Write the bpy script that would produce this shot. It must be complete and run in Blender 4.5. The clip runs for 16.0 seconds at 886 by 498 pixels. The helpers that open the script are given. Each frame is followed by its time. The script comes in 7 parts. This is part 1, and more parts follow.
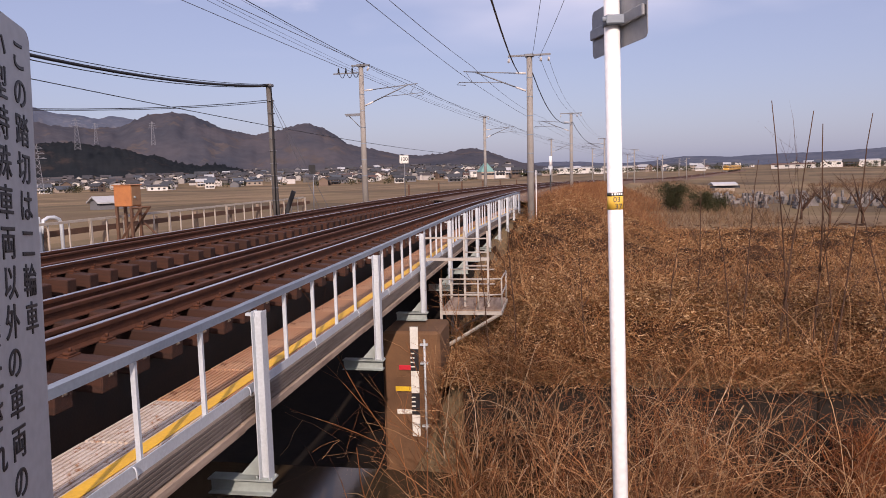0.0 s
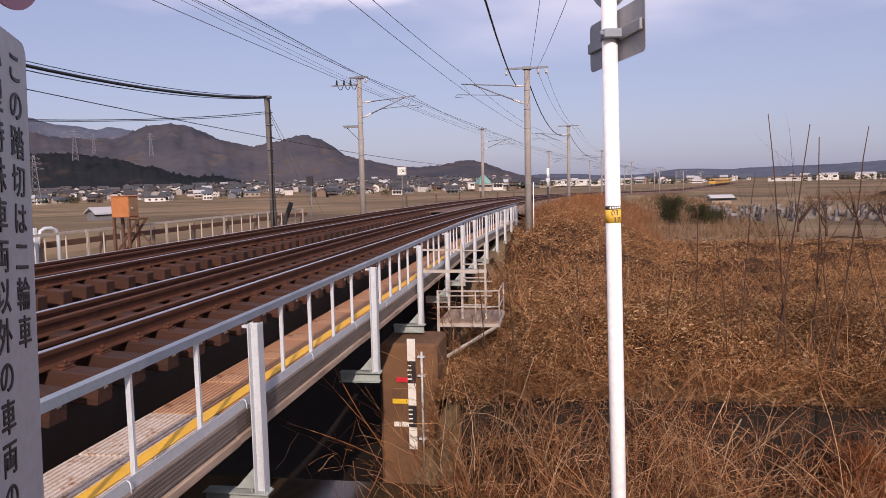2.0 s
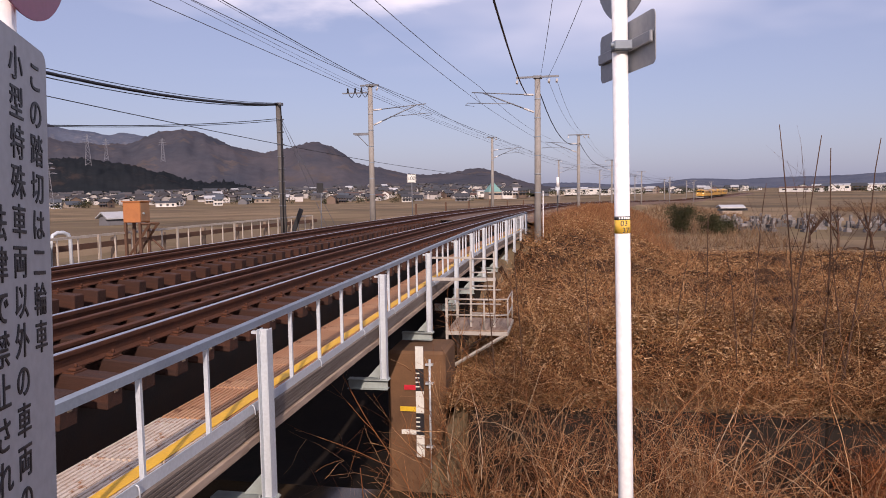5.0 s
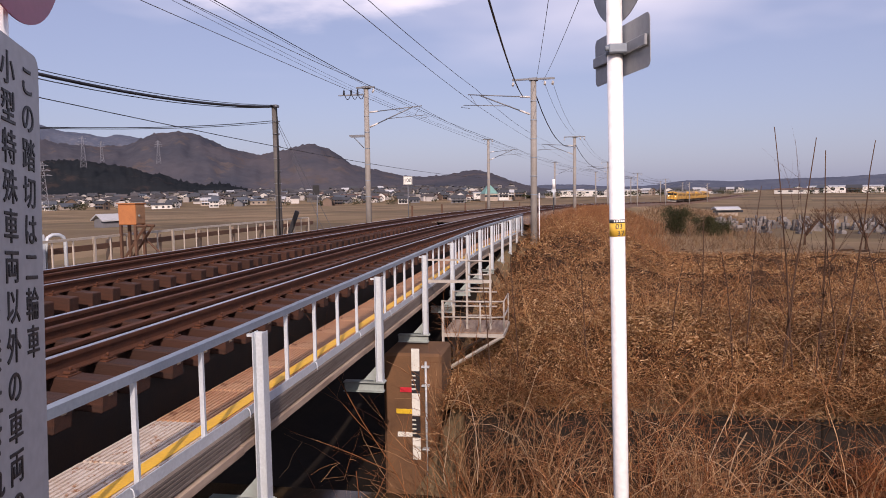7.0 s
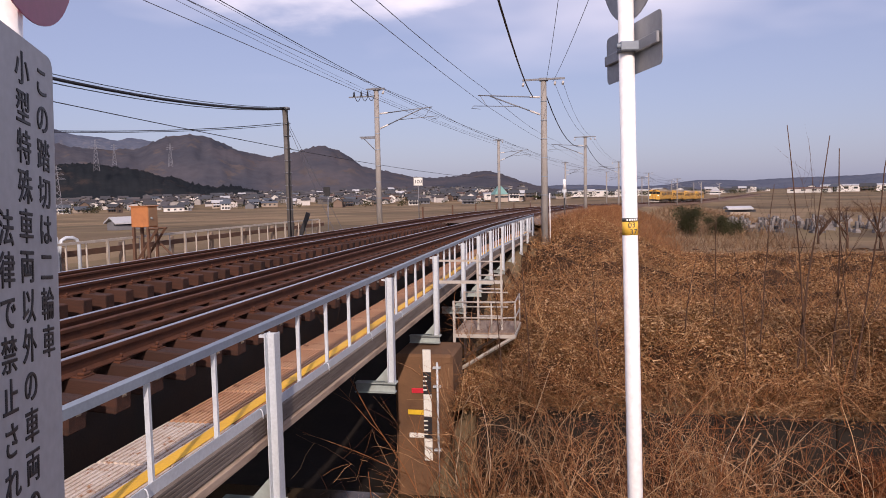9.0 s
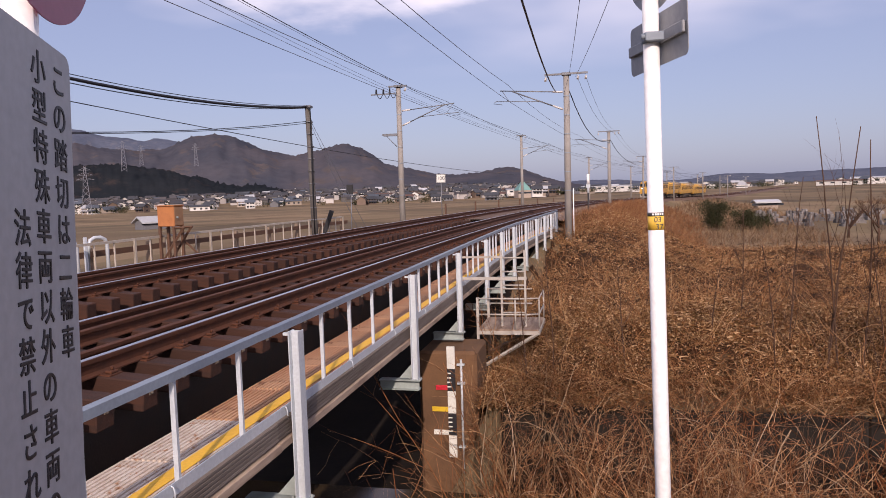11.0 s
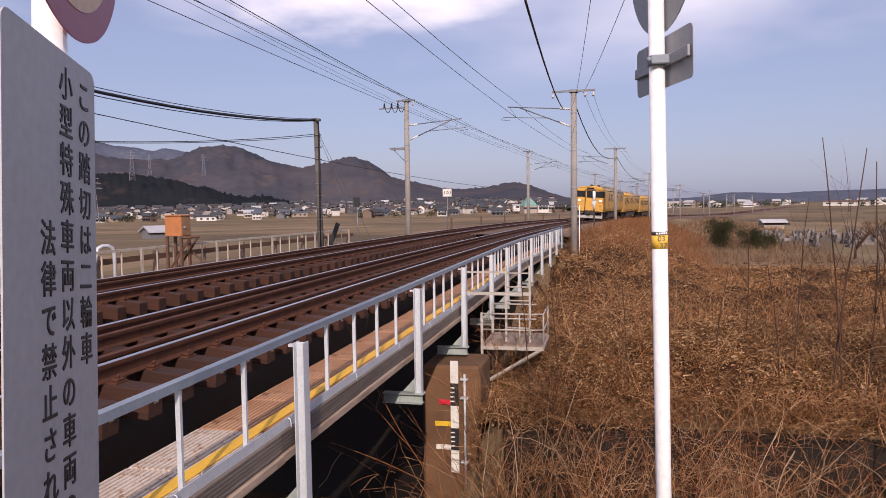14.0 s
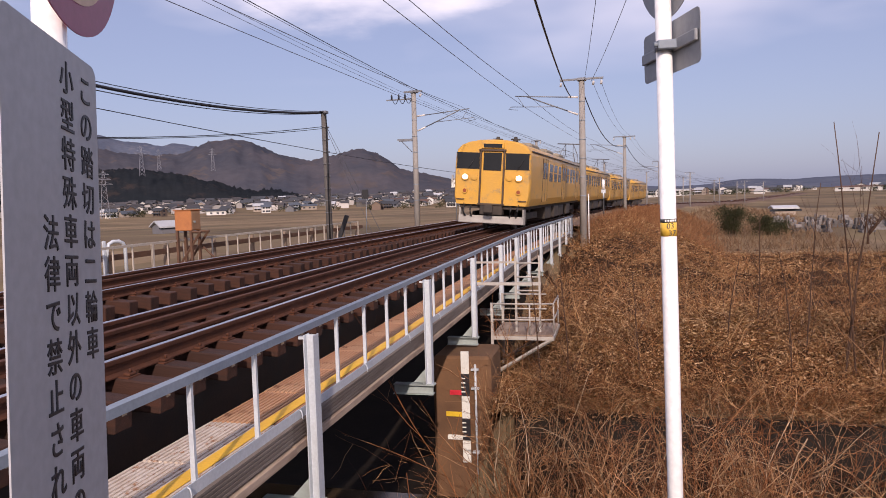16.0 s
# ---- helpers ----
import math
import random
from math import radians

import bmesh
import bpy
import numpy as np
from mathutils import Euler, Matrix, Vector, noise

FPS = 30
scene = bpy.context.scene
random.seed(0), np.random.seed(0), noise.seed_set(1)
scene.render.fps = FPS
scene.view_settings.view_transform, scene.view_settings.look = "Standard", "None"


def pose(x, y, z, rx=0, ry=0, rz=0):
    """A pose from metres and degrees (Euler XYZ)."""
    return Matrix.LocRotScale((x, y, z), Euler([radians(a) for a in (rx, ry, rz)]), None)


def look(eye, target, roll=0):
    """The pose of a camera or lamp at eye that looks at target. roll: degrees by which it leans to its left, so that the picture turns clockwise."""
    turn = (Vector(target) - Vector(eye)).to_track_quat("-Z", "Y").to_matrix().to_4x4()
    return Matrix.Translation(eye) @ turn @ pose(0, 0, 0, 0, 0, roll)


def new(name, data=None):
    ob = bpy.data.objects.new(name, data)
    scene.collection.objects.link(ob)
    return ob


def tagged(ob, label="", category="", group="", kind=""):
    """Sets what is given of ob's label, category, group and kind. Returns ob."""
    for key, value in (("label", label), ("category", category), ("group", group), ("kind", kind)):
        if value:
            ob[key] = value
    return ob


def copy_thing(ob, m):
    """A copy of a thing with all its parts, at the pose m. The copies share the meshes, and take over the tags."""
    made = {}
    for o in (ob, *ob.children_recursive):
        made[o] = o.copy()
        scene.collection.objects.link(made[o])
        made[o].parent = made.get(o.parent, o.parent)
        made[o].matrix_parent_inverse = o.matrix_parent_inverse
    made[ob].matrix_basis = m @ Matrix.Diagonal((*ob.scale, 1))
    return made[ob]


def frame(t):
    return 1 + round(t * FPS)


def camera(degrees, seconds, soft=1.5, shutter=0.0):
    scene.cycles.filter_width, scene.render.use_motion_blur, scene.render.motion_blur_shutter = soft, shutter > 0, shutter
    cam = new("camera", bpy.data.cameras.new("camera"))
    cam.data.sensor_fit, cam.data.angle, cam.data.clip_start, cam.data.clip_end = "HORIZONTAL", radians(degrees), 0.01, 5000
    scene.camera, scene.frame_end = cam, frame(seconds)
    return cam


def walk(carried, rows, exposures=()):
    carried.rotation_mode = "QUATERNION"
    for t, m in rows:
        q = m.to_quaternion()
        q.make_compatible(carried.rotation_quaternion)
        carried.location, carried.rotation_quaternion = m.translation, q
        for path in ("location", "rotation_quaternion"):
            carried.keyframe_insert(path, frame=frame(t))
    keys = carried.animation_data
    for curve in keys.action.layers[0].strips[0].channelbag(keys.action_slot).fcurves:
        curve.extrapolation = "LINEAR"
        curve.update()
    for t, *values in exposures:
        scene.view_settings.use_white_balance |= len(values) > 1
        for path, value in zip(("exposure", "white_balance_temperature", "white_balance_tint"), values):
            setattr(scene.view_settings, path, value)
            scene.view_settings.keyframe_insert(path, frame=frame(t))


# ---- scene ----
EYE = (0.0, 0.0, 1.35)          # z = 0 is the head of the nearest rail; y runs along the track
# seconds, yaw, pitch, roll
TURNS = [
    (0.0, 9.39, -6.25, 1.43, -0.001, -0.024, -0.012),
    (0.5, 9.25, -6.23, 1.11, 0.000, -0.017, -0.008),
    (1.0, 9.28, -6.69, 1.33, -0.004, -0.013, -0.010),
    (1.5, 9.19, -6.17, 1.47, -0.003, -0.013, -0.011),
    (2.0, 9.20, -5.32, 1.27, -0.003, -0.014, -0.008),
    (2.5, 9.45, -5.05, 1.13, 0.001, -0.022, -0.007),
    (3.0, 9.44, -5.20, 1.01, -0.000, -0.029, -0.010),
    (3.5, 8.55, -5.04, 0.14, -0.005, -0.027, -0.005),
    (4.0, 9.35, -4.82, 0.51, -0.003, -0.034, -0.003),
    (6.5, 10.14, -4.60, 0.87, -0.001, -0.021, 0.000),
    (7.0, 9.67, -4.54, 0.81, 0.002, -0.026, 0.002),
    (7.5, 9.88, -4.65, 0.63, -0.002, -0.024, 0.001),
    (8.0, 9.85, -4.85, 0.15, -0.005, -0.024, 0.001),
    (8.5, 10.26, -4.66, 0.32, -0.006, -0.022, 0.002),
    (9.0, 10.50, -4.44, 1.15, -0.003, -0.023, -0.004),
    (11.5, 12.46, -4.70, 1.74, -0.004, 0.013, -0.006),
    (12.0, 12.50, -4.25, 1.80, 0.002, 0.010, -0.003),
    (12.5, 12.90, -3.90, 1.90, 0.000, -0.000, 0.000),
    (13.0, 12.91, -3.41, 1.58, 0.004, -0.022, 0.001),
    (13.5, 12.65, -3.51, 1.04, 0.002, -0.032, 0.002),
    (14.0, 12.81, -3.52, 0.82, -0.000, -0.035, 0.001),
    (14.5, 12.91, -3.66, 1.06, -0.000, -0.030, 0.000),
    (15.0, 13.22, -4.00, 1.08, 0.001, -0.024, -0.001),
    (15.5, 13.35, -4.09, 1.49, 0.004, -0.022, -0.003),
    (16.0, 13.52, -4.23, 1.64, 0.006, -0.021, -0.002),
]
cam = camera(63.6, 16.0, soft=0.9)
walk(cam, [(t, pose(EYE[0] + dx, EYE[1] + dy, EYE[2] + dz, 90 + p, r, w)) for t, w, p, r, dx, dy, dz in TURNS],
     exposures=[(0.0, 0.0, 6600, 26), (4.0, -0.03, 6560, 26), (16.0, -0.05, 6450, 25)])

# ---- daylight ----
SUN_DIR = Vector((0.21, -0.85, 0.48)).normalized()
world = bpy.data.worlds.new("sky")
scene.world = world
world.use_nodes = True


def build_world():
    nt = world.node_tree
    nt.nodes.clear()
    n, l = nt.nodes, nt.links
    out = n.new("ShaderNodeOutputWorld")
    bg = n.new("ShaderNodeBackground")
    sky = n.new("ShaderNodeTexSky")
    sky.sky_type, sky.sun_disc = "NISHITA", False
    sky.sun_elevation = math.asin(SUN_DIR.z)
    sky.sun_rotation = math.atan2(SUN_DIR.x, SUN_DIR.y)
    sky.air_density, sky.dust_density, sky.ozone_density = 1.0, 1.6, 2.0
    co = n.new("ShaderNodeTexCoord")
    sep = n.new("ShaderNodeSeparateXYZ")
    l.new(co.outputs["Generated"], sep.inputs[0])
    # cloud sheet: direction divided by its height, so that clouds flatten towards the horizon
    add = n.new("ShaderNodeMath"); add.operation = "ADD"; add.inputs[1].default_value = 0.12
    l.new(sep.outputs["Z"], add.inputs[0])
    dx = n.new("ShaderNodeMath"); dx.operation = "DIVIDE"
    dy = n.new("ShaderNodeMath"); dy.operation = "DIVIDE"
    l.new(sep.outputs["X"], dx.inputs[0]); l.new(add.outputs[0], dx.inputs[1])
    l.new(sep.outputs["Y"], dy.inputs[0]); l.new(add.outputs[0], dy.inputs[1])
    com = n.new("ShaderNodeCombineXYZ")
    l.new(dx.outputs[0], com.inputs[0]); l.new(dy.outputs[0], com.inputs[1])
    noi = n.new("ShaderNodeTexNoise")
    noi.inputs["Scale"].default_value, noi.inputs["Detail"].default_value, noi.inputs["Roughness"].default_value = 0.55, 4, 0.5
    l.new(com.outputs[0], noi.inputs["Vector"])
    ramp = n.new("ShaderNodeValToRGB")
    ramp.color_ramp.elements[0].position, ramp.color_ramp.elements[0].color = 0.44, (0, 0, 0, 1)
    ramp.color_ramp.elements[1].position, ramp.color_ramp.elements[1].color = 0.70, (1, 1, 1, 1)
    l.new(noi.outputs["Fac"], ramp.inputs[0])
    # thin veil everywhere, thicker cloud where the noise is high and well above the horizon
    rise = n.new("ShaderNodeMapRange")
    rise.inputs["From Min"].default_value, rise.inputs["From Max"].default_value = 0.15, 0.27
    l.new(sep.outputs["Z"], rise.inputs[0])
    thin = n.new("ShaderNodeMath"); thin.operation = "MULTIPLY"
    l.new(ramp.outputs[0], thin.inputs[0]); l.new(rise.outputs[0], thin.inputs[1])
    bank = n.new("ShaderNodeMapping")
    bank.inputs["Location"].default_value, bank.inputs["Scale"].default_value = (0.80, -3.45, 0), (1.2, 1.6, 1)
    l.new(com.outputs[0], bank.inputs[0])
    size = n.new("ShaderNodeVectorMath"); size.operation = "LENGTH"
    l.new(bank.outputs[0], size.inputs[0])
    puff = n.new("ShaderNodeTexNoise")
    puff.inputs["Scale"].default_value, puff.inputs["Detail"].default_value, puff.inputs["Roughness"].default_value = 2.2, 6, 0.5
    l.new(com.outputs[0], puff.inputs["Vector"])
    edge = n.new("ShaderNodeMath"); edge.operation = "MULTIPLY_ADD"; edge.inputs[1].default_value = 1.3
    l.new(puff.outputs["Fac"], edge.inputs[0])
    less = n.new("ShaderNodeMath"); less.operation = "MULTIPLY_ADD"; less.inputs[1].default_value, less.inputs[2].default_value = -1.0, 0.6
    l.new(size.outputs["Value"], less.inputs[0]); l.new(less.outputs[0], edge.inputs[2])
    body = n.new("ShaderNodeMapRange"); body.interpolation_type = "SMOOTHSTEP"
    body.inputs["From Min"].default_value, body.inputs["From Max"].default_value, body.inputs["To Max"].default_value = 0.25, 0.95, 0.95
    l.new(edge.outputs[0], body.inputs[0])
    mul = n.new("ShaderNodeMath"); mul.operation = "MAXIMUM"
    l.new(thin.outputs[0], mul.inputs[0]); l.new(body.outputs[0], mul.inputs[1])
    veil = n.new("ShaderNodeMix"); veil.data_type = "RGBA"
    veil.inputs[0].default_value = VEIL
    veil.inputs[7].default_value = VEIL_COLOR
    l.new(sky.outputs[0], veil.inputs[6])
    cloud = n.new("ShaderNodeMix"); cloud.data_type = "RGBA"
    cloud.inputs[7].default_value = CLOUD_COLOR
    l.new(mul.outputs[0], cloud.inputs[0])
    l.new(veil.outputs[2], cloud.inputs[6])
    l.new(cloud.outputs[2], bg.inputs[0])
    bg.inputs[1].default_value = SKY_STRENGTH
    l.new(bg.outputs[0], out.inputs[0])


SKY_STRENGTH = 0.113
VEIL = 0.55
VEIL_COLOR = (3.7, 4.2, 6.0, 1)
CLOUD_COLOR = (10.4, 10.0, 10.3, 1)
build_world()
sun = new("sun", bpy.data.lights.new("sun", "SUN"))
sun.data.energy, sun.data.angle, sun.data.color = 4.0, radians(0.6), (1.0, 0.87, 0.70)
sun.matrix_basis = look((40, -80, 60), Vector((40, -80, 60)) - SUN_DIR)
scene.view_settings.exposure = 0.0


# ---- materials ----
def mat(name, color, rough=0.7, metal=0.0, second=None, scale=4.0, amount=0.6, bump=0.15, fine=40.0,
        spec=0.5, island=0.0, random_shade=0.0, stretch=(1, 1, 1), third=None, third_at=0.62):
    """A surface with a base colour, blotches of a second colour, fine grain in colour and relief."""
    m = bpy.data.materials.new(name)
    m.use_nodes = True
    nt = m.node_tree
    n, l = nt.nodes, nt.links
    b = n["Principled BSDF"]
    b.inputs["Roughness"].default_value, b.inputs["Metallic"].default_value = rough, metal
    b.inputs["Specular IOR Level"].default_value = spec
    co = n.new("ShaderNodeTexCoord")
    mp = n.new("ShaderNodeMapping"); mp.inputs["Scale"].default_value = stretch
    l.new(co.outputs["Object"], mp.inputs[0])
    big = n.new("ShaderNodeTexNoise")
    big.inputs["Scale"].default_value, big.inputs["Detail"].default_value, big.inputs["Roughness"].default_value = scale, 6, 0.6
    l.new(mp.outputs[0], big.inputs["Vector"])
    small = n.new("ShaderNodeTexNoise")
    small.inputs["Scale"].default_value, small.inputs["Detail"].default_value = fine, 3
    l.new(mp.outputs[0], small.inputs["Vector"])
    ramp = n.new("ShaderNodeValToRGB")
    ramp.color_ramp.elements[0].position, ramp.color_ramp.elements[1].position = 0.36, 0.66
    l.new(big.outputs["Fac"], ramp.inputs[0])
    second = second or tuple(c * 0.7 for c in color)
    mix = n.new("ShaderNodeMix"); mix.data_type = "RGBA"
    mix.inputs[6].default_value, mix.inputs[7].default_value = (*color, 1), (*second, 1)
    sc = n.new("ShaderNodeMath"); sc.operation = "MULTIPLY"; sc.inputs[1].default_value = amount
    l.new(ramp.outputs[0], sc.inputs[0]); l.new(sc.outputs[0], mix.inputs[0])
    last = mix.outputs[2]
    if third:
        r3 = n.new("ShaderNodeValToRGB")
        r3.color_ramp.elements[0].position, r3.color_ramp.elements[1].position = third_at, third_at + 0.08
        n3 = n.new("ShaderNodeTexNoise"); n3.inputs["Scale"].default_value, n3.inputs["Detail"].default_value = scale * 2.3, 8
        n3.inputs["Roughness"].default_value = 0.7
        l.new(mp.outputs[0], n3.inputs["Vector"]); l.new(n3.outputs["Fac"], r3.inputs[0])
        m3 = n.new("ShaderNodeMix"); m3.data_type = "RGBA"; m3.inputs[7].default_value = (*third, 1)
        l.new(r3.outputs[0], m3.inputs[0]); l.new(last, m3.inputs[6]); last = m3.outputs[2]
    hsv = n.new("ShaderNodeHueSaturation")
    l.new(last, hsv.inputs["Color"])
    val = n.new("ShaderNodeMapRange")
    val.inputs["To Min"].default_value, val.inputs["To Max"].default_value = 0.82, 1.18
    l.new(small.outputs["Fac"], val.inputs[0])
    v = val.outputs[0]
    for source, k in (("island", island), ("object", random_shade)):
        if k:
            g = n.new("ShaderNodeNewGeometry") if source == "island" else n.new("ShaderNodeObjectInfo")
            mr = n.new("ShaderNodeMapRange")
            mr.inputs["To Min"].default_value, mr.inputs["To Max"].default_value = 1 - k, 1 + k
            l.new(g.outputs["Random Per Island" if source == "island" else "Random"], mr.inputs[0])
            mu = n.new("ShaderNodeMath"); mu.operation = "MULTIPLY"
            l.new(v, mu.inputs[0]); l.new(mr.outputs[0], mu.inputs[1]); v = mu.outputs[0]
    l.new(v, hsv.inputs["Value"])
    l.new(hsv.outputs[0], b.inputs["Base Color"])
    if bump:
        bp = n.new("ShaderNodeBump"); bp.inputs["Strength"].default_value = bump; bp.inputs["Distance"].default_value = 0.01
        l.new(small.outputs["Fac"], bp.inputs["Height"]); l.new(bp.outputs[0], b.inputs["Normal"])
    return m


def glow(name, color, strength):
    m = bpy.data.materials.new(name); m.use_nodes = True
    b = m.node_tree.nodes["Principled BSDF"]
    b.inputs["Base Color"].default_value = (*color, 1)
    b.inputs["Emission Color"].default_value, b.inputs["Emission Strength"].default_value = (*color, 1), strength
    return m


M = {}
M["rail_top"] = mat("polished_rail_head", (0.55, 0.57, 0.62), 0.28, 0.9, (0.42, 0.40, 0.40), 3, 0.5, 0.03)
M["rail"] = mat("rusted_rail", (0.098, 0.031, 0.012), 0.85, 0.1, (0.046, 0.016, 0.008), 5, 0.7, 0.3)
M["sleeper"] = mat("brown_timber_sleeper", (0.058, 0.019, 0.009), 0.85, 0, (0.022, 0.009, 0.006), 3, 0.8, 0.35, 50, random_shade=0.25, stretch=(0.4, 3, 3))
M["steel_white"] = mat("galvanised_white_steel", (0.56, 0.60, 0.64), 0.5, 0.15, (0.44, 0.49, 0.54), 3, 0.6, 0.08, third=(0.30, 0.21, 0.15), third_at=0.70)
M["galv"] = mat("dull_galvanised_steel", (0.24, 0.285, 0.345), 0.6, 0.0, (0.19, 0.225, 0.27), 4, 0.6, 0.06)
M["deck"] = mat("rusty_ribbed_walkway", (0.37, 0.165, 0.075), 0.8, 0, (0.48, 0.29, 0.17), 0.9, 0.8, 0.3, 60, third=(0.20, 0.085, 0.04), third_at=0.58, random_shade=0.1)
M["deck_pale"] = mat("pale_rust_flecked_walkway", (0.60, 0.53, 0.46), 0.8, 0, (0.46, 0.36, 0.28), 5.0, 0.8, 0.4, 60, third=(0.34, 0.17, 0.085), third_at=0.55)
M["yellow"] = mat("worn_yellow_paint", (0.80, 0.46, 0.03), 0.6, 0, (0.66, 0.36, 0.03), 4, 0.7, 0.1, third=(0.40, 0.24, 0.10), third_at=0.68)
M["plank"] = mat("weathered_plank", (0.42, 0.32, 0.24), 0.85, 0, (0.13, 0.075, 0.05), 2.5, 0.8, 0.3, stretch=(4, 0.5, 4), random_shade=0.2)
M["plank_dark"] = mat("dark_grey_weathered_board", (0.20, 0.165, 0.14), 0.9, 0, (0.10, 0.075, 0.06), 2.5, 0.8, 0.3, stretch=(4, 0.4, 4), random_shade=0.25)
M["girder"] = mat("dark_painted_girder", (0.030, 0.026, 0.024), 0.7, 0.1, (0.06, 0.035, 0.025), 2, 0.6, 0.2)
M["concrete"] = mat("stained_concrete", (0.25, 0.19, 0.14), 0.9, 0, (0.16, 0.105, 0.07), 1.2, 0.8, 0.3, third=(0.12, 0.09, 0.06), third_at=0.66)
M["mast"] = mat("grey_concrete_mast", (0.30, 0.28, 0.26), 0.85, 0, (0.22, 0.20, 0.185), 2, 0.7, 0.15)
M["ballast"] = mat("rusty_ballast", (0.15, 0.09, 0.06), 0.95, 0, (0.08, 0.045, 0.03), 6, 0.8, 0.9, 25)
M["wire"] = mat("black_cable", (0.018, 0.018, 0.022), 0.5, 0.1)
M["wire_thin"] = mat("weathered_copper_wire", (0.16, 0.17, 0.20), 0.6, 0.3)
M["black"] = mat("black_rubber", (0.02, 0.02, 0.022), 0.6)
M["pole"] = mat("white_painted_pole", (0.86, 0.86, 0.87), 0.4, 0, (0.80, 0.80, 0.80), 2, 0.4, 0.03)
M["ink"] = mat("black_sign_ink", (0.02, 0.02, 0.025), 0.5)
M["train"] = mat("mustard_yellow_paint", (0.64, 0.34, 0.045), 0.38, 0, (0.53, 0.31, 0.08), 0.8, 0.7, 0.03, third=(0.36, 0.24, 0.11), third_at=0.56)


# ---- helpers for shapes ----
def part(name, bm, material, parent, label=""):
    me = bpy.data.meshes.new(name)
    bm.to_mesh(me)
    bm.free()
    for m_ in (material if isinstance(material, (list, tuple)) else [material]):
        me.materials.append(m_)
    ob = new(name, me)
    ob.parent = parent
    if label:
        ob["label"] = label
    return ob


def thing(name, label, category, at=None, group="", kind=""):
    ob = new(name)
    ob.empty_display_size = 0.2
    if at is not None:
        ob.matrix_basis = at
    return tagged(ob, label, category, group, kind)


def box(bm, x0, x1, y0, y1, z0, z1, mi=0, bevel=0.0, m=None):
    ret = bmesh.ops.create_cube(bm, size=1.0)
    vs = ret["verts"]
    for v in vs:
        v.co = Vector(((x0 + x1) / 2 + v.co.x * (x1 - x0), (y0 + y1) / 2 + v.co.y * (y1 - y0), (z0 + z1) / 2 + v.co.z * (z1 - z0)))
    if m is not None:
        bmesh.ops.transform(bm, matrix=m, verts=vs)
    fs = {f for v in vs for f in v.link_faces}
    for f in fs:
        f.material_index = mi
    if bevel:
        es = list({e for v in vs for e in v.link_edges})
        r = bmesh.ops.bevel(bm, geom=es, offset=bevel, segments=1, affect="EDGES")
        for f in r["faces"]:
            f.material_index = mi
    return bm


def tube(bm, a, b, r0, r1=None, seg=8, mi=0):
    a, b = Vector(a), Vector(b)
    d = b - a
    if d.length < 1e-6:
        return bm
    m = Matrix.Translation((a + b) / 2) @ d.to_track_quat("Z", "Y").to_matrix().to_4x4()
    r = bmesh.ops.create_cone(bm, cap_ends=True, segments=seg, radius1=r0, radius2=r0 if r1 is None else r1, depth=d.length, matrix=m)
    for v in r["verts"]:
        for f in v.link_faces:
            f.material_index = mi
            f.smooth = len(f.verts) == 4 and seg > 5
    return bm


def pipe(bm, pts, r, seg=6, mi=0):
    """A swept tube along points, rings joined."""
    pts = [Vector(p) for p in pts]
    rings = []
    for i, p in enumerate(pts):
        d = (pts[min(i + 1, len(pts) - 1)] - pts[max(i - 1, 0)]).normalized()
        u = d.cross(Vector((0, 0, 1)))
        if u.length < 1e-3:
            u = d.cross(Vector((1, 0, 0)))
        u.normalize()
        w = u.cross(d)
        rr = r[i] if isinstance(r, (list, tuple)) else r
        rings.append([bm.verts.new(p + (u * math.cos(k * math.tau / seg) + w * math.sin(k * math.tau / seg)) * rr) for k in range(seg)])
    for a, b in zip(rings, rings[1:]):
        for k in range(seg):
            f = bm.faces.new((a[k], a[(k + 1) % seg], b[(k + 1) % seg], b[k]))
            f.smooth, f.material_index = True, mi
    for ring in (rings[0][::-1], rings[-1]):
        f = bm.faces.new(ring); f.material_index = mi
    return bm


def sag(a, b, drop, n=14):
    a, b = Vector(a), Vector(b)
    return [a.lerp(b, i / n) - Vector((0, 0, drop * 4 * (i / n) * (1 - i / n))) for i in range(n + 1)]


def sweep(bm, profile, path, mi=0, closed=True):
    """Sweep a section given as (offset, height) along places from on_track: each is a matrix."""
    rings = [[bm.verts.new(m @ Vector((o, 0, h))) for o, h in profile] for m in path]
    k = len(profile)
    for a, b in zip(rings, rings[1:]):
        for i in range(k if closed else k - 1):
            f = bm.faces.new((a[i], b[i], b[(i + 1) % k], a[(i + 1) % k])); f.material_index = mi
    if closed:
        for ring in (rings[0], rings[-1][::-1]):
            f = bm.faces.new(ring); f.material_index = mi
    return bm


# ---- the line of the railway: a curve to the right ----
RADIUS, TRACK_X, GAUGE, CANT = 725.0, -4.9, 1.067, 0.075
LEFT_OFF = -3.75
CURVE_END = 220.0          # from here the line runs straight


def fall(s):
    """The line is level on the bridge and then runs gently down."""
    k = 12.0
    s = min(s, 235.0) + 25.0 * (1 - math.exp(-max(0.0, s - 235.0) / 25.0))
    return -0.0148 * k * math.log1p(math.exp(min(40.0, (s - 52.0) / k)))


def on_track(s, off=0.0, dz=0.0):
    """The pose at s metres along the near track, off metres to its right; x across, y along."""
    a = min(s, CURVE_END) / RADIUS
    r = RADIUS - off
    on = max(0.0, s - CURVE_END)
    return pose(TRACK_X + RADIUS - r * math.cos(a) + on * math.sin(a), r * math.sin(a) + on * math.cos(a), dz + fall(s), 0, 0, -math.degrees(a))


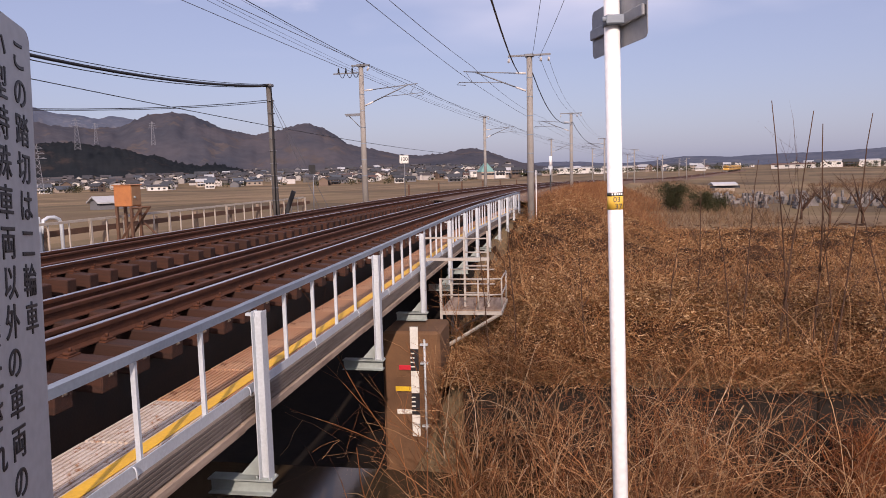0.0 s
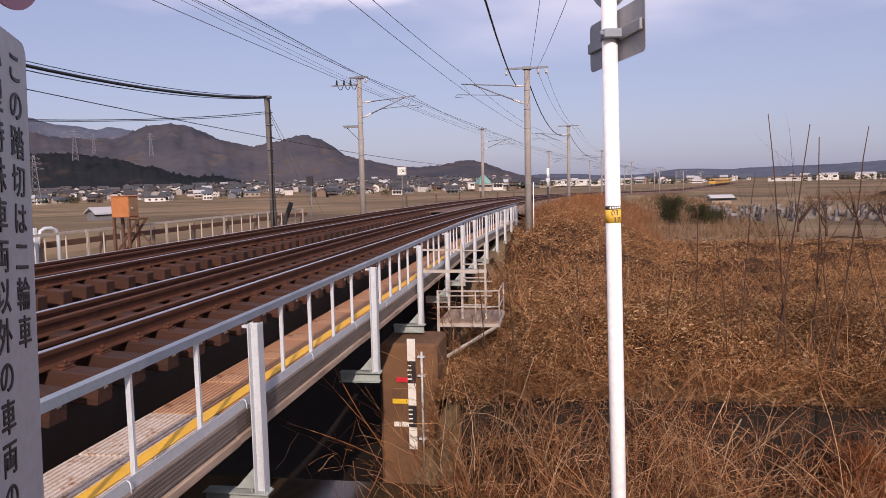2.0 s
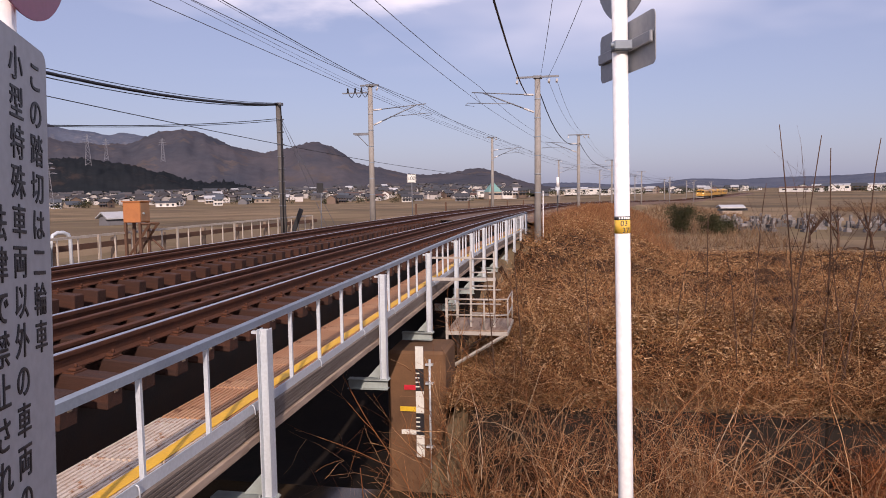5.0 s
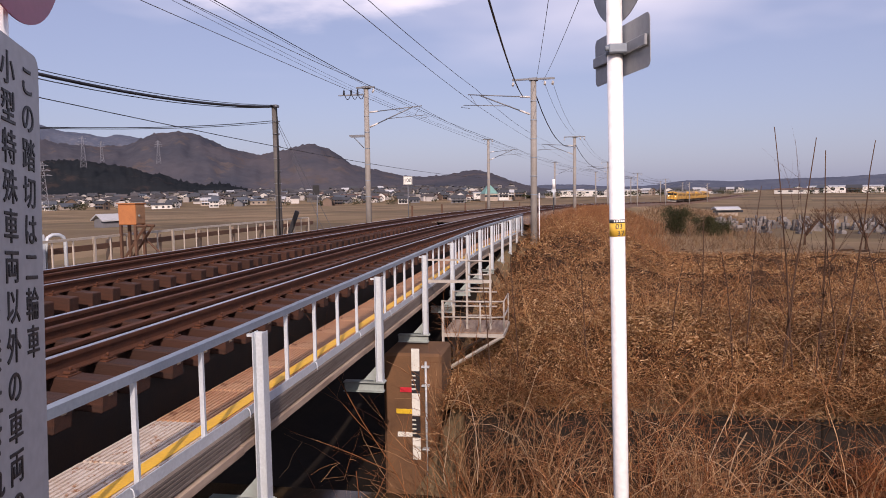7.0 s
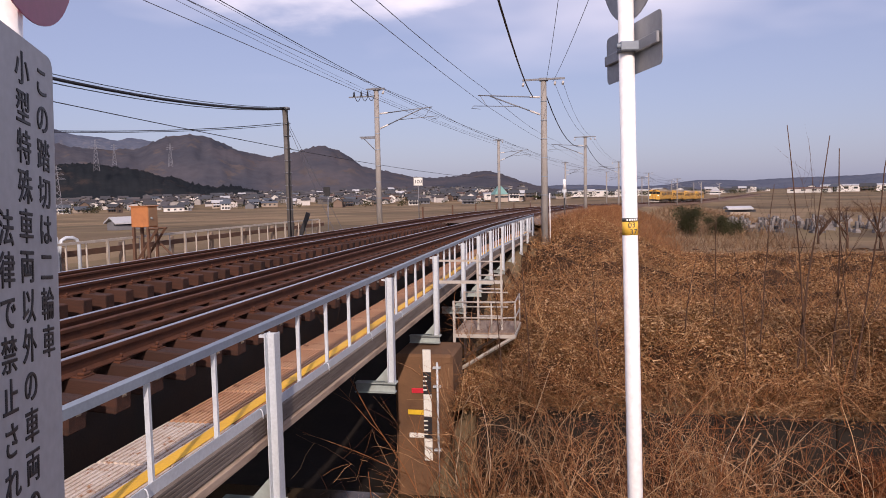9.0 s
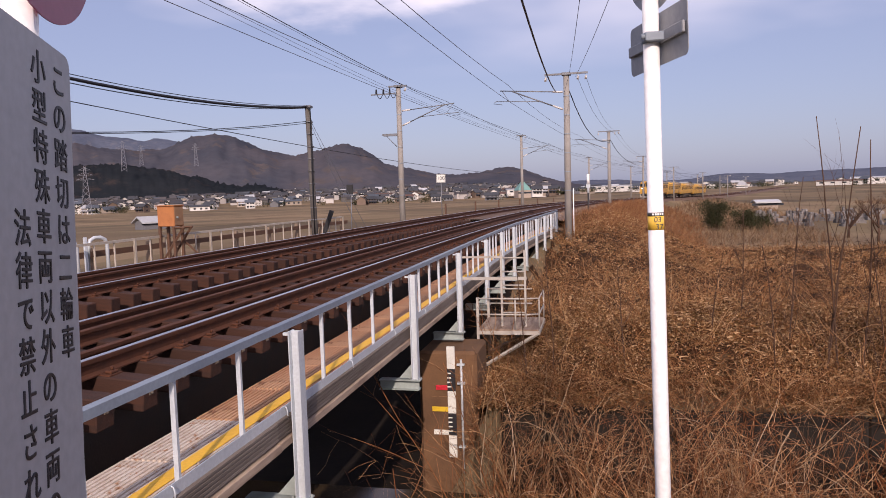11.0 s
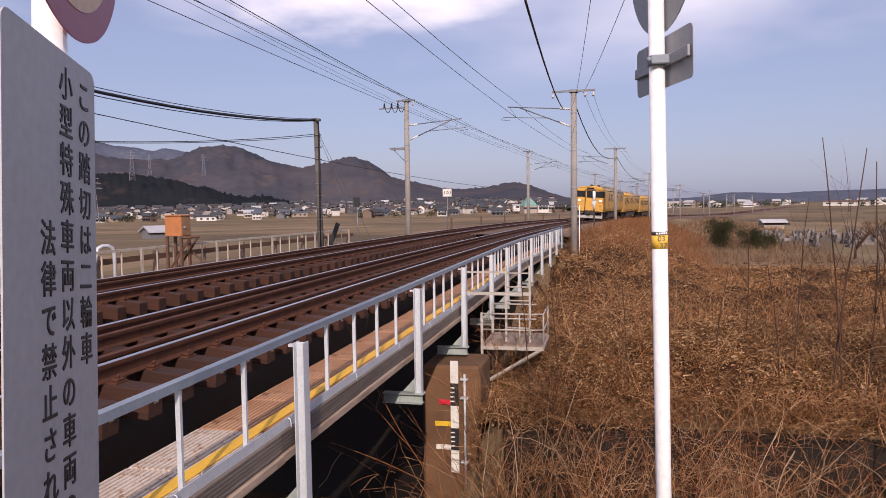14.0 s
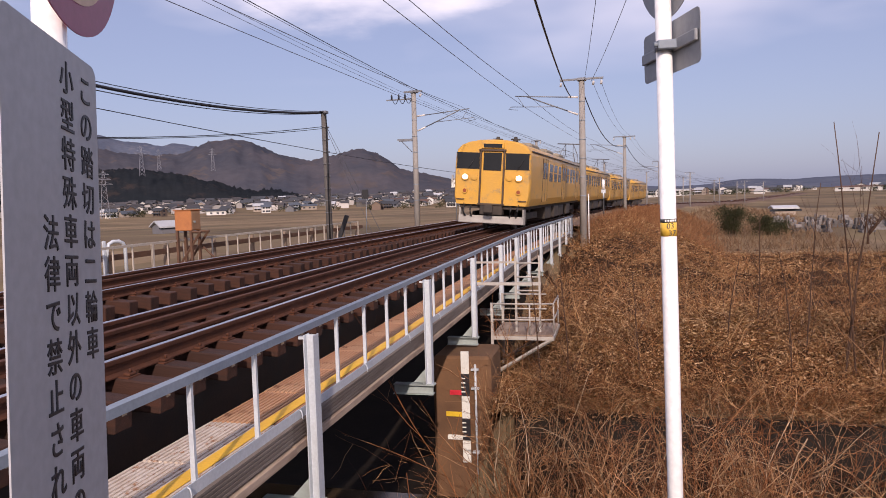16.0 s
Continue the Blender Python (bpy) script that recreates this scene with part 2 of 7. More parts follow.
def stations(s0, s1, step):
    n = max(1, round((s1 - s0) / step))
    return [s0 + (s1 - s0) * i / n for i in range(n + 1)]


def tilted(s, off=0.0, side=0.0, dz=0.0):
    """The canted frame of a track: origin between the rail heads, x across."""
    return on_track(s, off, CANT / 2) @ pose(side, 0, dz, 0, math.degrees(math.asin(CANT / GAUGE)), 0)


# ---- ground ----
CANAL_Y0, CANAL_Y1 = 3.0, 12.6
PLAIN = -4.0


def smooth(a, b, v):
    t = min(1.0, max(0.0, (v - a) / (b - a)))
    return t * t * (3 - 2 * t)


def along(x, y):
    cx = TRACK_X + RADIUS
    r = math.hypot(x - cx, y)
    s = math.atan2(y, cx - x) * RADIUS
    if s > CURVE_END:
        a = CURVE_END / RADIUS
        dx, dy = x - (cx - RADIUS * math.cos(a)), y - RADIUS * math.sin(a)
        return CURVE_END + dx * math.sin(a) + dy * math.cos(a), dx * math.cos(a) - dy * math.sin(a)
    return s, RADIUS - r


def bank_edge(y):
    """Where the scrub of the far bank begins, just outside the walkway."""
    return -2.5 + 0.052 * max(0.0, y - 23.0)


def ground_height(x, y):
    s, off = along(x, y)
    # the railway bank, with its shoulders
    top = -0.62 + fall(max(0.0, min(s, 500)))
    far = smooth(24, 38, s)
    right = PLAIN + (top - PLAIN) * (1 - smooth(2.9, 10.5, off)) if off > 0 else top
    left = PLAIN + (top - PLAIN) * (1 - smooth(7.2, 13.0, -off))
    bank = right if off > 0 else left
    # low river bank beside the bridge
    low = -2.45 - 1.5 * smooth(5.0, 30.0, off) - 0.15 * smooth(12, 30, y)
    e = smooth(bank_edge(y) - 0.25, bank_edge(y) + 0.35, x)
    low = low * e + (1 - e) * (-4.6 + 3.0 * smooth(14.2, 24, y))
    z = low * (1 - far) + bank * far if y > CANAL_Y1 else PLAIN
    if y > CANAL_Y1 and off > 0:
        z = max(z, min(low, bank if far > 0.5 else low)) if far < 0.5 else z
    d = math.hypot(x, y)
    if off < -30 and y > CANAL_Y1:
        z -= 4.0 * smooth(60, 260, -off)
    if y <= CANAL_Y1:
        near = -0.12 - 0.25 * smooth(2.0, 6.0, x) - 2.2 * smooth(4.0, 14.0, x)
        bed = -4.5
        if y < CANAL_Y0 - 1.2:
            z = near
        elif y < CANAL_Y0:
            z = near + (bed - near) * smooth(CANAL_Y0 - 1.2, CANAL_Y0, y)
        else:
            z = bed
    z += 0.10 * noise.noise(Vector((x * 0.35, y * 0.35, 0))) * smooth(4, 12, d)
    if y > CANAL_Y1 and abs(off) > 3.0:
        z += 0.28 * noise.noise(Vector((x * 0.16, y * 0.16, 3)))
    return z


def build_ground():
    xs = [-3500, -1800, -900, -500, -300, -200, -140, -100, -75, -55, -42, -34, -28, -24, -20, -17, -14.5, -12.5, -11, -9.5, -8] + [-7 + 0.5 * i for i in range(115)] + \
         [50, 54, 59, 65, 72, 80, 90, 105, 125, 150, 190, 240, 320, 450, 700, 1200, 2000, 3500]
    ys = [-600, -200, -80, -40, -20, -12, -8, -5, -3, -1, 0, 1, 1.5, 1.8, 2.1, 2.4, 2.7, 3.0, 4, 6, 8, 10, 12, 12.55, 12.65] + \
         [13 + 0.8 * i for i in range(60)] + [62, 65, 68, 72, 77, 82, 88, 95, 103, 112, 122, 134, 148, 165, 185, 210, 240, 275, 320, 380, 460, 600, 800, 1200, 1900, 2900, 4200]
    bm = bmesh.new()
    g = [[bm.verts.new((x, y, ground_height(x, y))) for x in xs] for y in ys]
    for j in range(len(ys) - 1):
        for i in range(len(xs) - 1):
            f = bm.faces.new((g[j][i], g[j][i + 1], g[j + 1][i + 1], g[j + 1][i])); f.smooth = True
    ob = part("ground", bm, M["field"], None)
    tagged(ob, "dry winter fields and earth banks of withered grass", "ground", kind="structure")


def field_material():
    """Winter paddies: pale stubble and dark earth in plots, brown scrub near the line."""
    m = mat("winter_fields", (0.185, 0.145, 0.095), 0.95, 0, (0.115, 0.085, 0.058), 0.05, 0.9, 0.5, 3.0, spec=0.1, third=(0.115, 0.07, 0.042), third_at=0.60)
    nt = m.node_tree
    n, l = nt.nodes, nt.links
    b = n["Principled BSDF"]
    src = b.inputs["Base Color"].links[0].from_socket
    br = n.new("ShaderNodeTexBrick")
    br.inputs["Scale"].default_value = 0.009
    br.inputs["Color1"].default_value, br.inputs["Color2"].default_value, br.inputs["Mortar"].default_value = (0.70, 0.68, 0.64, 1), (1.55, 1.42, 1.28, 1), (1.1, 1.05, 0.9, 1)
    br.inputs["Mortar Size"].default_value = 0.02
    co = n.new("ShaderNodeTexCoord")
    mp = n.new("ShaderNodeMapping"); mp.inputs["Rotation"].default_value = (0, 0, 0.3)
    l.new(co.outputs["Object"], mp.inputs[0]); l.new(mp.outputs[0], br.inputs["Vector"])
    mu = n.new("ShaderNodeMix"); mu.data_type, mu.blend_type = "RGBA", "MULTIPLY"; mu.inputs[0].default_value = 1.0
    l.new(src, mu.inputs[6]); l.new(br.outputs[0], mu.inputs[7]); l.new(mu.outputs[2], b.inputs["Base Color"])
    return m


M["field"] = field_material()
build_ground()


def build_water():
    bm = bmesh.new()
    v = [bm.verts.new(c) for c in ((-70, CANAL_Y0 - 0.3, -4.25), (70, CANAL_Y0 - 0.3, -4.25), (70, CANAL_Y1 - 0.01, -4.25), (-70, CANAL_Y1 - 0.01, -4.25))]
    bm.faces.new(v)
    m = mat("murky_canal_water", (0.045, 0.032, 0.02), 0.12, 0, (0.07, 0.05, 0.03), 0.8, 0.7, 0.08, 6)
    tagged(part("water", bm, m, None), "still murky brown canal water under the bridge", "water", kind="structure")


build_water()


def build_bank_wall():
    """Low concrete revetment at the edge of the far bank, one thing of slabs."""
    t = thing("retaining_wall", "blotchy low concrete revetment along the canal bank, darkened for scrub shade", "wall", kind="structure")
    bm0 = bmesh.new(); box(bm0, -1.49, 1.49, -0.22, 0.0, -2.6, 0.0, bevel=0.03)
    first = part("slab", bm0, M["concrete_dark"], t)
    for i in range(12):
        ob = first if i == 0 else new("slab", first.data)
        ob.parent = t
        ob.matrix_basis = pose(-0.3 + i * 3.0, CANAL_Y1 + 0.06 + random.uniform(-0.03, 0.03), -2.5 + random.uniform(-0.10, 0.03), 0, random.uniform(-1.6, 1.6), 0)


# Near-black slab colour stands in for shade under the overhanging scrub.
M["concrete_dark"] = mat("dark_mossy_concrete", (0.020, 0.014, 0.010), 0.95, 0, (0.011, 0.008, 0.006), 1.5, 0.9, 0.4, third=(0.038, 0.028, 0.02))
build_bank_wall()


# ---- far hills and sky line ----
def hill_height(az, hills):
    return max(0.0, sum(h * math.exp(-((az - c) / w) ** 2) for c, w, h in hills))


def build_hills(name, dist, depth, az0, az1, hills, rough, material, label, seed):
    """A wooded range: bearings from the eye in degrees, heights in degrees above the plain."""
    bm = bmesh.new()
    na, nd = 420, 26
    rows = []
    for j in range(nd):
        f = j / (nd - 1)
        row = []
        for i in range(na):
            az = az0 + (az1 - az0) * i / (na - 1)
            d = dist + depth * f
            e = hill_height(az + 0.6 * noise.noise(Vector((az * 0.4, f * 3, seed))), hills)
            h = math.tan(radians(e)) * (dist + depth * 0.62)
            prof = math.sin(min(1.0, f / 0.62) * math.pi / 2) ** 1.15 if f < 0.62 else math.cos((f - 0.62) / 0.38 * math.pi / 2)
            n1 = noise.fractal(Vector((az * 0.7, f * 5, seed)), 0.9, 2.1, 5)
            n2 = noise.noise(Vector((az * 6, f * 40, seed + 5)))
            z = PLAIN + h * prof * (1 + 0.22 * n1 * (1 - prof * 0.8)) + rough * (n2 + 0.8 * noise.noise(Vector((az * 17, f * 90, seed + 8)))) * prof
            a = radians(az)
            row.append(bm.verts.new((math.sin(a) * d, math.cos(a) * d, z)))
        rows.append(row)
    for a, b in zip(rows, rows[1:]):
        for i in range(na - 1):
            f = bm.faces.new((a[i], a[i + 1], b[i + 1], b[i])); f.smooth = True
    tagged(part(name, bm, material, None), label, "hills", kind="structure")


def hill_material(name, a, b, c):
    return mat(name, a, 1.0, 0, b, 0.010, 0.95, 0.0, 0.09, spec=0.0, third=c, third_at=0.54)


# Distance haze is painted in: both base colours lean towards blue.
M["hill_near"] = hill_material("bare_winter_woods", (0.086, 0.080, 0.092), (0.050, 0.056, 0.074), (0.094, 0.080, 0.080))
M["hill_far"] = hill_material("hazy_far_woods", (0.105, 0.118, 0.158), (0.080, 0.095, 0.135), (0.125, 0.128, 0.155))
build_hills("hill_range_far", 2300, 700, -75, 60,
            [(-39, 6, 4.1), (-31, 5, 3.4), (-46, 5, 4.5), (-58, 10, 4), (-7.4, 2.6, 0.9), (5, 5, 0.25), (9.5, 3.0, 0.5), (15.5, 4.5, 0.62), (23, 5, 0.7), (32, 8, 0.9), (46, 9, 1.0), (-1, 4, 0.5)], 3.0, M["hill_far"], "low wooded hills on the skyline, tinted blue as haze", 11)
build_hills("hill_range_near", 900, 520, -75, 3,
            [(-56.0, 2.6, 2.66), (-53.4, 2.6, 2.60), (-50.8, 2.6, 2.78), (-48.2, 2.6, 2.28), (-45.6, 2.6, 2.70), (-43.0, 2.6, 2.53), (-40.4, 2.6, 2.38), (-37.8, 2.6, 2.35), (-35.2, 2.6, 2.08), (-32.6, 2.6, 2.17), (-30.0, 2.6, 3.14), (-27.4, 2.6, 2.53), (-24.8, 2.6, 1.78), (-22.2, 2.6, 1.75), (-19.6, 2.6, 2.90), (-17.0, 2.6, 1.18), (-14.4, 2.6, 1.10), (-11.8, 2.6, 0.75), (-9.2, 2.6, 0.80), (-6.6, 2.6, 1.44), (-4.0, 2.6, 0.42), (-1.4, 2.6, 0.15)], 2.6, M["hill_near"], "brown wooded hills behind the town, tinted faintly blue as haze", 4)
M["hill_dark"] = hill_material("dark_evergreen_woods", (0.024, 0.027, 0.031), (0.016, 0.020, 0.025), (0.040, 0.034, 0.034))
build_hills("hill_spur", 820, 300, -75, -14, [(-44, 7, 2.8), (-36, 4, 1.9), (-31, 3.5, 1.3), (-26.5, 2.5, 0.95), (-22, 3.0, 0.65), (-17, 3.0, 0.4), (-54, 8, 2.4)], 4.0, M["hill_dark"], "dark evergreen spur at the foot of the hills", 17)


# ---- the railway ----
BRIDGE_S0, BRIDGE_S1 = 1.6, 37.0


M["galv_dull"] = mat("dull_bolt_plate", (0.20, 0.17, 0.14), 0.6, 0.3)


def build_track(name, off, label, far_part):
    t = thing(name, label, "railway track", kind="structure")
    path = [tilted(s, off) for s in stations(-9, 120, 1.5)] + [tilted(s, off) for s in stations(126, 520, 6)]
    for side in (-1, 1):
        x = side * (GAUGE / 2 + 0.0325)
        prof = [(-0.064, -0.153), (0.064, -0.153), (0.064, -0.142), (0.012, -0.125), (0.012, -0.045), (0.034, -0.036), (0.034, -0.004),
                (0.028, 0), (-0.028, 0), (-0.034, -0.004), (-0.034, -0.036), (-0.012, -0.045), (-0.012, -0.125), (-0.064, -0.142)]
        bm = bmesh.new(); sweep(bm, [(x + a, h) for a, h in prof][::-1], path)
        r = part("rail", bm, M["rail"], t, "rusted steel rail")
        bm = bmesh.new(); sweep(bm, [(x - 0.024, 0.0008), (x - 0.024, 0.004), (x + 0.024, 0.004), (x + 0.024, 0.0008)], path)
        part("running_surface", bm, M["rail_top"], r, "bright polished rail head")
        # guard rail on the bridge
        gx = x - side * 0.26
        bm = bmesh.new(); sweep(bm, [(gx + a, h - 0.02) for a, h in prof][::-1], [tilted(s, off) for s in stations(-6, 41, 1.5)])
        part("guard_rail", bm, M["rail"], t, "rusted guard rail inside the track")
    # bridge timbers, one mesh shared
    bm = bmesh.new()
    box(bm, -1.05, 1.05, -0.11, 0.11, -0.43, -0.158, bevel=0.012)
    timber = part("sleeper", bm, M["sleeper"], t)
    bm = bmesh.new()
    for side in (-1, 1):
        x = side * (GAUGE / 2 + 0.0325)
        box(bm, x - 0.15, x + 0.15, -0.085, 0.085, -0.158, -0.146)
        for k in (-1, 1):
            box(bm, x + k * 0.10 - 0.035, x + k * 0.10 + 0.035, -0.05, 0.05, -0.146, -0.118, bevel=0.008)
            tube(bm, (x + k * 0.105, 0, -0.118), (x + k * 0.105, 0, -0.085), 0.016, seg=6)
    fast = part("rail_fastening", bm, M["rail"], timber)
    # galvanised bolt plate on the end face
    bm = bmesh.new(); box(bm, 1.0505, 1.058, -0.02, 0.02, -0.30, -0.26); tube(bm, (1.055, 0, -0.28), (1.075, 0, -0.28), 0.012, seg=6)
    bolt = part("end_bolt", bm, M["galv_dull"], timber)
    n = 0
    for s in stations(-5.2, 40.5, 0.56):
        ob = timber if n == 0 else new("sleeper", timber.data)
        ob.parent = t
        ob.matrix_basis = tilted(s + random.uniform(-0.02, 0.02), off, random.uniform(-0.02, 0.02)) @ pose(0, 0, 0, 0, 0, random.uniform(-0.6, 0.6))
        if n:
            for src in ((fast, bolt) if off == 0 else (fast,)):
                c = new(src.name.split(".")[0], src.data); c.parent = ob
        n += 1
    bm = bmesh.new()
    for s in stations(41.1, 300, 0.62):
        box(bm, -1.0, 1.0, -0.12, 0.12, -0.26, -0.158, m=tilted(s, off))
    tagged(part("far_sleepers", bm, M["sleeper"], t, "row of half-buried sleepers in ballast"), kind="stuff")
    # girders below the bridge timbers
    for x in (-0.62, 0.62):
        bm = bmesh.new()
        sweep(bm, [(x - 0.17, -0.433), (x + 0.17, -0.433), (x + 0.17, -0.46), (x + 0.012, -0.46), (x + 0.012, -1.5), (x + 0.17, -1.5), (x + 0.17, -1.53),
                   (x - 0.17, -1.53), (x - 0.17, -1.5), (x - 0.012, -1.5), (x - 0.012, -0.46), (x - 0.17, -0.46)][::-1], [tilted(s, off) for s in stations(BRIDGE_S0, BRIDGE_S1, 2.4)])
        g = part("girder", bm, M["girder"], t, "dark steel plate girder")
    return t


near_track = build_track("track_1", 0.0, "rusted railway track on timbers across the bridge", True)
left_track = build_track("track_2", LEFT_OFF, "second railway track beside it, rails brown with rust", True)


def build_ballast():
    bm = bmesh.new()
    prof = [(3.0, -0.75), (2.2, -0.30), (1.5, -0.20), (-1.2, -0.16), (-2.6, -0.16), (-5.3, -0.14), (-6.2, -0.30), (-7.2, -0.75)]
    path = [on_track(s) for s in stations(BRIDGE_S1, 120, 1.5)] + [on_track(s) for s in stations(126, 520, 6)]
    sweep(bm, prof[::-1], path, closed=False)
    tagged(part("ballast_bed", bm, M["ballast"], None), "brown rust-stained ballast shoulder under both tracks", "ballast", kind="structure")
    bm = bmesh.new()
    sweep(bm, prof[::-1], [on_track(s) for s in stations(-14, BRIDGE_S0 - 0.3, 1.5)], closed=False)
    tagged(part("ballast_bed", bm, M["ballast"], None), "brown rust-stained ballast before the bridge", "ballast", kind="structure")


build_ballast()


def build_stones():
    """Loose stones over the visible ballast shoulder."""
    rng = np.random.default_rng(5)
    vs, fs = [], []
    base = np.array([(1, 0, 0), (-1, 0, 0), (0, 1, 0), (0, -1, 0), (0, 0, 1), (0, 0, -1)], float)
    tri = [(0, 2, 4), (2, 1, 4), (1, 3, 4), (3, 0, 4), (2, 0, 5), (1, 2, 5), (3, 1, 5), (0, 3, 5)]
    for i in range(9000):
        s = 37 + 45 * rng.random() ** 1.6
        off = rng.choice([rng.uniform(0.7, 2.9), rng.uniform(-3.0, -0.7), rng.uniform(-0.45, 0.45), rng.uniform(-6.6, -4.5)])
        z = -0.19 if off < 1.5 else -0.2 - (off - 1.5) * 0.2
        c = np.array(on_track(s, off, z).translation)
        p = base * rng.uniform(0.02, 0.05, (6, 3)) @ np.linalg.qr(rng.normal(size=(3, 3)))[0]
        k = len(vs)
        vs.extend((p + c).tolist()); fs.extend([tuple(k + a for a in t) for t in tri])
    me = bpy.data.meshes.new("ballast_stones"); me.from_pydata(vs, [], fs)
    me.materials.append(M["stone"])
    tagged(new("ballast_stones", me), "loose brown and grey ballast stones", "ballast", kind="stuff")


M["stone"] = mat("ballast_stone", (0.25, 0.19, 0.15), 0.95, 0, (0.15, 0.11, 0.085), 5, 0.7, 0.2, island=0.5)
build_stones()


M["concrete_pier"] = mat("brown_wet_concrete", (0.17, 0.088, 0.042), 0.9, 0, (0.085, 0.046, 0.026), 1.0, 0.8, 0.3, third=(0.06, 0.04, 0.028), third_at=0.64)


def build_bridge_shade():
    """Near-black sheet over the bank, painting in the deep shade below the bridge."""
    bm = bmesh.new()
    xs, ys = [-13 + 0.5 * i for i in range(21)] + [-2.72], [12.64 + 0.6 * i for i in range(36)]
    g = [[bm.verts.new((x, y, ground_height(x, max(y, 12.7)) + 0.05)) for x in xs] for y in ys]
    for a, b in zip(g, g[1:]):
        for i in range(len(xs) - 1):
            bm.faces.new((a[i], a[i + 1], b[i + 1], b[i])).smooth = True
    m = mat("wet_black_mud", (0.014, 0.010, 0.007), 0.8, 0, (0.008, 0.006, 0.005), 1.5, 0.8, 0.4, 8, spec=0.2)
    tagged(part("mud_bank", bm, m, None), "near-black sheet for the shade below the bridge", "ground", kind="structure")


build_bridge_shade()


def build_piers():
    t = thing("bridge_pier", "brown stained concrete bridge pier standing in the canal", "bridge pier", kind="structure")
    bm = bmesh.new(); box(bm, -3.35, -2.25, 12.72, 13.9, -5.2, -1.62, bevel=0.05); box(bm, -10.6, -9.2, 12.72, 13.9, -5.2, -1.62, bevel=0.05); box(bm, -10.7, -3.9, 12.9, 13.7, -1.61, -1.2, bevel=0.04)
    part("pier_wall", bm, M["concrete_pier"], t)
    a = thing("bridge_abutment", "shaded concrete abutment below the near end of the bridge", "abutment", kind="structure")
    bm = bmesh.new(); box(bm, -14, -2.4, 0.4, 1.9, -5.2, -0.9, bevel=0.04)
    part("abutment_wall", bm, M["concrete"], a)
    c = thing("bridge_abutment", "concrete abutment at the far end of the bridge", "abutment", kind="structure")
    bm = bmesh.new(); box(bm, -11.5, -1.2, 36.6, 38.2, -4, -0.75, bevel=0.04)
    part("abutment_wall", bm, M["concrete"], c)


build_piers()


# ---- the walkway on the bridge ----
def on_walk(s, off=0.0, dz=0.0):
    """The bridge is built straight; its last spans swing after the curve."""
    bend = 0.052 * math.log1p(math.exp(min(30.0, s - 23.0)))
    turn = 0.052 / (1 + math.exp(-(s - 23.0)))
    return pose(TRACK_X + off + bend, s, dz, 0, 0, -math.degrees(turn))



WALK_L, WALK_R, WALK_Z = 1.28, 2.08, -0.65      # offsets from the near track
RAIL_OFF, RAIL_TOP = 2.06, 0.19
POSTS = (1.5, 5.91, 10.03, 13.54, 16.99, 19.8, 22.5, 25.3, 28.0, 30.5, 32.8, 35.0)


def build_walkway():
    t = thing("walkway", "rusty ribbed service walkway with a worn yellow line", "walkway", kind="structure")
    length, ribs = 0.985, 15
    bm = bmesh.new()
    box(bm, WALK_L, WALK_R - 0.09, -length / 2, length / 2, -0.03, 0.0)
    w = (WALK_R - 0.09 - WALK_L) / ribs
    for i in range(ribs):
        x = WALK_L + w * (i + 0.5)
        box(bm, x - w * 0.27, x + w * 0.27, -length / 2 + 0.012, length / 2 - 0.012, 0.0, 0.011)
    panel = part("deck_panel", bm, M["deck"], t)
    n = 0
    for s in stations(2.2, 36.2, 1.0):
        ob = panel if n == 0 else new("deck_panel", panel.data)
        ob.parent = t
        ob.matrix_basis = on_walk(s, 0, WALK_Z + random.uniform(-0.006, 0.004)) @ pose(0, 0, 0, random.uniform(-0.25, 0.25), 0, 0)
        if s < 5.6:
            ob.material_slots[0].link = "OBJECT"
            ob.material_slots[0].material = M["deck_pale"]
        n += 1
    path = [on_walk(s, 0, WALK_Z) for s in stations(1.7, 36.7, 1.0)]
    bm = bmesh.new(); sweep(bm, [(1.790, 0.0125), (1.790, 0.017), (1.912, 0.017), (1.912, 0.0125)], path)
    part("yellow_line", bm, M["yellow"], t, "worn yellow painted line")
    # dark fascia under the rim, and the pale plank along its foot
    for name, a, b, z0, z1, m_, label in (("fascia_board", 2.088, 2.118, -0.165, 0.012, "plank_dark", "dark weathered grooved fascia board"),
                                          ("edge_plank", 2.05, 2.150, -0.245, -0.17, "plank", "pale weathered edge plank")):
        bm = bmesh.new(); box(bm, a, b, -1.96, 1.96, z0, z1, bevel=0.006)
        if name == "fascia_board":
            for k in range(5):
                z = z0 + 0.018 + k * 0.034
                box(bm, b - 0.002, b + 0.006, -1.955, 1.955, z, z + 0.017)
        plank = part(name, bm, M[m_], t, label)
        n = 0
        for s in stations(3.7, 34.9, 3.95):
            ob = plank if n == 0 else new(name, plank.data)
            ob.parent = t
            ob.matrix_basis = on_walk(s, 0, WALK_Z + random.uniform(-0.006, 0.006))
            n += 1
    for x in (1.34, 2.02):
        bm = bmesh.new(); sweep(bm, [(x - 0.04, -0.034), (x - 0.04, -0.20), (x - 0.025, -0.20), (x - 0.025, -0.05), (x + 0.04, -0.05), (x + 0.04, -0.034)], path)
        part("stringer", bm, M["rail"], t, "rust-brown steel stringer")


build_walkway()


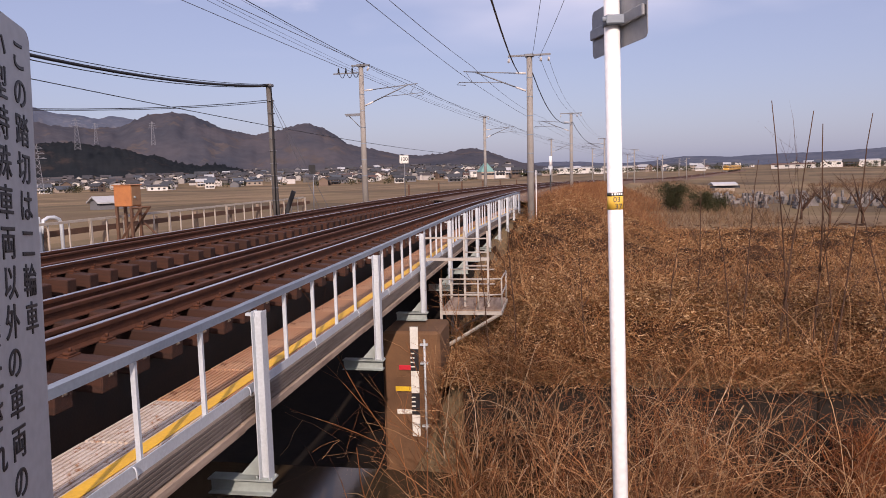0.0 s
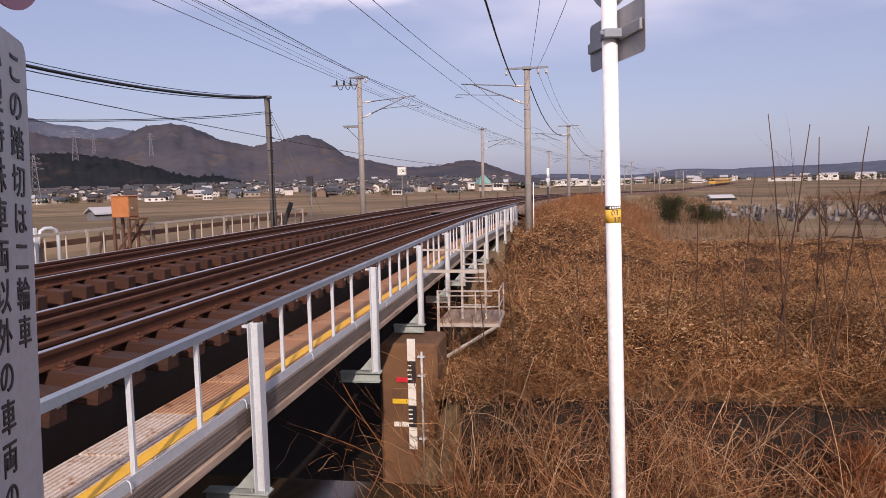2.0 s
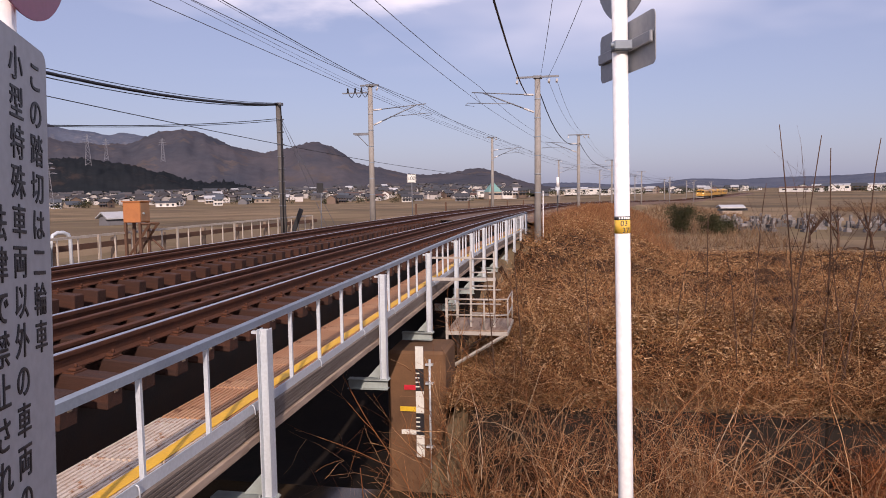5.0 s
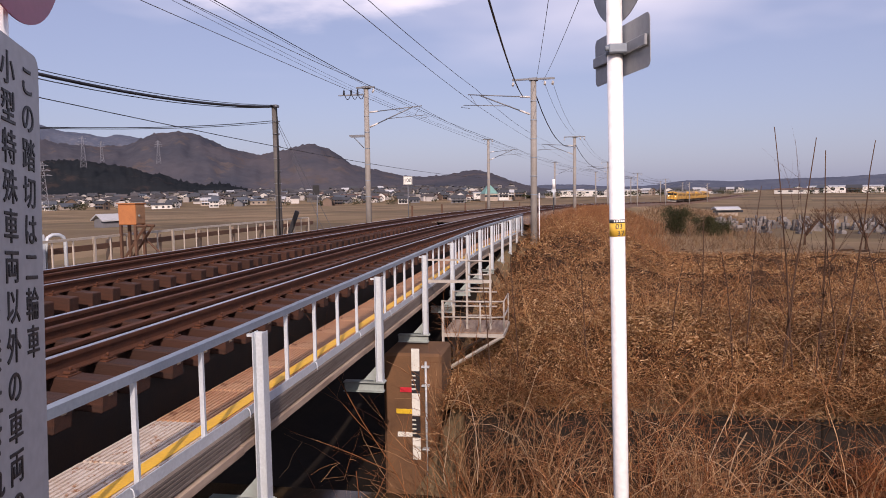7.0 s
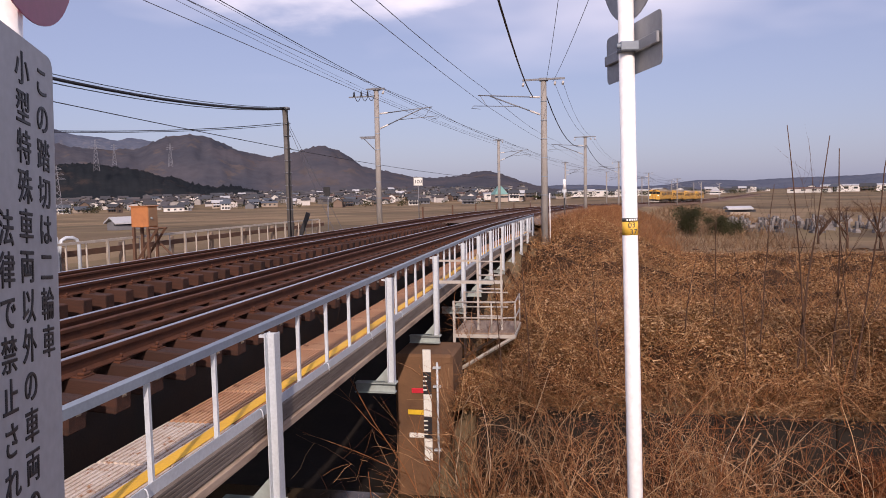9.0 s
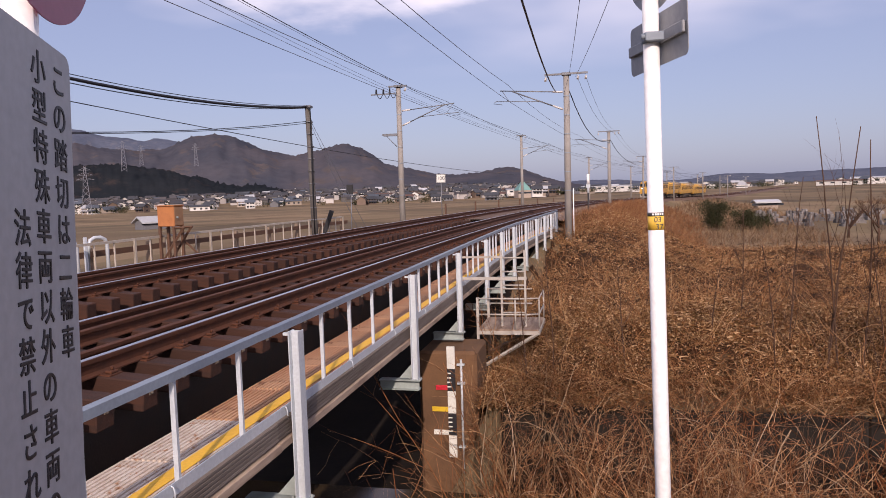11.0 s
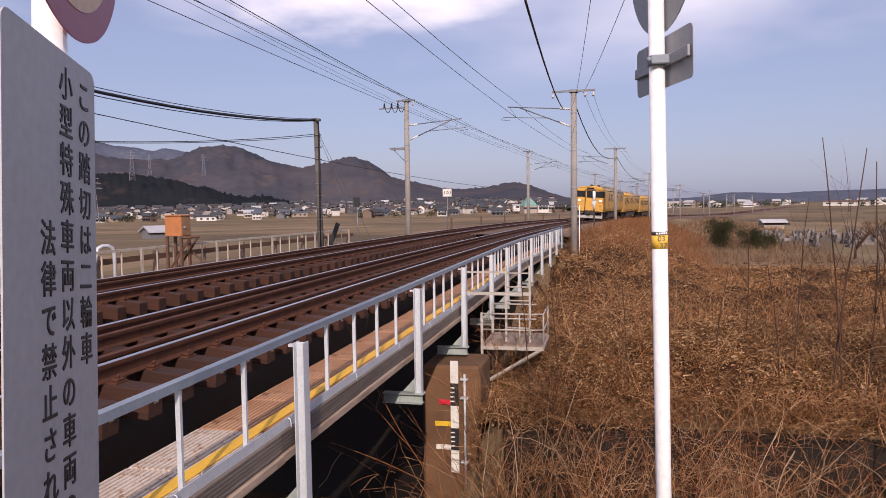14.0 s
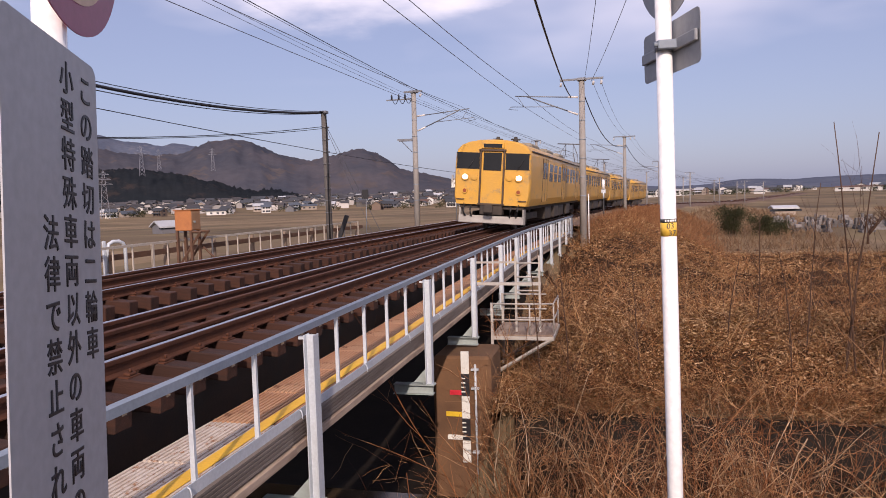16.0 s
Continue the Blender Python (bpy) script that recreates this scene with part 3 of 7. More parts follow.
def build_railing(name, label, posts, off, z_deck, z_top, s0, s1, base_z, bays, heavy=True, along_line=on_walk):
    t = thing(name, label, "railing", kind="")
    white, grey = ("steel_white", "galv") if heavy else ("beige_steel", "beige_steel")
    path = [along_line(s, off) for s in stations(s0, s1, 1.0)]
    bm = bmesh.new(); sweep(bm, [(0.026, z_top - 0.062), (0.026, z_top - 0.008), (-0.036, z_top - 0.008), (-0.036, z_top), (0.034, z_top), (0.034, z_top - 0.062)], path)
    part("handrail", bm, M[grey], t, "grey galvanised angle handrail" if heavy else "weathered beige handrail")
    bm = bmesh.new(); sweep(bm, [(-0.07, z_deck + 0.02), (-0.07, z_deck + 0.03), (0.022, z_deck + 0.03), (0.022, z_deck + 0.12), (0.030, z_deck + 0.12), (0.030, z_deck + 0.02)], path)
    k = part("kick_angle", bm, M[white], t, "pale galvanised toe angle")
    # bolts with hooks on the toe angle
    bm = bmesh.new(); pipe(bm, [(0.055, 0, -0.02), (0.055, 0, 0.05), (0.045, 0, 0.085), (0.02, 0, 0.095), (-0.005, 0, 0.08), (-0.01, 0, 0.01)], 0.006)
    hook = part("hook_bolt", bm, M[white], k)
    n = 0
    for s in stations(s0 + 1.35, s1 - 0.8, 1.75):
        ob = hook if n == 0 else new("hook_bolt", hook.data)
        ob.parent = k; ob.matrix_basis = along_line(s, off, z_deck + 0.02)
        n += 1
    # flanged posts
    bm = bmesh.new()
    w, d, p0 = (0.062, 0.10, 0.100) if heavy else (0.04, 0.05, 0.035)
    post_top = z_top - 0.055 if heavy else z_top - 0.02
    box(bm, p0 + 0.011, p0 + d - 0.011, -0.006, 0.006, base_z, post_top)
    box(bm, p0 + d - 0.01, p0 + d, -w, w, base_z, post_top, bevel=0.003)
    box(bm, p0, p0 + 0.01, -w, w, base_z, post_top, bevel=0.003)
    box(bm, 0.035, p0 + 0.02, -0.02, 0.02, z_top - 0.10, z_top - 0.075)
    post = part("post", bm, M[white], t, "white painted steel post" if heavy else "weathered beige post")
    bm = bmesh.new()
    box(bm, -0.40, p0 + d + 0.03, -0.075, 0.075, base_z - 0.014, base_z, bevel=0.003)
    box(bm, -0.40, p0 + d + 0.01, -0.07, 0.07, base_z - 0.15, base_z - 0.14)
    box(bm, -0.40, p0 + d, -0.006, 0.006, base_z - 0.14, base_z - 0.014)
    for y in (-0.045, 0.045):
        tube(bm, (p0 - 0.03, y, base_z), (p0 - 0.03, y, base_z + 0.035), 0.012, seg=6)
        tube(bm, (p0 + d + 0.015, y, base_z - 0.02), (p0 + d + 0.015, y, base_z + 0.02), 0.009, seg=6)
    bracket = part("bracket", bm, M["galv_dark"], post, "grey-green steel bracket")
    bm = bmesh.new()
    vs = [bm.verts.new(c) for c in ((p0 - 0.002, -0.006, base_z + 0.02), (p0 - 0.002, -0.006, base_z + 0.24), (p0 - 0.20, -0.006, base_z + 0.02))]
    ws = [bm.verts.new(v.co + Vector((0, 0.012, 0))) for v in vs]
    bm.faces.new(vs); bm.faces.new(ws[::-1])
    for i in range(3):
        bm.faces.new((vs[i], ws[i], ws[(i + 1) % 3], vs[(i + 1) % 3]))
    gusset = part("gusset", bm, M["galv_dark"], post, "grey-green gusset plate")
    for i, s in enumerate(posts):
        ob = post if i == 0 else new("post", post.data)
        ob.parent = t; ob.matrix_basis = along_line(s, off)
        if i and heavy:
            for src in (bracket, gusset):
                c = new(src.name.split(".")[0], src.data); c.parent = ob
    bm = bmesh.new(); box(bm, -0.018, 0.018, -0.014, 0.014, z_deck + 0.008, z_top - 0.05); tube(bm, (0, 0, z_deck + 0.01), (0, 0, z_deck + 0.03), 0.022, seg=6)
    bal = part("baluster", bm, M[white], t, "thin white steel baluster" if heavy else "thin beige baluster")
    n = 0
    for a, b in zip(posts, posts[1:]):
        c = bays
        for i in range(1, c):
            ob = bal if n == 0 else new("baluster", bal.data)
            ob.parent = t; ob.matrix_basis = along_line((a + (b - a) * i / c) * (1.022 if heavy else 1.0), off)
            n += 1
    return t


M["beige_steel"] = mat("weathered_beige_paint", (0.46, 0.41, 0.35), 0.7, 0, (0.34, 0.29, 0.24), 3, 0.7, 0.1, third=(0.20, 0.13, 0.09), third_at=0.64)
M["galv_dark"] = mat("grey_bracket_steel", (0.36, 0.42, 0.41), 0.6, 0.1, (0.24, 0.26, 0.25), 5, 0.7, 0.1)
build_railing("bridge_railing", "white and grey steel railing along the bridge walkway", POSTS, RAIL_OFF, WALK_Z - 0.02, RAIL_TOP, 1.0, 36.6, -1.42, 5)
build_railing("far_railing", "pale weathered railing beyond the second track", (13.0, 16.6, 20.2, 23.8, 27.4, 31.0), -7.45, -0.52, 0.34, 12.8, 31.0, -0.7, 5, heavy=False, along_line=on_track)


# ---- masts and wires ----
def build_mast(label, h, r, arm, bracket_side, s, off, extra):
    t = thing("catenary_mast", label, "mast", on_track(s, off), group="catenary masts")
    bm = bmesh.new(); tube(bm, (0, 0, -1.6), (0, 0, h), r, r * 0.78, 14)
    part("pole", bm, M["mast"], t)
    for z in [1.2 + 0.84 * i for i in range(int((h - 1.4) / 0.84))]:
        rr = r * (1 - 0.22 * (z + 1.6) / (h + 1.6)) + 0.006
        bm = bmesh.new(); tube(bm, (0, 0, z), (0, 0, z + 0.04), rr, seg=14)
        part("steel_band", bm, M["galv"], t, "galvanised steel band")
    bm = bmesh.new(); box(bm, -arm, arm, -0.14, -0.05, h - 0.10, h - 0.02); box(bm, -r - 0.03, r + 0.03, -r - 0.02, r + 0.02, h - 0.12, h, bevel=0.01)
    part("crossarm", bm, M["mast_steel"], t, "grey steel crossarm")
    for x in ((-arm + 0.05, arm - 0.08, arm * 0.55) if extra else (arm - 0.06,)):
        bm = bmesh.new()
        tube(bm, (x, -0.1, h - 0.10), (x, -0.1, h - 0.20), 0.012, seg=6)
        for k in range(4):
            tube(bm, (x, -0.1 - 0.05 * k, h - 0.21 - 0.035 * k), (x, -0.12 - 0.05 * k, h - 0.235 - 0.035 * k), 0.055, seg=10)
        part("insulator", bm, M["porcelain"], t, "brown-white porcelain insulator")
    # hinged cantilever over the track
    q = bracket_side
    z1, z2 = 5.62, 4.85
    bm = bmesh.new()
    tube(bm, (q * r, 0, z1), (q * (r + 0.45), 0, z1 + 0.03), 0.045, seg=8)
    part("bracket_insulator", bm, M["porcelain"], t, "white porcelain bracket insulator")
    bm = bmesh.new()
    tube(bm, (q * r, 0, z2), (q * (r + 0.45), 0, z2 + 0.18), 0.045, seg=8)
    part("bracket_insulator", bm, M["porcelain"], t, "white porcelain bracket insulator")
    bm = bmesh.new()
    reach = 3.0
    tube(bm, (q * (r + 0.45), 0, z1 + 0.03), (q * reach, 0, z1 + 0.22), 0.024, seg=8)
    tube(bm, (q * (r + 0.45), 0, z2 + 0.18), (q * (reach - 0.55), 0, z1 + 0.16), 0.028, seg=8)
    tube(bm, (q * (r + 0.9), 0, z2 + 0.40), (q * (reach + 0.2), 0, z2 + 0.52), 0.016, seg=8)
    pipe(bm, [(q * (reach + 0.2), 0, z2 + 0.52), (q * (reach + 0.32), 0, z2 + 0.42), (q * (reach - 0.1), 0, z2 + 0.36)], 0.012)
    tube(bm, (q * (reach - 0.4), 0, z2 + 0.5), (q * (reach - 0.1), 0, z1 + 0.2), 0.010, seg=6)
    part("cantilever", bm, M["mast_steel"], t, "hinged steel cantilever")
    return t


M["mast_steel"] = mat("grey_mast_steel", (0.20, 0.21, 0.23), 0.55, 0.4, (0.13, 0.13, 0.14), 3, 0.5, 0.05)
M["porcelain"] = mat("pale_porcelain", (0.62, 0.60, 0.58), 0.35, 0, (0.45, 0.42, 0.40), 3, 0.5, 0.02)
RIGHT_S = (-12.0, 33.0, 66.0, 111.0, 159.0, 207.0, 252.0, 298.0)
LEFT_S = (-9.0, 36.3, 71.5, 117.0, 160.0, 205.0, 250.0, 296.0)
R_OFF, L_OFF, MAST_H = 2.75, -6.25, 6.45
for i, s_ in enumerate(RIGHT_S):
    build_mast("tall grey concrete mast with a steel top arm beside the track" if i < 3 else "far grey concrete mast along the curving line", MAST_H, 0.165 if i < 3 else 0.155, 0.95, -1, s_, R_OFF, True)
for i, s_ in enumerate(LEFT_S):
    build_mast("weathered concrete mast rust-brown towards its foot" if i < 3 else "far weathered mast beyond the second track", MAST_H + 0.50, 0.16, 0.5, 1, s_, L_OFF, False)


def wire(name, label, pts, r, material):
    bm = bmesh.new()
    pipe(bm, pts, r, 5)
    return tagged(part(name, bm, material, None), label, "cable")


def run(stats, off, z, drop, stagger=0.0):
    pts = []
    for i, (a, b) in enumerate(zip(stats, stats[1:])):
        o0, o1 = off + stagger * (-1) ** i, off + stagger * (-1) ** (i + 1)
        for k in range(10):
            f = k / 10
            pts.append(on_track(a + (b - a) * f, o0 + (o1 - o0) * f, z - drop * 4 * f * (1 - f)).translation)
    pts.append(on_track(stats[-1], off, z).translation)
    return pts


wire("overhead_wire", "grooved contact wire over the near track", run(RIGHT_S, 0.22, 5.38, 0.0, 0.12), 0.009, M["wire_thin"])
wire("overhead_wire", "sagging messenger wire over the near track", run(RIGHT_S, 0.22, 6.08, 0.25, 0.1), 0.010, M["wire_thin"])
wire("overhead_wire", "grooved contact wire over the second track", run(LEFT_S, -3.6, 5.28, 0.0, 0.12), 0.009, M["wire_thin"])
wire("overhead_wire", "sagging messenger wire over the second track", run(LEFT_S, -3.6, 5.98, 0.28, 0.1), 0.010, M["wire_thin"])
for o, z, dr, r in ((R_OFF + 0.5, 6.2, 0.45, 0.008), (R_OFF + 0.87, 6.2, 0.45, 0.008)):
    wire("feeder_wire", "thin power wire strung between mast tops", run(RIGHT_S[1:], o, z, dr), r, M["wire_thin"])
wire("signal_cable", "thick black cable sagging from mast to mast", run(RIGHT_S[1:], R_OFF + 0.12, 5.65, 0.95), 0.024, M["wire"])
wire("signal_cable", "thick black cable sagging from the mast over the crossing", sag((-1.9, 33.0, 5.65), (-0.75, -4.0, 4.9), 0.7, 20), 0.022, M["wire"])
wire("feeder_wire", "thin power wire leading over the crossing", sag((-1.3, 33.0, 6.25), (0.85, -4.0, 6.2), 0.48, 20), 0.008, M["wire_thin"])
wire("feeder_wire", "thin power wire leading over the crossing", sag((-1.0, 33.0, 6.25), (2.1, -4.0, 6.2), 0.48, 20), 0.008, M["wire_thin"])
def feeder(o, z, drop):
    """Along the far masts; the span over the crossing swings in and up to its next mast."""
    near = [on_track(LEFT_S[0] + (LEFT_S[1] - LEFT_S[0]) * k / 14, o + 1.2 * (1 - k / 14), z + 0.75 * (1 - k / 14) - drop * 4 * (k / 14) * (1 - k / 14)).translation for k in range(14)]
    return near + run(LEFT_S[1:], o, z, drop)


for o, z, dr, r in ((L_OFF - 1.05, 6.98, 0.1, 0.008), (L_OFF - 0.65, 6.93, 0.1, 0.007), (L_OFF + 0.1, 7.02, 0.1, 0.015), (L_OFF + 0.45, 6.74, 0.1, 0.007)):
    wire("feeder_wire", "power wire strung between mast tops", feeder(o, z, dr), r, M["wire_thin"] if r < 0.012 else M["wire"])


def build_feeder_arm():
    """Side arm with black cable terminations on the nearest mast beyond the second track."""
    t = thing("mast_side_arm", "steel side arm with black cable terminations on a mast", "crossarm", on_track(LEFT_S[1], L_OFF, -0.28))
    bm = bmesh.new(); box(bm, -1.5, -0.15, -0.10, -0.04, 6.78, 6.84); box(bm, -0.95, -0.1, -0.10, -0.04, 4.66, 4.74); box(bm, -0.85, -0.1, -0.16, -0.10, 4.60, 4.66)
    tube(bm, (-0.75, -0.08, 4.66), (-0.15, -0.08, 4.05), 0.02)
    part("arm", bm, M["mast_steel"], t)
    for x in (-1.2, -0.8, -0.45):
        bm = bmesh.new()
        tube(bm, (x, -0.07, 6.84), (x, -0.07, 7.0), 0.06, 0.04, 10)
        tube(bm, (x, -0.07, 7.0), (x, -0.07, 7.1), 0.05, 0.02, 10)
        pipe(bm, sag((x, -0.1, 7.0), (x + 0.4, -0.15, 6.86), 0.35, 8), 0.018)
        part("cable_termination", bm, M["wire"], t, "black cable termination")


build_feeder_arm()


M["pole_dark"] = mat("dark_weathered_pole", (0.12, 0.11, 0.105), 0.85, 0, (0.07, 0.065, 0.06), 2, 0.7, 0.15)


def build_cable_pole():
    at = pose(-10.45, 25.0, -0.5)
    t = thing("utility_pole", "slim dark utility pole carrying a thick black cable bundle", "utility pole", at)
    bm = bmesh.new(); tube(bm, (0.06, 0, -0.6), (-0.02, 0, 5.12), 0.12, 0.10, 12)
    part("pole", bm, M["pole_dark"], t)
    bm = bmesh.new(); box(bm, -0.15, 0.13, -0.13, 0.13, 5.02, 5.12, bevel=0.02)
    part("cap", bm, M["mast_steel"], t, "steel cap")
    for z in [0.9 + 0.45 * i for i in range(9)]:
        bm = bmesh.new(); tube(bm, (0.03, 0, z), (0.03, 0, z + 0.03), 0.135, seg=12)
        part("steel_band", bm, M["mast_steel"], t, "steel band")
    bm = bmesh.new(); pipe(bm, [(-0.1, -0.12, 5.06), (0.02, -0.16, 5.08), (0.12, -0.15, 4.95), (0.14, -0.14, 4.5), (0.10, -0.15, 2.0), (0.1, -0.15, 0.2)], 0.035)
    part("down_cable", bm, M["wire"], t, "black cable running down the pole")
    bm = bmesh.new(); tube(bm, (0.0, 0, 4.7), (1.0, 3.6, 0.1), 0.008, seg=5); tube(bm, (0.0, 0, 4.6), (0.8, 3.0, 0.1), 0.008, seg=5)
    part("guy_wire", bm, M["wire_thin"], t)


build_cable_pole()
END = Vector((-10.5, 25.0, 4.56))
A2 = Vector((-12.4, 2.0, 5.3))
for k, (dz, r, dr) in enumerate(((0.0, 0.042, 0.85), (0.05, 0.010, 0.80), (-0.03, 0.012, 0.92))):
    wire("thick_cable" if k == 0 else "support_wire", "thick black cable bundle slung to the utility pole" if k == 0 else "thin wire slung beside the cable bundle",
         sag(A2 + Vector((0, 0, dz)), END + Vector((0, 0, dz)), dr, 20), r, M["wire"])
wire("telephone_wire", "thin dark wire crossing behind the utility pole", sag((-15.5, 3, 4.9), (-8.15, 71.4, 2.75), 0.6, 24), 0.014, M["wire"])
wire("telephone_wire", "thin slack wire to the utility pole", sag((-15.0, 4.0, 2.95), (-10.5, 25, 4.05), 0.5, 18), 0.012, M["wire"])
wire("telephone_wire", "thin slack wire to the utility pole", sag((-15.0, 4.0, 2.88), (-10.5, 25, 3.98), 0.46, 18), 0.010, M["wire"])


# ---- the pole with signs beside the canal, and the notice board by the crossing ----
AXIS = 12.9        # both signs stand along this bearing, left of the track's line


def rounded_rect(bm, w, h, r, t, mi=0, n=5):
    """Plate in the x-z plane, thickness t in y, centred."""
    pts = []
    for cx, cz, a0 in ((w / 2 - r, h / 2 - r, 0), (-w / 2 + r, h / 2 - r, 90), (-w / 2 + r, -h / 2 + r, 180), (w / 2 - r, -h / 2 + r, 270)):
        for i in range(n + 1):
            a = radians(a0 + 90 * i / n)
            pts.append((cx + r * math.cos(a), cz + r * math.sin(a)))
    f = [bm.verts.new((x, -t / 2, z)) for x, z in pts]
    b = [bm.verts.new((x, t / 2, z)) for x, z in pts]
    k = len(pts)
    fs = [bm.faces.new(f[::-1]), bm.faces.new(b)] + [bm.faces.new((f[i], f[(i + 1) % k], b[(i + 1) % k], b[i])) for i in range(k)]
    for q in fs:
        q.material_index = mi
    return bm


def build_sign_pole():
    base = Vector((0.235, 2.745, -0.8))
    t = thing("sign_post", "white painted steel post carrying two road signs, with a yellow label", "sign post", Matrix.Translation(base) @ pose(0, 0, 0, 0, -1.15, AXIS))
    bm = bmesh.new(); tube(bm, (0, 0, -0.6), (0, 0, 3.35), 0.0285, seg=24); tube(bm, (0, 0, 3.35), (0, 0, 3.36), 0.032, seg=24)
    part("pole", bm, M["pole"], t)
    # plates face away, backs to the eye; they run along the y of this frame
    bm = bmesh.new(); rounded_rect(bm, 0.50, 0.185, 0.025, 0.0025)
    pl = part("plate", bm, M["plate_back"], t, "grey metal back of a rectangular sign plate")
    pl.matrix_basis = pose(0.034, 0.04, 2.665, 0, 0, 96)
    bm = bmesh.new(); box(bm, -0.24, 0.24, -0.012, 0.0, -0.02, 0.02, bevel=0.003)
    rib = part("rib", bm, M["plate_back"], pl); rib.matrix_basis = pose(0, 0.016, 0.0)
    bm = bmesh.new(); tube(bm, (0, -0.0015, 0), (0, 0.0015, 0), 0.30, seg=48)
    rd = part("round_plate", bm, M["plate_back"], t, "grey back of a round sign"); rd.matrix_basis = pose(0.034, 0.04, 3.075, 0, 0, 96)
    bm = bmesh.new(); box(bm, -0.24, 0.24, -0.012, 0.0, -0.02, 0.02, bevel=0.003)
    r2 = part("rib", bm, M["plate_back"], rd); r2.matrix_basis = pose(0, 0.016, -0.02)
    for z in (2.665, 3.06):
        bm = bmesh.new()
        tube(bm, (0, 0, z - 0.018), (0, 0, z + 0.018), 0.0335, seg=24)
        box(bm, -0.036, 0.042, -0.056, -0.028, z - 0.016, z + 0.016, bevel=0.003)
        tube(bm, (-0.036, -0.046, z), (-0.050, -0.046, z), 0.009, seg=6)
        part("clamp", bm, M["galv"], t, "galvanised band clamp")
    zl = 2.006
    bm = bmesh.new(); tube(bm, (0, 0, zl - 0.028), (0, 0, zl + 0.022), 0.0294, seg=24)
    lb = part("label", bm, M["label_yellow"], t, "yellow pole label")
    bm = bmesh.new(); tube(bm, (0, 0, zl + 0.022), (0, 0, zl + 0.036), 0.0294, seg=24)
    part("label_band", bm, M["ink_grey"], t, "dark band with pale marks")
    bm = bmesh.new()
    for i in range(5):
        x = -0.017 + i * 0.0085
        y = -math.sqrt(0.0297 ** 2 - x * x)
        box(bm, x - 0.003, x + 0.003, y - 0.001, y + 0.001, zl + 0.026, zl + 0.033)
    part("label_marks", bm, M["pole"], t)
    for txt, z, x in (("03", zl + 0.001, -0.002), ("37", zl - 0.025, 0.004)):
        cu = bpy.data.curves.new("digits", "FONT"); cu.body, cu.size, cu.align_x, cu.extrude = txt, 0.028, "CENTER", 0.0004
        cu.materials.append(M["ink_grey"])
        ob = new("digits", cu); ob.parent = t; ob.matrix_basis = pose(x, -0.0305, z, 90, 0, 0)


M["plate_back"] = mat("grey_sign_back", (0.30, 0.31, 0.33), 0.5, 0.3, (0.22, 0.23, 0.25), 4, 0.7, 0.05)
M["label_yellow"] = mat("yellow_label", (0.80, 0.50, 0.06), 0.5, 0, (0.72, 0.44, 0.06), 20, 0.5, 0.02)
M["ink_grey"] = mat("dark_grey_print", (0.07, 0.07, 0.07), 0.5)
build_sign_pole()


def build_notice():
    """Tall notice board edge-on to the line, with a round prohibition sign above it."""
    # frame: x runs along the board towards its far edge, -y is the printed face
    far = Vector((-0.736, 1.487, 0))
    turn = radians(AXIS)
    # camera-aligned plan coordinates to the world
    wx = far.x * math.cos(turn) - far.y * math.sin(turn)
    wy = far.x * math.sin(turn) + far.y * math.cos(turn)
    t = thing("notice_board", "white crossing notice board with black Japanese text", "sign", pose(wx, wy, 1.632, 0, 0, 90 + AXIS + 8.0) @ pose(0, 0, 0, 0, 5.3, 0))
    w, h = 0.415, 1.15
    bm = bmesh.new(); rounded_rect(bm, w, h, 0.025, 0.003)
    pl = part("board", bm, M["board_white"], t); pl.matrix_basis = pose(-w / 2, 0, -h / 2)
    bm = bmesh.new(); box(bm, -w / 2 + 0.02, w / 2 - 0.02, 0.002, 0.02, -0.02, 0.02)
    for z in (0.4, -0.3):
        rb = part("rib", bm if z > 0 else box(bmesh.new(), -w / 2 + 0.02, w / 2 - 0.02, 0.002, 0.02, -0.02, 0.02), M["plate_back"], pl); rb.matrix_basis = pose(0, 0, z)
    pitch, size = 0.0718, 0.066
    cols = (("この踏切は二輪車", -0.064, -0.060), ("小型特殊車両以外の車両の", -0.158, -0.058), ("法律で禁止され", -0.246, -0.352))
    for text, x, z in cols:
        for i, ch in enumerate(text):
            cu = bpy.data.curves.new("letter", "FONT"); cu.body, cu.size, cu.align_x, cu.extrude = ch, size, "CENTER", 0.0004
            cu.bevel_depth, cu.bevel_resolution = 0.0009, 0
            cu.materials.append(M["ink"])
            ob = new("letter", cu); ob.parent = pl
            ob.matrix_basis = pose(x + w / 2, -0.0022, z - i * pitch - size * 0.38 + h / 2, 90, 0, 0)
    t2 = thing("prohibition_sign", "round sign with a purple-red rim and cream middle", "sign", t.matrix_basis @ pose(-0.12, 0.0, 0.345))
    bm = bmesh.new(); tube(bm, (0, -0.0015, 0), (0, 0.0015, 0), 0.30, seg=64)
    d = part("disc", bm, M["sign_red"], t2)
    bm = bmesh.new(); tube(bm, (0, -0.003, 0), (0, -0.0018, 0), 0.24, seg=64)
    part("disc_middle", bm, M["sign_cream"], t2, "cream-orange middle of the sign")
    t3 = thing("sign_post", "grey post behind the notice board and round sign", "sign post", t.matrix_basis @ pose(-0.13, 0.036, 0))
    bm = bmesh.new(); tube(bm, (0, 0, -1.72), (0, 0, 0.14), 0.0302, seg=16)
    part("pole", bm, M["pole"], t3)


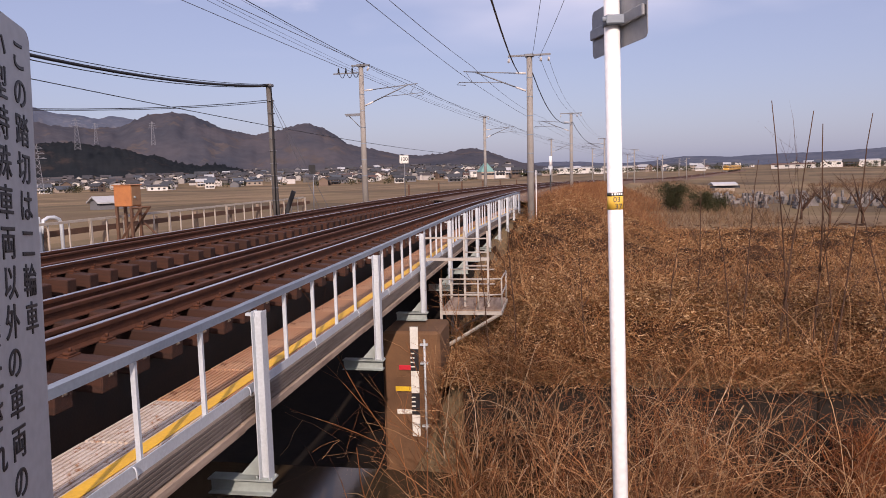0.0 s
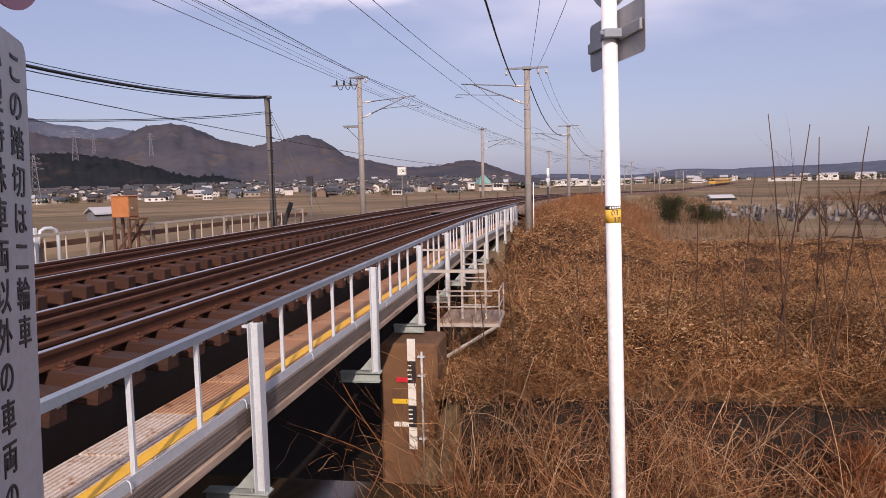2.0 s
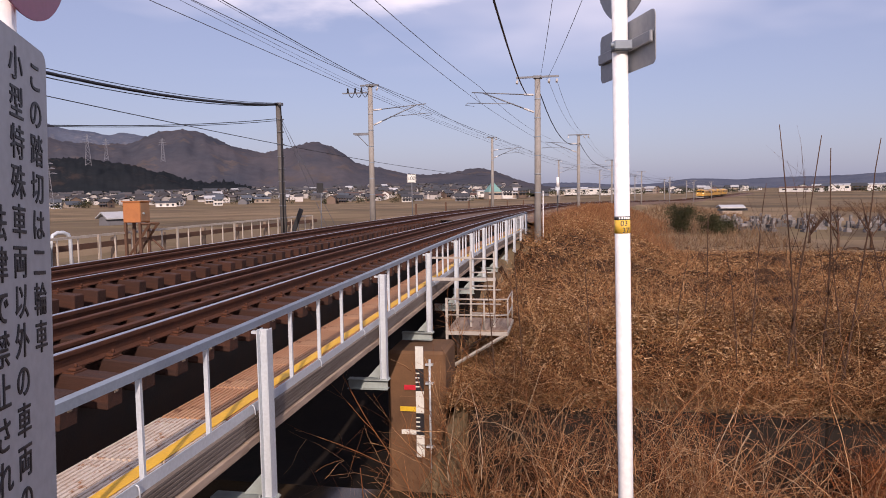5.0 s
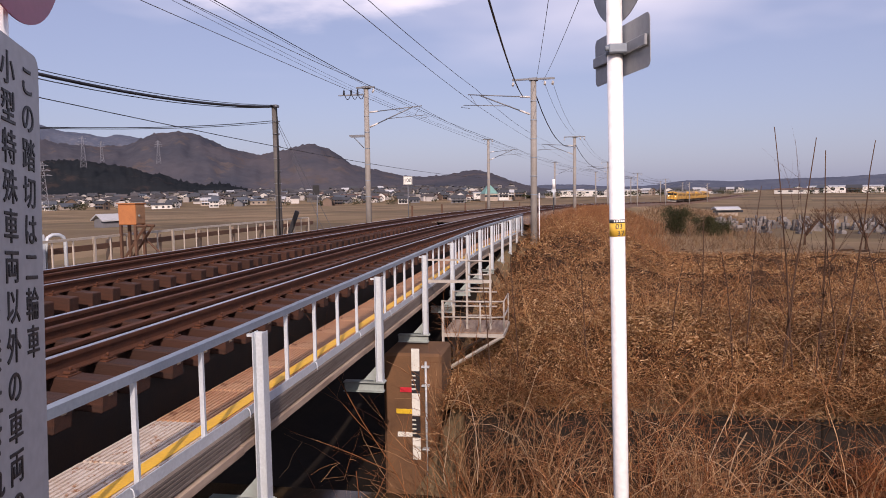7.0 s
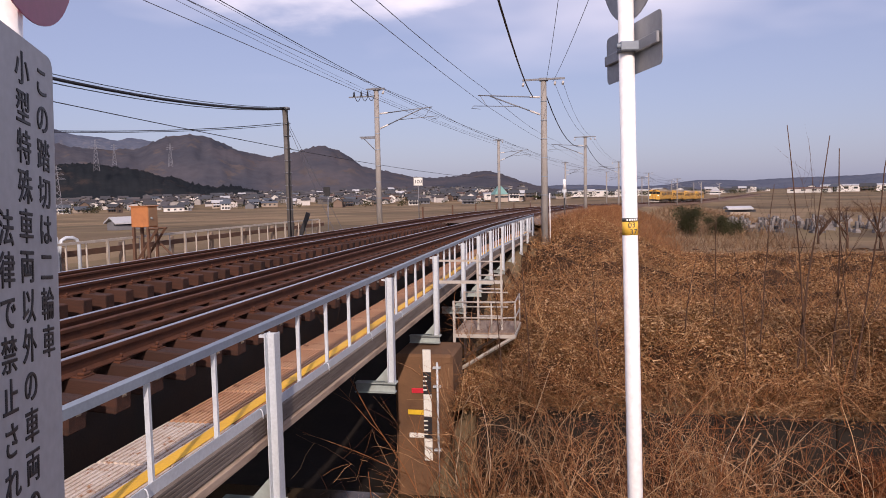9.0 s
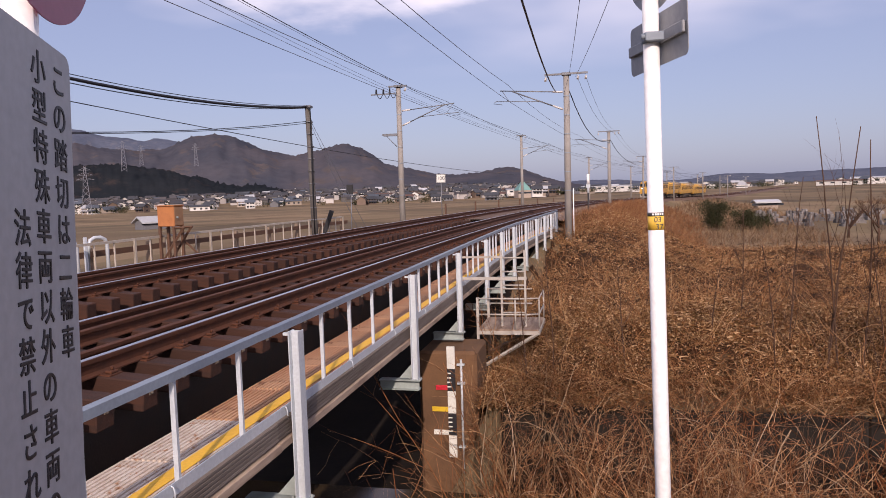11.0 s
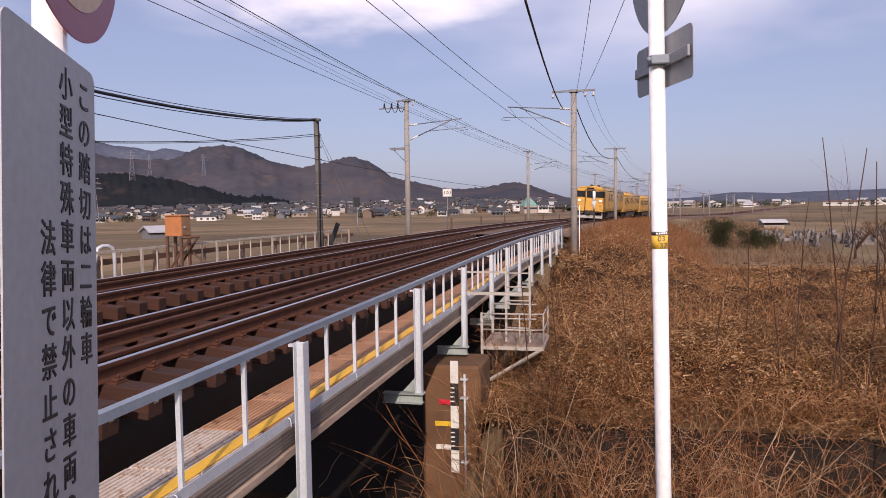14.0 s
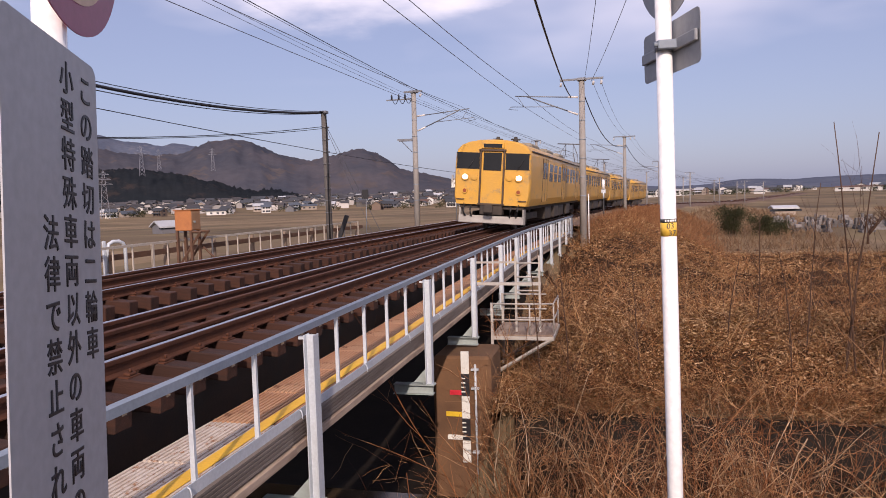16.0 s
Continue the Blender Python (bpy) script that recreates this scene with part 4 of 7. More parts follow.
M["board_white"] = mat("weathered_white_board", (0.42, 0.43, 0.455), 0.5, 0, (0.37, 0.38, 0.405), 3, 0.5, 0.02)
M["sign_red"] = mat("faded_red_sign", (0.33, 0.07, 0.14), 0.45, 0, (0.28, 0.06, 0.13), 4, 0.5, 0.02)
M["sign_cream"] = mat("faded_cream_sign", (0.62, 0.42, 0.28), 0.45, 0, (0.56, 0.38, 0.26), 4, 0.5, 0.02)
build_notice()


# ---- the yellow electric train ----
M["train_roof"] = mat("grey_train_roof", (0.30, 0.25, 0.18), 0.7, 0, (0.20, 0.17, 0.13), 1.0, 0.8, 0.1)
M["glass"] = mat("dark_train_glass", (0.014, 0.016, 0.018), 0.15, 0, (0.02, 0.022, 0.025), 2, 0.5, 0.0, spec=0.35)
M["under"] = mat("grimy_underframe", (0.045, 0.038, 0.034), 0.85, 0.1, (0.08, 0.06, 0.045), 2, 0.7, 0.2)
M["skirt"] = mat("dirty_white_skirt", (0.42, 0.40, 0.37), 0.6, 0, (0.30, 0.27, 0.24), 3, 0.7, 0.1)
M["lamp"] = glow("lit_headlamp", (1.0, 0.93, 0.75), 4.0)
M["tail"] = mat("dark_red_lens", (0.30, 0.08, 0.03), 0.2)
M["line_brown"] = mat("brown_door_edge", (0.085, 0.055, 0.035), 0.6)
CAR_L, CAR_W = 20.0, 2.86


def body_profile():
    pts = [(1.36, 0.98), (1.43, 1.25), (1.43, 2.55), (1.41, 2.95), (1.345, 3.17), (1.19, 3.35), (0.92, 3.47), (0.5, 3.555), (0.0, 3.58)]
    return pts + [(-x, z) for x, z in pts[-2::-1]]


def build_car(cab, pantograph, cab_side):
    """One car: origin on the rail head at its middle; a cab faces -y."""
    t = thing("train_car", "mustard-yellow electric train car" + (" with a driving cab and lit headlamps" if cab else " with a grey roof"), "train", group="yellow train")
    prof = body_profile()
    ys = [-CAR_L / 2 + 0.18] + ([-CAR_L / 2 + 0.25, -CAR_L / 2 + 0.4] if cab else []) + [CAR_L / 2 - 0.18]
    bm = bmesh.new()
    rings = []
    for k, y in enumerate(ys):
        f = 1.0
        if cab and k == 0:
            f = 0.955
        elif cab and k == 1:
            f = 0.985
        zc = 2.1
        rings.append([bm.verts.new((x * f, y, zc + (z - zc) * (f if z > zc else 1))) for x, z in prof])
    n = len(prof)
    for a, b in zip(rings, rings[1:]):
        for i in range(n):
            q = bm.faces.new((a[i], b[i], b[(i + 1) % n], a[(i + 1) % n]))
            mid = (a[i].co.z + a[(i + 1) % n].co.z) / 2
            q.smooth = mid > 2.9
            q.material_index = 1 if mid > 3.26 and a[i].co.y > -CAR_L / 2 + 0.3 else 0
    bm.faces.new(rings[0][::-1]); bm.faces.new(rings[-1])
    bmesh.ops.recalc_face_normals(bm, faces=bm.faces[:])
    body = part("body", bm, [M["train"], M["train_roof"]], t)
    # doors and windows on both sides
    doors = (-6.3, 0.0, 6.3)
    for side in (-1, 1):
        for dy in doors:
            bm = bmesh.new(); box(bm, side * 1.425, side * 1.438, dy - 0.65, dy + 0.65, 1.12, 2.98, bevel=0.0)
            d = part("door", bm, M["train"], t)
            bm = bmesh.new()
            for e in (-0.66, 0.0, 0.66):
                box(bm, side * 1.43, side * 1.4435, dy + e - 0.02, dy + e + 0.02, 1.12, 2.98)
            part("door_edge", bm, M["line_brown"], d, "dark door edge")
            for e in (-0.33, 0.33):
                bm = bmesh.new(); box(bm, side * 1.432, side * 1.4425, dy + e - 0.22, dy + e + 0.22, 2.05, 2.78)
                part("door_window", bm, M["glass"], d, "dark door window")
        spots = [-4.6, -3.15, -1.7, 1.7, 3.15, 4.6, 8.1] + ([] if cab else [-8.1])
        for wy in spots:
            bm = bmesh.new(); box(bm, side * 1.418, side * 1.436, wy - 0.55, wy + 0.55, 1.95, 2.78)
            wdw = part("window", bm, M["glass"], t, "dark window")
            bm = bmesh.new()
            box(bm, side * 1.42, side * 1.4385, wy - 0.60, wy - 0.55, 1.91, 2.82); box(bm, side * 1.42, side * 1.4385, wy + 0.55, wy + 0.60, 1.91, 2.82)
            box(bm, side * 1.42, side * 1.4385, wy - 0.55, wy + 0.55, 2.36, 2.40); box(bm, side * 1.42, side * 1.4385, wy - 0.55, wy + 0.55, 1.91, 1.95)
            part("window_frame", bm, M["train"], wdw, "yellow window frame")
        bm = bmesh.new(); box(bm, side * 1.36, side * 1.41, -CAR_L / 2 + 0.5, CAR_L / 2 - 0.3, 3.10, 3.15)
        part("gutter", bm, M["line_brown"], t)
    # roof units, underframe and bogies
    for y in ((-4.5, 0, 4.5) if not pantograph else (-1.5, 2.6, 6.0)):
        bm = bmesh.new(); box(bm, -0.7, 0.7, y - 1.1, y + 1.1, 3.45, 3.74, bevel=0.10)
        part("roof_unit", bm, M["train_roof"], t, "grey roof ventilation unit")
    bm = bmesh.new()
    box(bm, -1.2, 1.2, -CAR_L / 2 + 0.3, CAR_L / 2 - 0.3, 0.84, 0.99)
    part("underframe", bm, M["under"], t)
    for y, l, w in ((-3.6, 1.8, 1.25), (-1.2, 1.5, 1.3), (1.0, 1.9, 1.25), (3.6, 1.6, 1.3)):
        bm = bmesh.new(); box(bm, -w, w, y - l / 2, y + l / 2, 0.32, 0.85, bevel=0.03)
        part("equipment_box", bm, M["under"], t)
    for y in (-6.9, 6.9):
        bm = bmesh.new()
        for x in (-0.98, 0.98):
            box(bm, x - 0.07, x + 0.07, y - 1.45, y + 1.45, 0.42, 0.68, bevel=0.03)
        box(bm, -0.95, 0.95, y - 0.25, y + 0.25, 0.45, 0.80)
        bogie = part("bogie", bm, M["under"], t, "grimy bogie frame")
        for dy in (-1.05, 1.05):
            for x in (-0.56, 0.56):
                bm = bmesh.new(); tube(bm, (x - 0.06, y + dy, 0.43), (x + 0.06, y + dy, 0.43), 0.43, seg=24)
                part("wheel", bm, M["under"], bogie, "steel wheel")
    if pantograph:
        bm = bmesh.new()
        y = -6.6
        box(bm, -0.7, 0.7, y - 0.7, y + 0.7, 3.62, 3.70)
        for x in (-0.5, 0.5):
            for k in (-1, 1):
                tube(bm, (x, y + k * 0.6, 3.7), (x * 0.8, y + k * 1.05, 4.30), 0.025, seg=6)
                tube(bm, (x * 0.8, y + k * 1.05, 4.30), (x * 0.5, y, 4.93), 0.02, seg=6)
        tube(bm, (-0.8, y - 0.12, 4.95), (0.8, y - 0.12, 4.95), 0.03, seg=6); tube(bm, (-0.8, y + 0.12, 4.95), (0.8, y + 0.12, 4.95), 0.03, seg=6)
        part("pantograph", bm, M["mast_steel"], t, "raised grey pantograph")
    if cab:
        y = -CAR_L / 2 + 0.18
        # windscreens
        for x0, x1 in ((-1.345, -0.485), (0.485, 1.345)):
            bm = bmesh.new(); box(bm, x0, x1, y - 0.012, y + 0.05, 2.34, 3.0, bevel=0.004)
            wsc = part("windscreen", bm, M["glass"], t, "dark windscreen")
            bm = bmesh.new(); box(bm, x0 - 0.03, x1 + 0.03, y - 0.008, y + 0.02, 2.33, 2.36); box(bm, x0 - 0.03, x1 + 0.03, y - 0.008, y + 0.02, 2.98, 3.01)
            part("seal", bm, M["black"], wsc)
            bm = bmesh.new(); tube(bm, ((x0 + x1) / 2, y - 0.03, 2.30), ((x0 + x1) / 2 + 0.22, y - 0.03, 2.72), 0.012, seg=6)
            part("wiper", bm, M["black"], wsc, "black wiper")
        # gangway door with its pillars
        bm = bmesh.new(); box(bm, -0.38, 0.38, y - 0.02, y + 0.05, 1.02, 3.05, bevel=0.006)
        gd = part("gangway_door", bm, M["train"], t)
        bm = bmesh.new(); box(bm, -0.335, 0.335, y - 0.03, y, 2.28, 3.02, bevel=0.004)
        part("door_window", bm, M["glass"], gd, "dark door window")
        for x in (-0.435, 0.435):
            bm = bmesh.new(); box(bm, x - 0.028, x + 0.028, y - 0.09, y + 0.05, 1.0, 3.16, bevel=0.012)
            part("door_pillar", bm, M["line_brown"], gd, "brown-grey door pillar")
        bm = bmesh.new(); box(bm, -0.5, 0.5, y - 0.09, y + 0.05, 3.08, 3.16, bevel=0.01); box(bm, -0.5, 0.5, y - 0.06, y + 0.05, 0.98, 1.04)
        part("door_lintel", bm, M["line_brown"], gd)
        bm = bmesh.new(); box(bm, -0.42, 0.42, y - 0.06, y + 0.3, 3.18, 3.42, bevel=0.02)
        db = part("destination_box", bm, M["train"], t)
        bm = bmesh.new(); box(bm, -0.34, 0.34, y - 0.068, y - 0.055, 3.22, 3.38)
        part("destination_panel", bm, M["glass"], db, "unlit dark destination panel")
        for x in (-1.0, 1.0):
            bm = bmesh.new(); tube(bm, (x, y - 0.07, 2.0), (x, y + 0.02, 2.0), 0.145, seg=24)
            hl = part("headlamp_rim", bm, M["train"], t)
            bm = bmesh.new(); tube(bm, (x, y - 0.075, 2.0), (x, y - 0.068, 2.0), 0.105, seg=24)
            part("headlamp", bm, M["lamp"], hl, "lit round headlamp")
            bm = bmesh.new(); tube(bm, (x * 0.66, y - 0.05, 2.0), (x * 0.66, y + 0.02, 2.0), 0.13, seg=24); tube(bm, (x * 0.66, y - 0.055, 2.0), (x * 0.66, y - 0.05, 2.0), 0.09, seg=24)
            part("round_cover", bm, M["train"], t)
            bm = bmesh.new(); tube(bm, (x, y - 0.05, 1.48), (x, y + 0.02, 1.48), 0.105, seg=24)
            tl = part("tail_lamp_rim", bm, M["train"], t)
            bm = bmesh.new(); tube(bm, (x, y - 0.055, 1.48), (x, y - 0.048, 1.48), 0.07, seg=20)
            part("tail_lens", bm, M["tail"], tl, "dark red tail lens")
            bm = bmesh.new(); tube(bm, (x * 1.3 - 0.3 * (x > 0), y - 0.05, 1.16), (x * 1.3 + 0.3 * (x < 0), y - 0.05, 1.16), 0.016, seg=6)
            part("grab_rail", bm, M["line_brown"], t)
            bm = bmesh.new(); box(bm, x - 0.05 if x < 0 else x, x if x < 0 else x + 0.05, y - 0.01, y, 0.99, 1.02)
            part("step", bm, M["under"], t)
        bm = bmesh.new(); box(bm, -0.42, 0.42, y - 0.01, y + 0.4, 0.62, 0.98, bevel=0.02)
        tube(bm, (0, y - 0.35, 0.84), (0, y + 0.2, 0.84), 0.10, seg=10); box(bm, -0.16, 0.16, y - 0.45, y - 0.3, 0.70, 0.98, bevel=0.03)
        part("coupler", bm, M["under"], t, "dark knuckle coupler")
        bm = bmesh.new()
        for x in (-1.0, -0.75, 0.75, 1.0):
            pipe(bm, [(x, y - 0.02, 0.95), (x, y - 0.10, 0.8), (x * 0.98, y - 0.12, 0.65), (x * 0.95, y, 0.55)], 0.03)
        part("air_hoses", bm, M["black"], t, "black air hoses")
        bm = bmesh.new(); box(bm, -1.22, 1.22, y + 0.02, y + 0.10, 0.30, 0.58, bevel=0.02)
        for sgn in (-1, 1):
            box(bm, sgn * 1.19 - 0.03, sgn * 1.19 + 0.03, y + 0.105, y + 0.5, 0.30, 0.86, bevel=0.01)
        part("snow_plough", bm, M["skirt"], t, "dirty white skirt below the cab")
        bm = bmesh.new()
        for x in (-0.05, 0.62):
            tube(bm, (x, y + 1.0, 3.5), (x, y + 1.0, 3.75), 0.12, 0.06, 8); tube(bm, (x - 0.18, y + 1.0, 3.64), (x + 0.18, y + 1.0, 3.64), 0.03, seg=6)
        part("roof_horn", bm, M["under"], t, "roof horn and aerial")
        bm = bmesh.new(); box(bm, -1.56, -1.50, y + 0.1, y + 0.16, 1.75, 2.05, bevel=0.01); tube(bm, (-1.42, y + 0.13, 1.9), (-1.5, y + 0.13, 1.9), 0.015)
        part("mirror", bm, M["skirt"], t, "pale cab mirror")
    return t


# front of the train along the line, metres at seconds
TRAIN_S = ((0.0, 411.0), (2.0, 361.5), (4.0, 312.0), (5.3, 279.0), (6.5, 246.5), (8.0, 210.5), (9.0, 187.0), (10.5, 152.0), (12.5, 105.5), (13.5, 81.5), (14.5, 58.3), (15.3, 40.8), (16.0, 25.9))


def front_at(t):
    """Smooth way along the line between the known places."""
    ts = [a for a, _ in TRAIN_S]; ss = [b for _, b in TRAIN_S]
    m = []
    for i in range(len(ts)):
        a, b = max(0, i - 1), min(len(ts) - 1, i + 1)
        m.append((ss[b] - ss[a]) / (ts[b] - ts[a]))
    for i in range(len(ts) - 1):
        if t <= ts[i + 1]:
            h = ts[i + 1] - ts[i]
            f = (t - ts[i]) / h
            return ((2 * f ** 3 - 3 * f * f + 1) * ss[i] + (f ** 3 - 2 * f * f + f) * h * m[i] + (3 * f * f - 2 * f ** 3) * ss[i + 1] + (f ** 3 - f * f) * h * m[i + 1])
    return ss[-1]


cars = []
def lower_roof(car):
    """The body is low: squeeze all that lies above the waist, carry what stands on the roof down with it."""
    for ob in [car] + list(car.children_recursive):
        if ob.type == "MESH":
            for v in ob.data.vertices:
                z = v.co.z
                if z > 1.9:
                    v.co.z = 1.9 + (z - 1.9) * 0.88 if z < 3.8 else z - 0.228


first_car = build_car(True, False, -1)
second_car = build_car(False, True, 0)
last_car = build_car(False, False, 0)
for car in (first_car, second_car, last_car):
    lower_roof(car)
third_car = copy_thing(second_car, pose(0, 0, 0))
cars = [first_car, second_car, third_car, last_car]


def motions():
    times = [i * 0.5 for i in range(33)]
    for k, car in enumerate(cars):
        walk(car, [(t, tilted(front_at(t) + CAR_L / 2 - 0.18 + k * CAR_L)) for t in times])


# ---- small things along the line ----
def build_speed_sign():
    t = thing("speed_sign", "square white speed sign reading 100 on a thin post", "sign", on_track(44.6, -6.42, -0.15))
    bm = bmesh.new(); tube(bm, (0, 0, -0.4), (0, 0, 2.2), 0.03, seg=8)
    part("post", bm, M["mast_steel"], t)
    bm = bmesh.new(); rounded_rect(bm, 0.60, 0.54, 0.03, 0.02)
    b = part("board", bm, M["skirt2"], t, "white board with a dark border"); b.matrix_basis = pose(0, -0.05, 2.36)
    bm = bmesh.new()
    for x0, x1, z0, z1 in ((-0.285, 0.285, 0.235, 0.255), (-0.285, 0.285, -0.255, -0.235), (-0.285, -0.265, -0.235, 0.235), (0.265, 0.285, -0.235, 0.235)):
        box(bm, x0, x1, -0.014, -0.0105, z0, z1)
    part("border", bm, M["ink"], b)
    cu = bpy.data.curves.new("numeral", "FONT"); cu.body, cu.size, cu.align_x, cu.align_y, cu.extrude = "100", 0.34, "CENTER", "CENTER", 0.001
    cu.materials.append(M["ink"])
    ob = new("numeral", cu); ob.parent = b; ob.matrix_basis = pose(0, -0.0125, 0.0, 90)


M["skirt2"] = mat("white_enamel", (0.74, 0.74, 0.70), 0.4, 0, (0.66, 0.65, 0.6), 4, 0.5, 0.02)
build_speed_sign()


def build_signal_back():
    t = thing("line_signal", "small black signal head on a thin post", "signal", on_track(32.0, -7.4, -0.4))
    bm = bmesh.new(); tube(bm, (0, 0, -0.4), (0.06, 0, 1.95), 0.025, seg=8)
    part("post", bm, M["mast_steel"], t)
    bm = bmesh.new(); box(bm, -0.16, 0.16, -0.03, 0.03, 1.75, 2.2, bevel=0.01); tube(bm, (0, 0.02, 2.05), (0, 0.12, 2.05), 0.07, seg=12)
    part("head", bm, M["black"], t, "black signal backboard")
    p = thing("marker_post", "leaning black marker post by the railing", "post", on_track(29.2, -7.6, -0.5))
    bm = bmesh.new(); box(bm, -0.10, 0.10, -0.04, 0.04, 0.1, 1.25, bevel=0.02, m=pose(0, 0, 0, 0, 22, 0))
    part("stake", bm, M["black"], p)


build_signal_back()


def build_relay_box():
    t = thing("relay_cabinet", "rusty orange equipment cabinet on a braced steel stand", "cabinet", on_track(17.9, -7.17, -0.36) @ pose(0, 0, 0, 0, 0, -2))
    w, d, h0, h1 = 0.27, 0.22, 0.95, 1.52
    bm = bmesh.new(); box(bm, -w, w, -d, d, h0, h1, bevel=0.015); box(bm, -w - 0.03, w + 0.03, -d - 0.03, d + 0.03, h1, h1 + 0.025, bevel=0.008)
    b = part("case", bm, M["rust_orange"], t)
    bm = bmesh.new(); box(bm, w, w + 0.012, -d + 0.03, d - 0.03, h0 + 0.03, h1 - 0.03, bevel=0.004)
    dd = part("door", bm, M["rust_dark"], t, "tan cabinet door")
    bm = bmesh.new(); tube(bm, (w + 0.012, -0.1, 1.2), (w + 0.05, -0.1, 1.2), 0.03, seg=10)
    part("handle", bm, M["galv_dark"], dd, "grey handle")
    for x in (-w + 0.04, w - 0.04):
        for y in (-d + 0.04, d - 0.04):
            bm = bmesh.new(); box(bm, x - 0.035, x + 0.035, y - 0.035, y + 0.035, -0.5, h0 - 0.005)
            part("leg", bm, M["rust_brown"], t)
    for y in (-d + 0.04, d - 0.04):
        bm = bmesh.new(); tube(bm, (w + 0.25, y, h0 - 0.05), (-w + 0.1, y, 0.0), 0.04, seg=4); tube(bm, (w, y, h0 - 0.04), (w + 0.3, y, h0 - 0.04), 0.035, seg=4)
        part("brace", bm, M["rust_brown"], t, "rusty diagonal brace")
    bm = bmesh.new(); pipe(bm, [(0.2, 0.2, h0), (0.25, 0.25, 0.5), (0.6, 0.4, 0.1), (1.0, 0.4, -0.2)], 0.03)
    part("conduit", bm, M["rust_brown"], t)


M["rust_orange"] = mat("rusty_orange_paint", (0.44, 0.17, 0.055), 0.75, 0, (0.33, 0.12, 0.045), 3, 0.8, 0.2, third=(0.22, 0.085, 0.04), third_at=0.62)
M["rust_dark"] = mat("tan_rusty_door", (0.30, 0.17, 0.09), 0.75, 0, (0.22, 0.12, 0.065), 3, 0.8, 0.2)
M["rust_brown"] = mat("dark_rusty_steel", (0.12, 0.06, 0.035), 0.85, 0, (0.08, 0.045, 0.03), 4, 0.7, 0.2)
build_relay_box()


def build_gauge():
    """Water gauge on the pier: black and white half-metre fields, ticks, coloured level marks."""
    x, y = -2.73, 12.72
    t = thing("water_gauge", "black and white water level gauge board on the pier", "gauge", pose(x, y, 0))
    z0, n, fh = -3.62, 4, 0.42
    for i in range(5):
        bm = bmesh.new(); box(bm, -0.075, 0.075, -0.03, -0.002, z0 + i * fh, z0 + (i + 1) * fh - 0.002, bevel=0.002)
        fd = part("field", bm, M["skirt2"] if i % 2 == 0 else M["ink"], t, "white gauge field" if i % 2 == 0 else "black gauge field with white ticks")
        bm = bmesh.new()
        for k in range(1, 5):
            box(bm, -0.075, 0.0 if i % 2 else -0.02, -0.034, -0.0305, z0 + i * fh + k * fh / 5 - 0.012, z0 + i * fh + k * fh / 5 + 0.012)
        if i % 2:
            part("ticks", bm, M["skirt2"], fd, "white ticks")
        else:
            bm.free()
    for z, m_, w in ((-2.30, "mark_red", 0.22), (-2.71, "mark_yellow", 0.30), (-3.15, "skirt2", 0.28)):
        bm = bmesh.new(); box(bm, -0.08 - w, -0.08, -0.02, -0.004, z - 0.045, z + 0.045, bevel=0.003)
        part("level_mark", bm, M[m_], t, {"mark_red": "red level mark", "mark_yellow": "yellow level mark", "skirt2": "white level mark"}[m_])
    bm = bmesh.new(); tube(bm, (0.20, -0.06, -3.9), (0.20, -0.06, -1.75), 0.022, seg=8)
    for z in (-3.4, -2.2, -1.85):
        box(bm, 0.12, 0.26, -0.085, 0.0, z - 0.015, z + 0.015)
    part("pipe", bm, M["steel_white"], t, "thin white pipe with clips")


M["mark_red"] = mat("red_mark", (0.70, 0.03, 0.05), 0.5)
M["mark_yellow"] = mat("yellow_mark", (0.80, 0.52, 0.03), 0.5)
build_gauge()


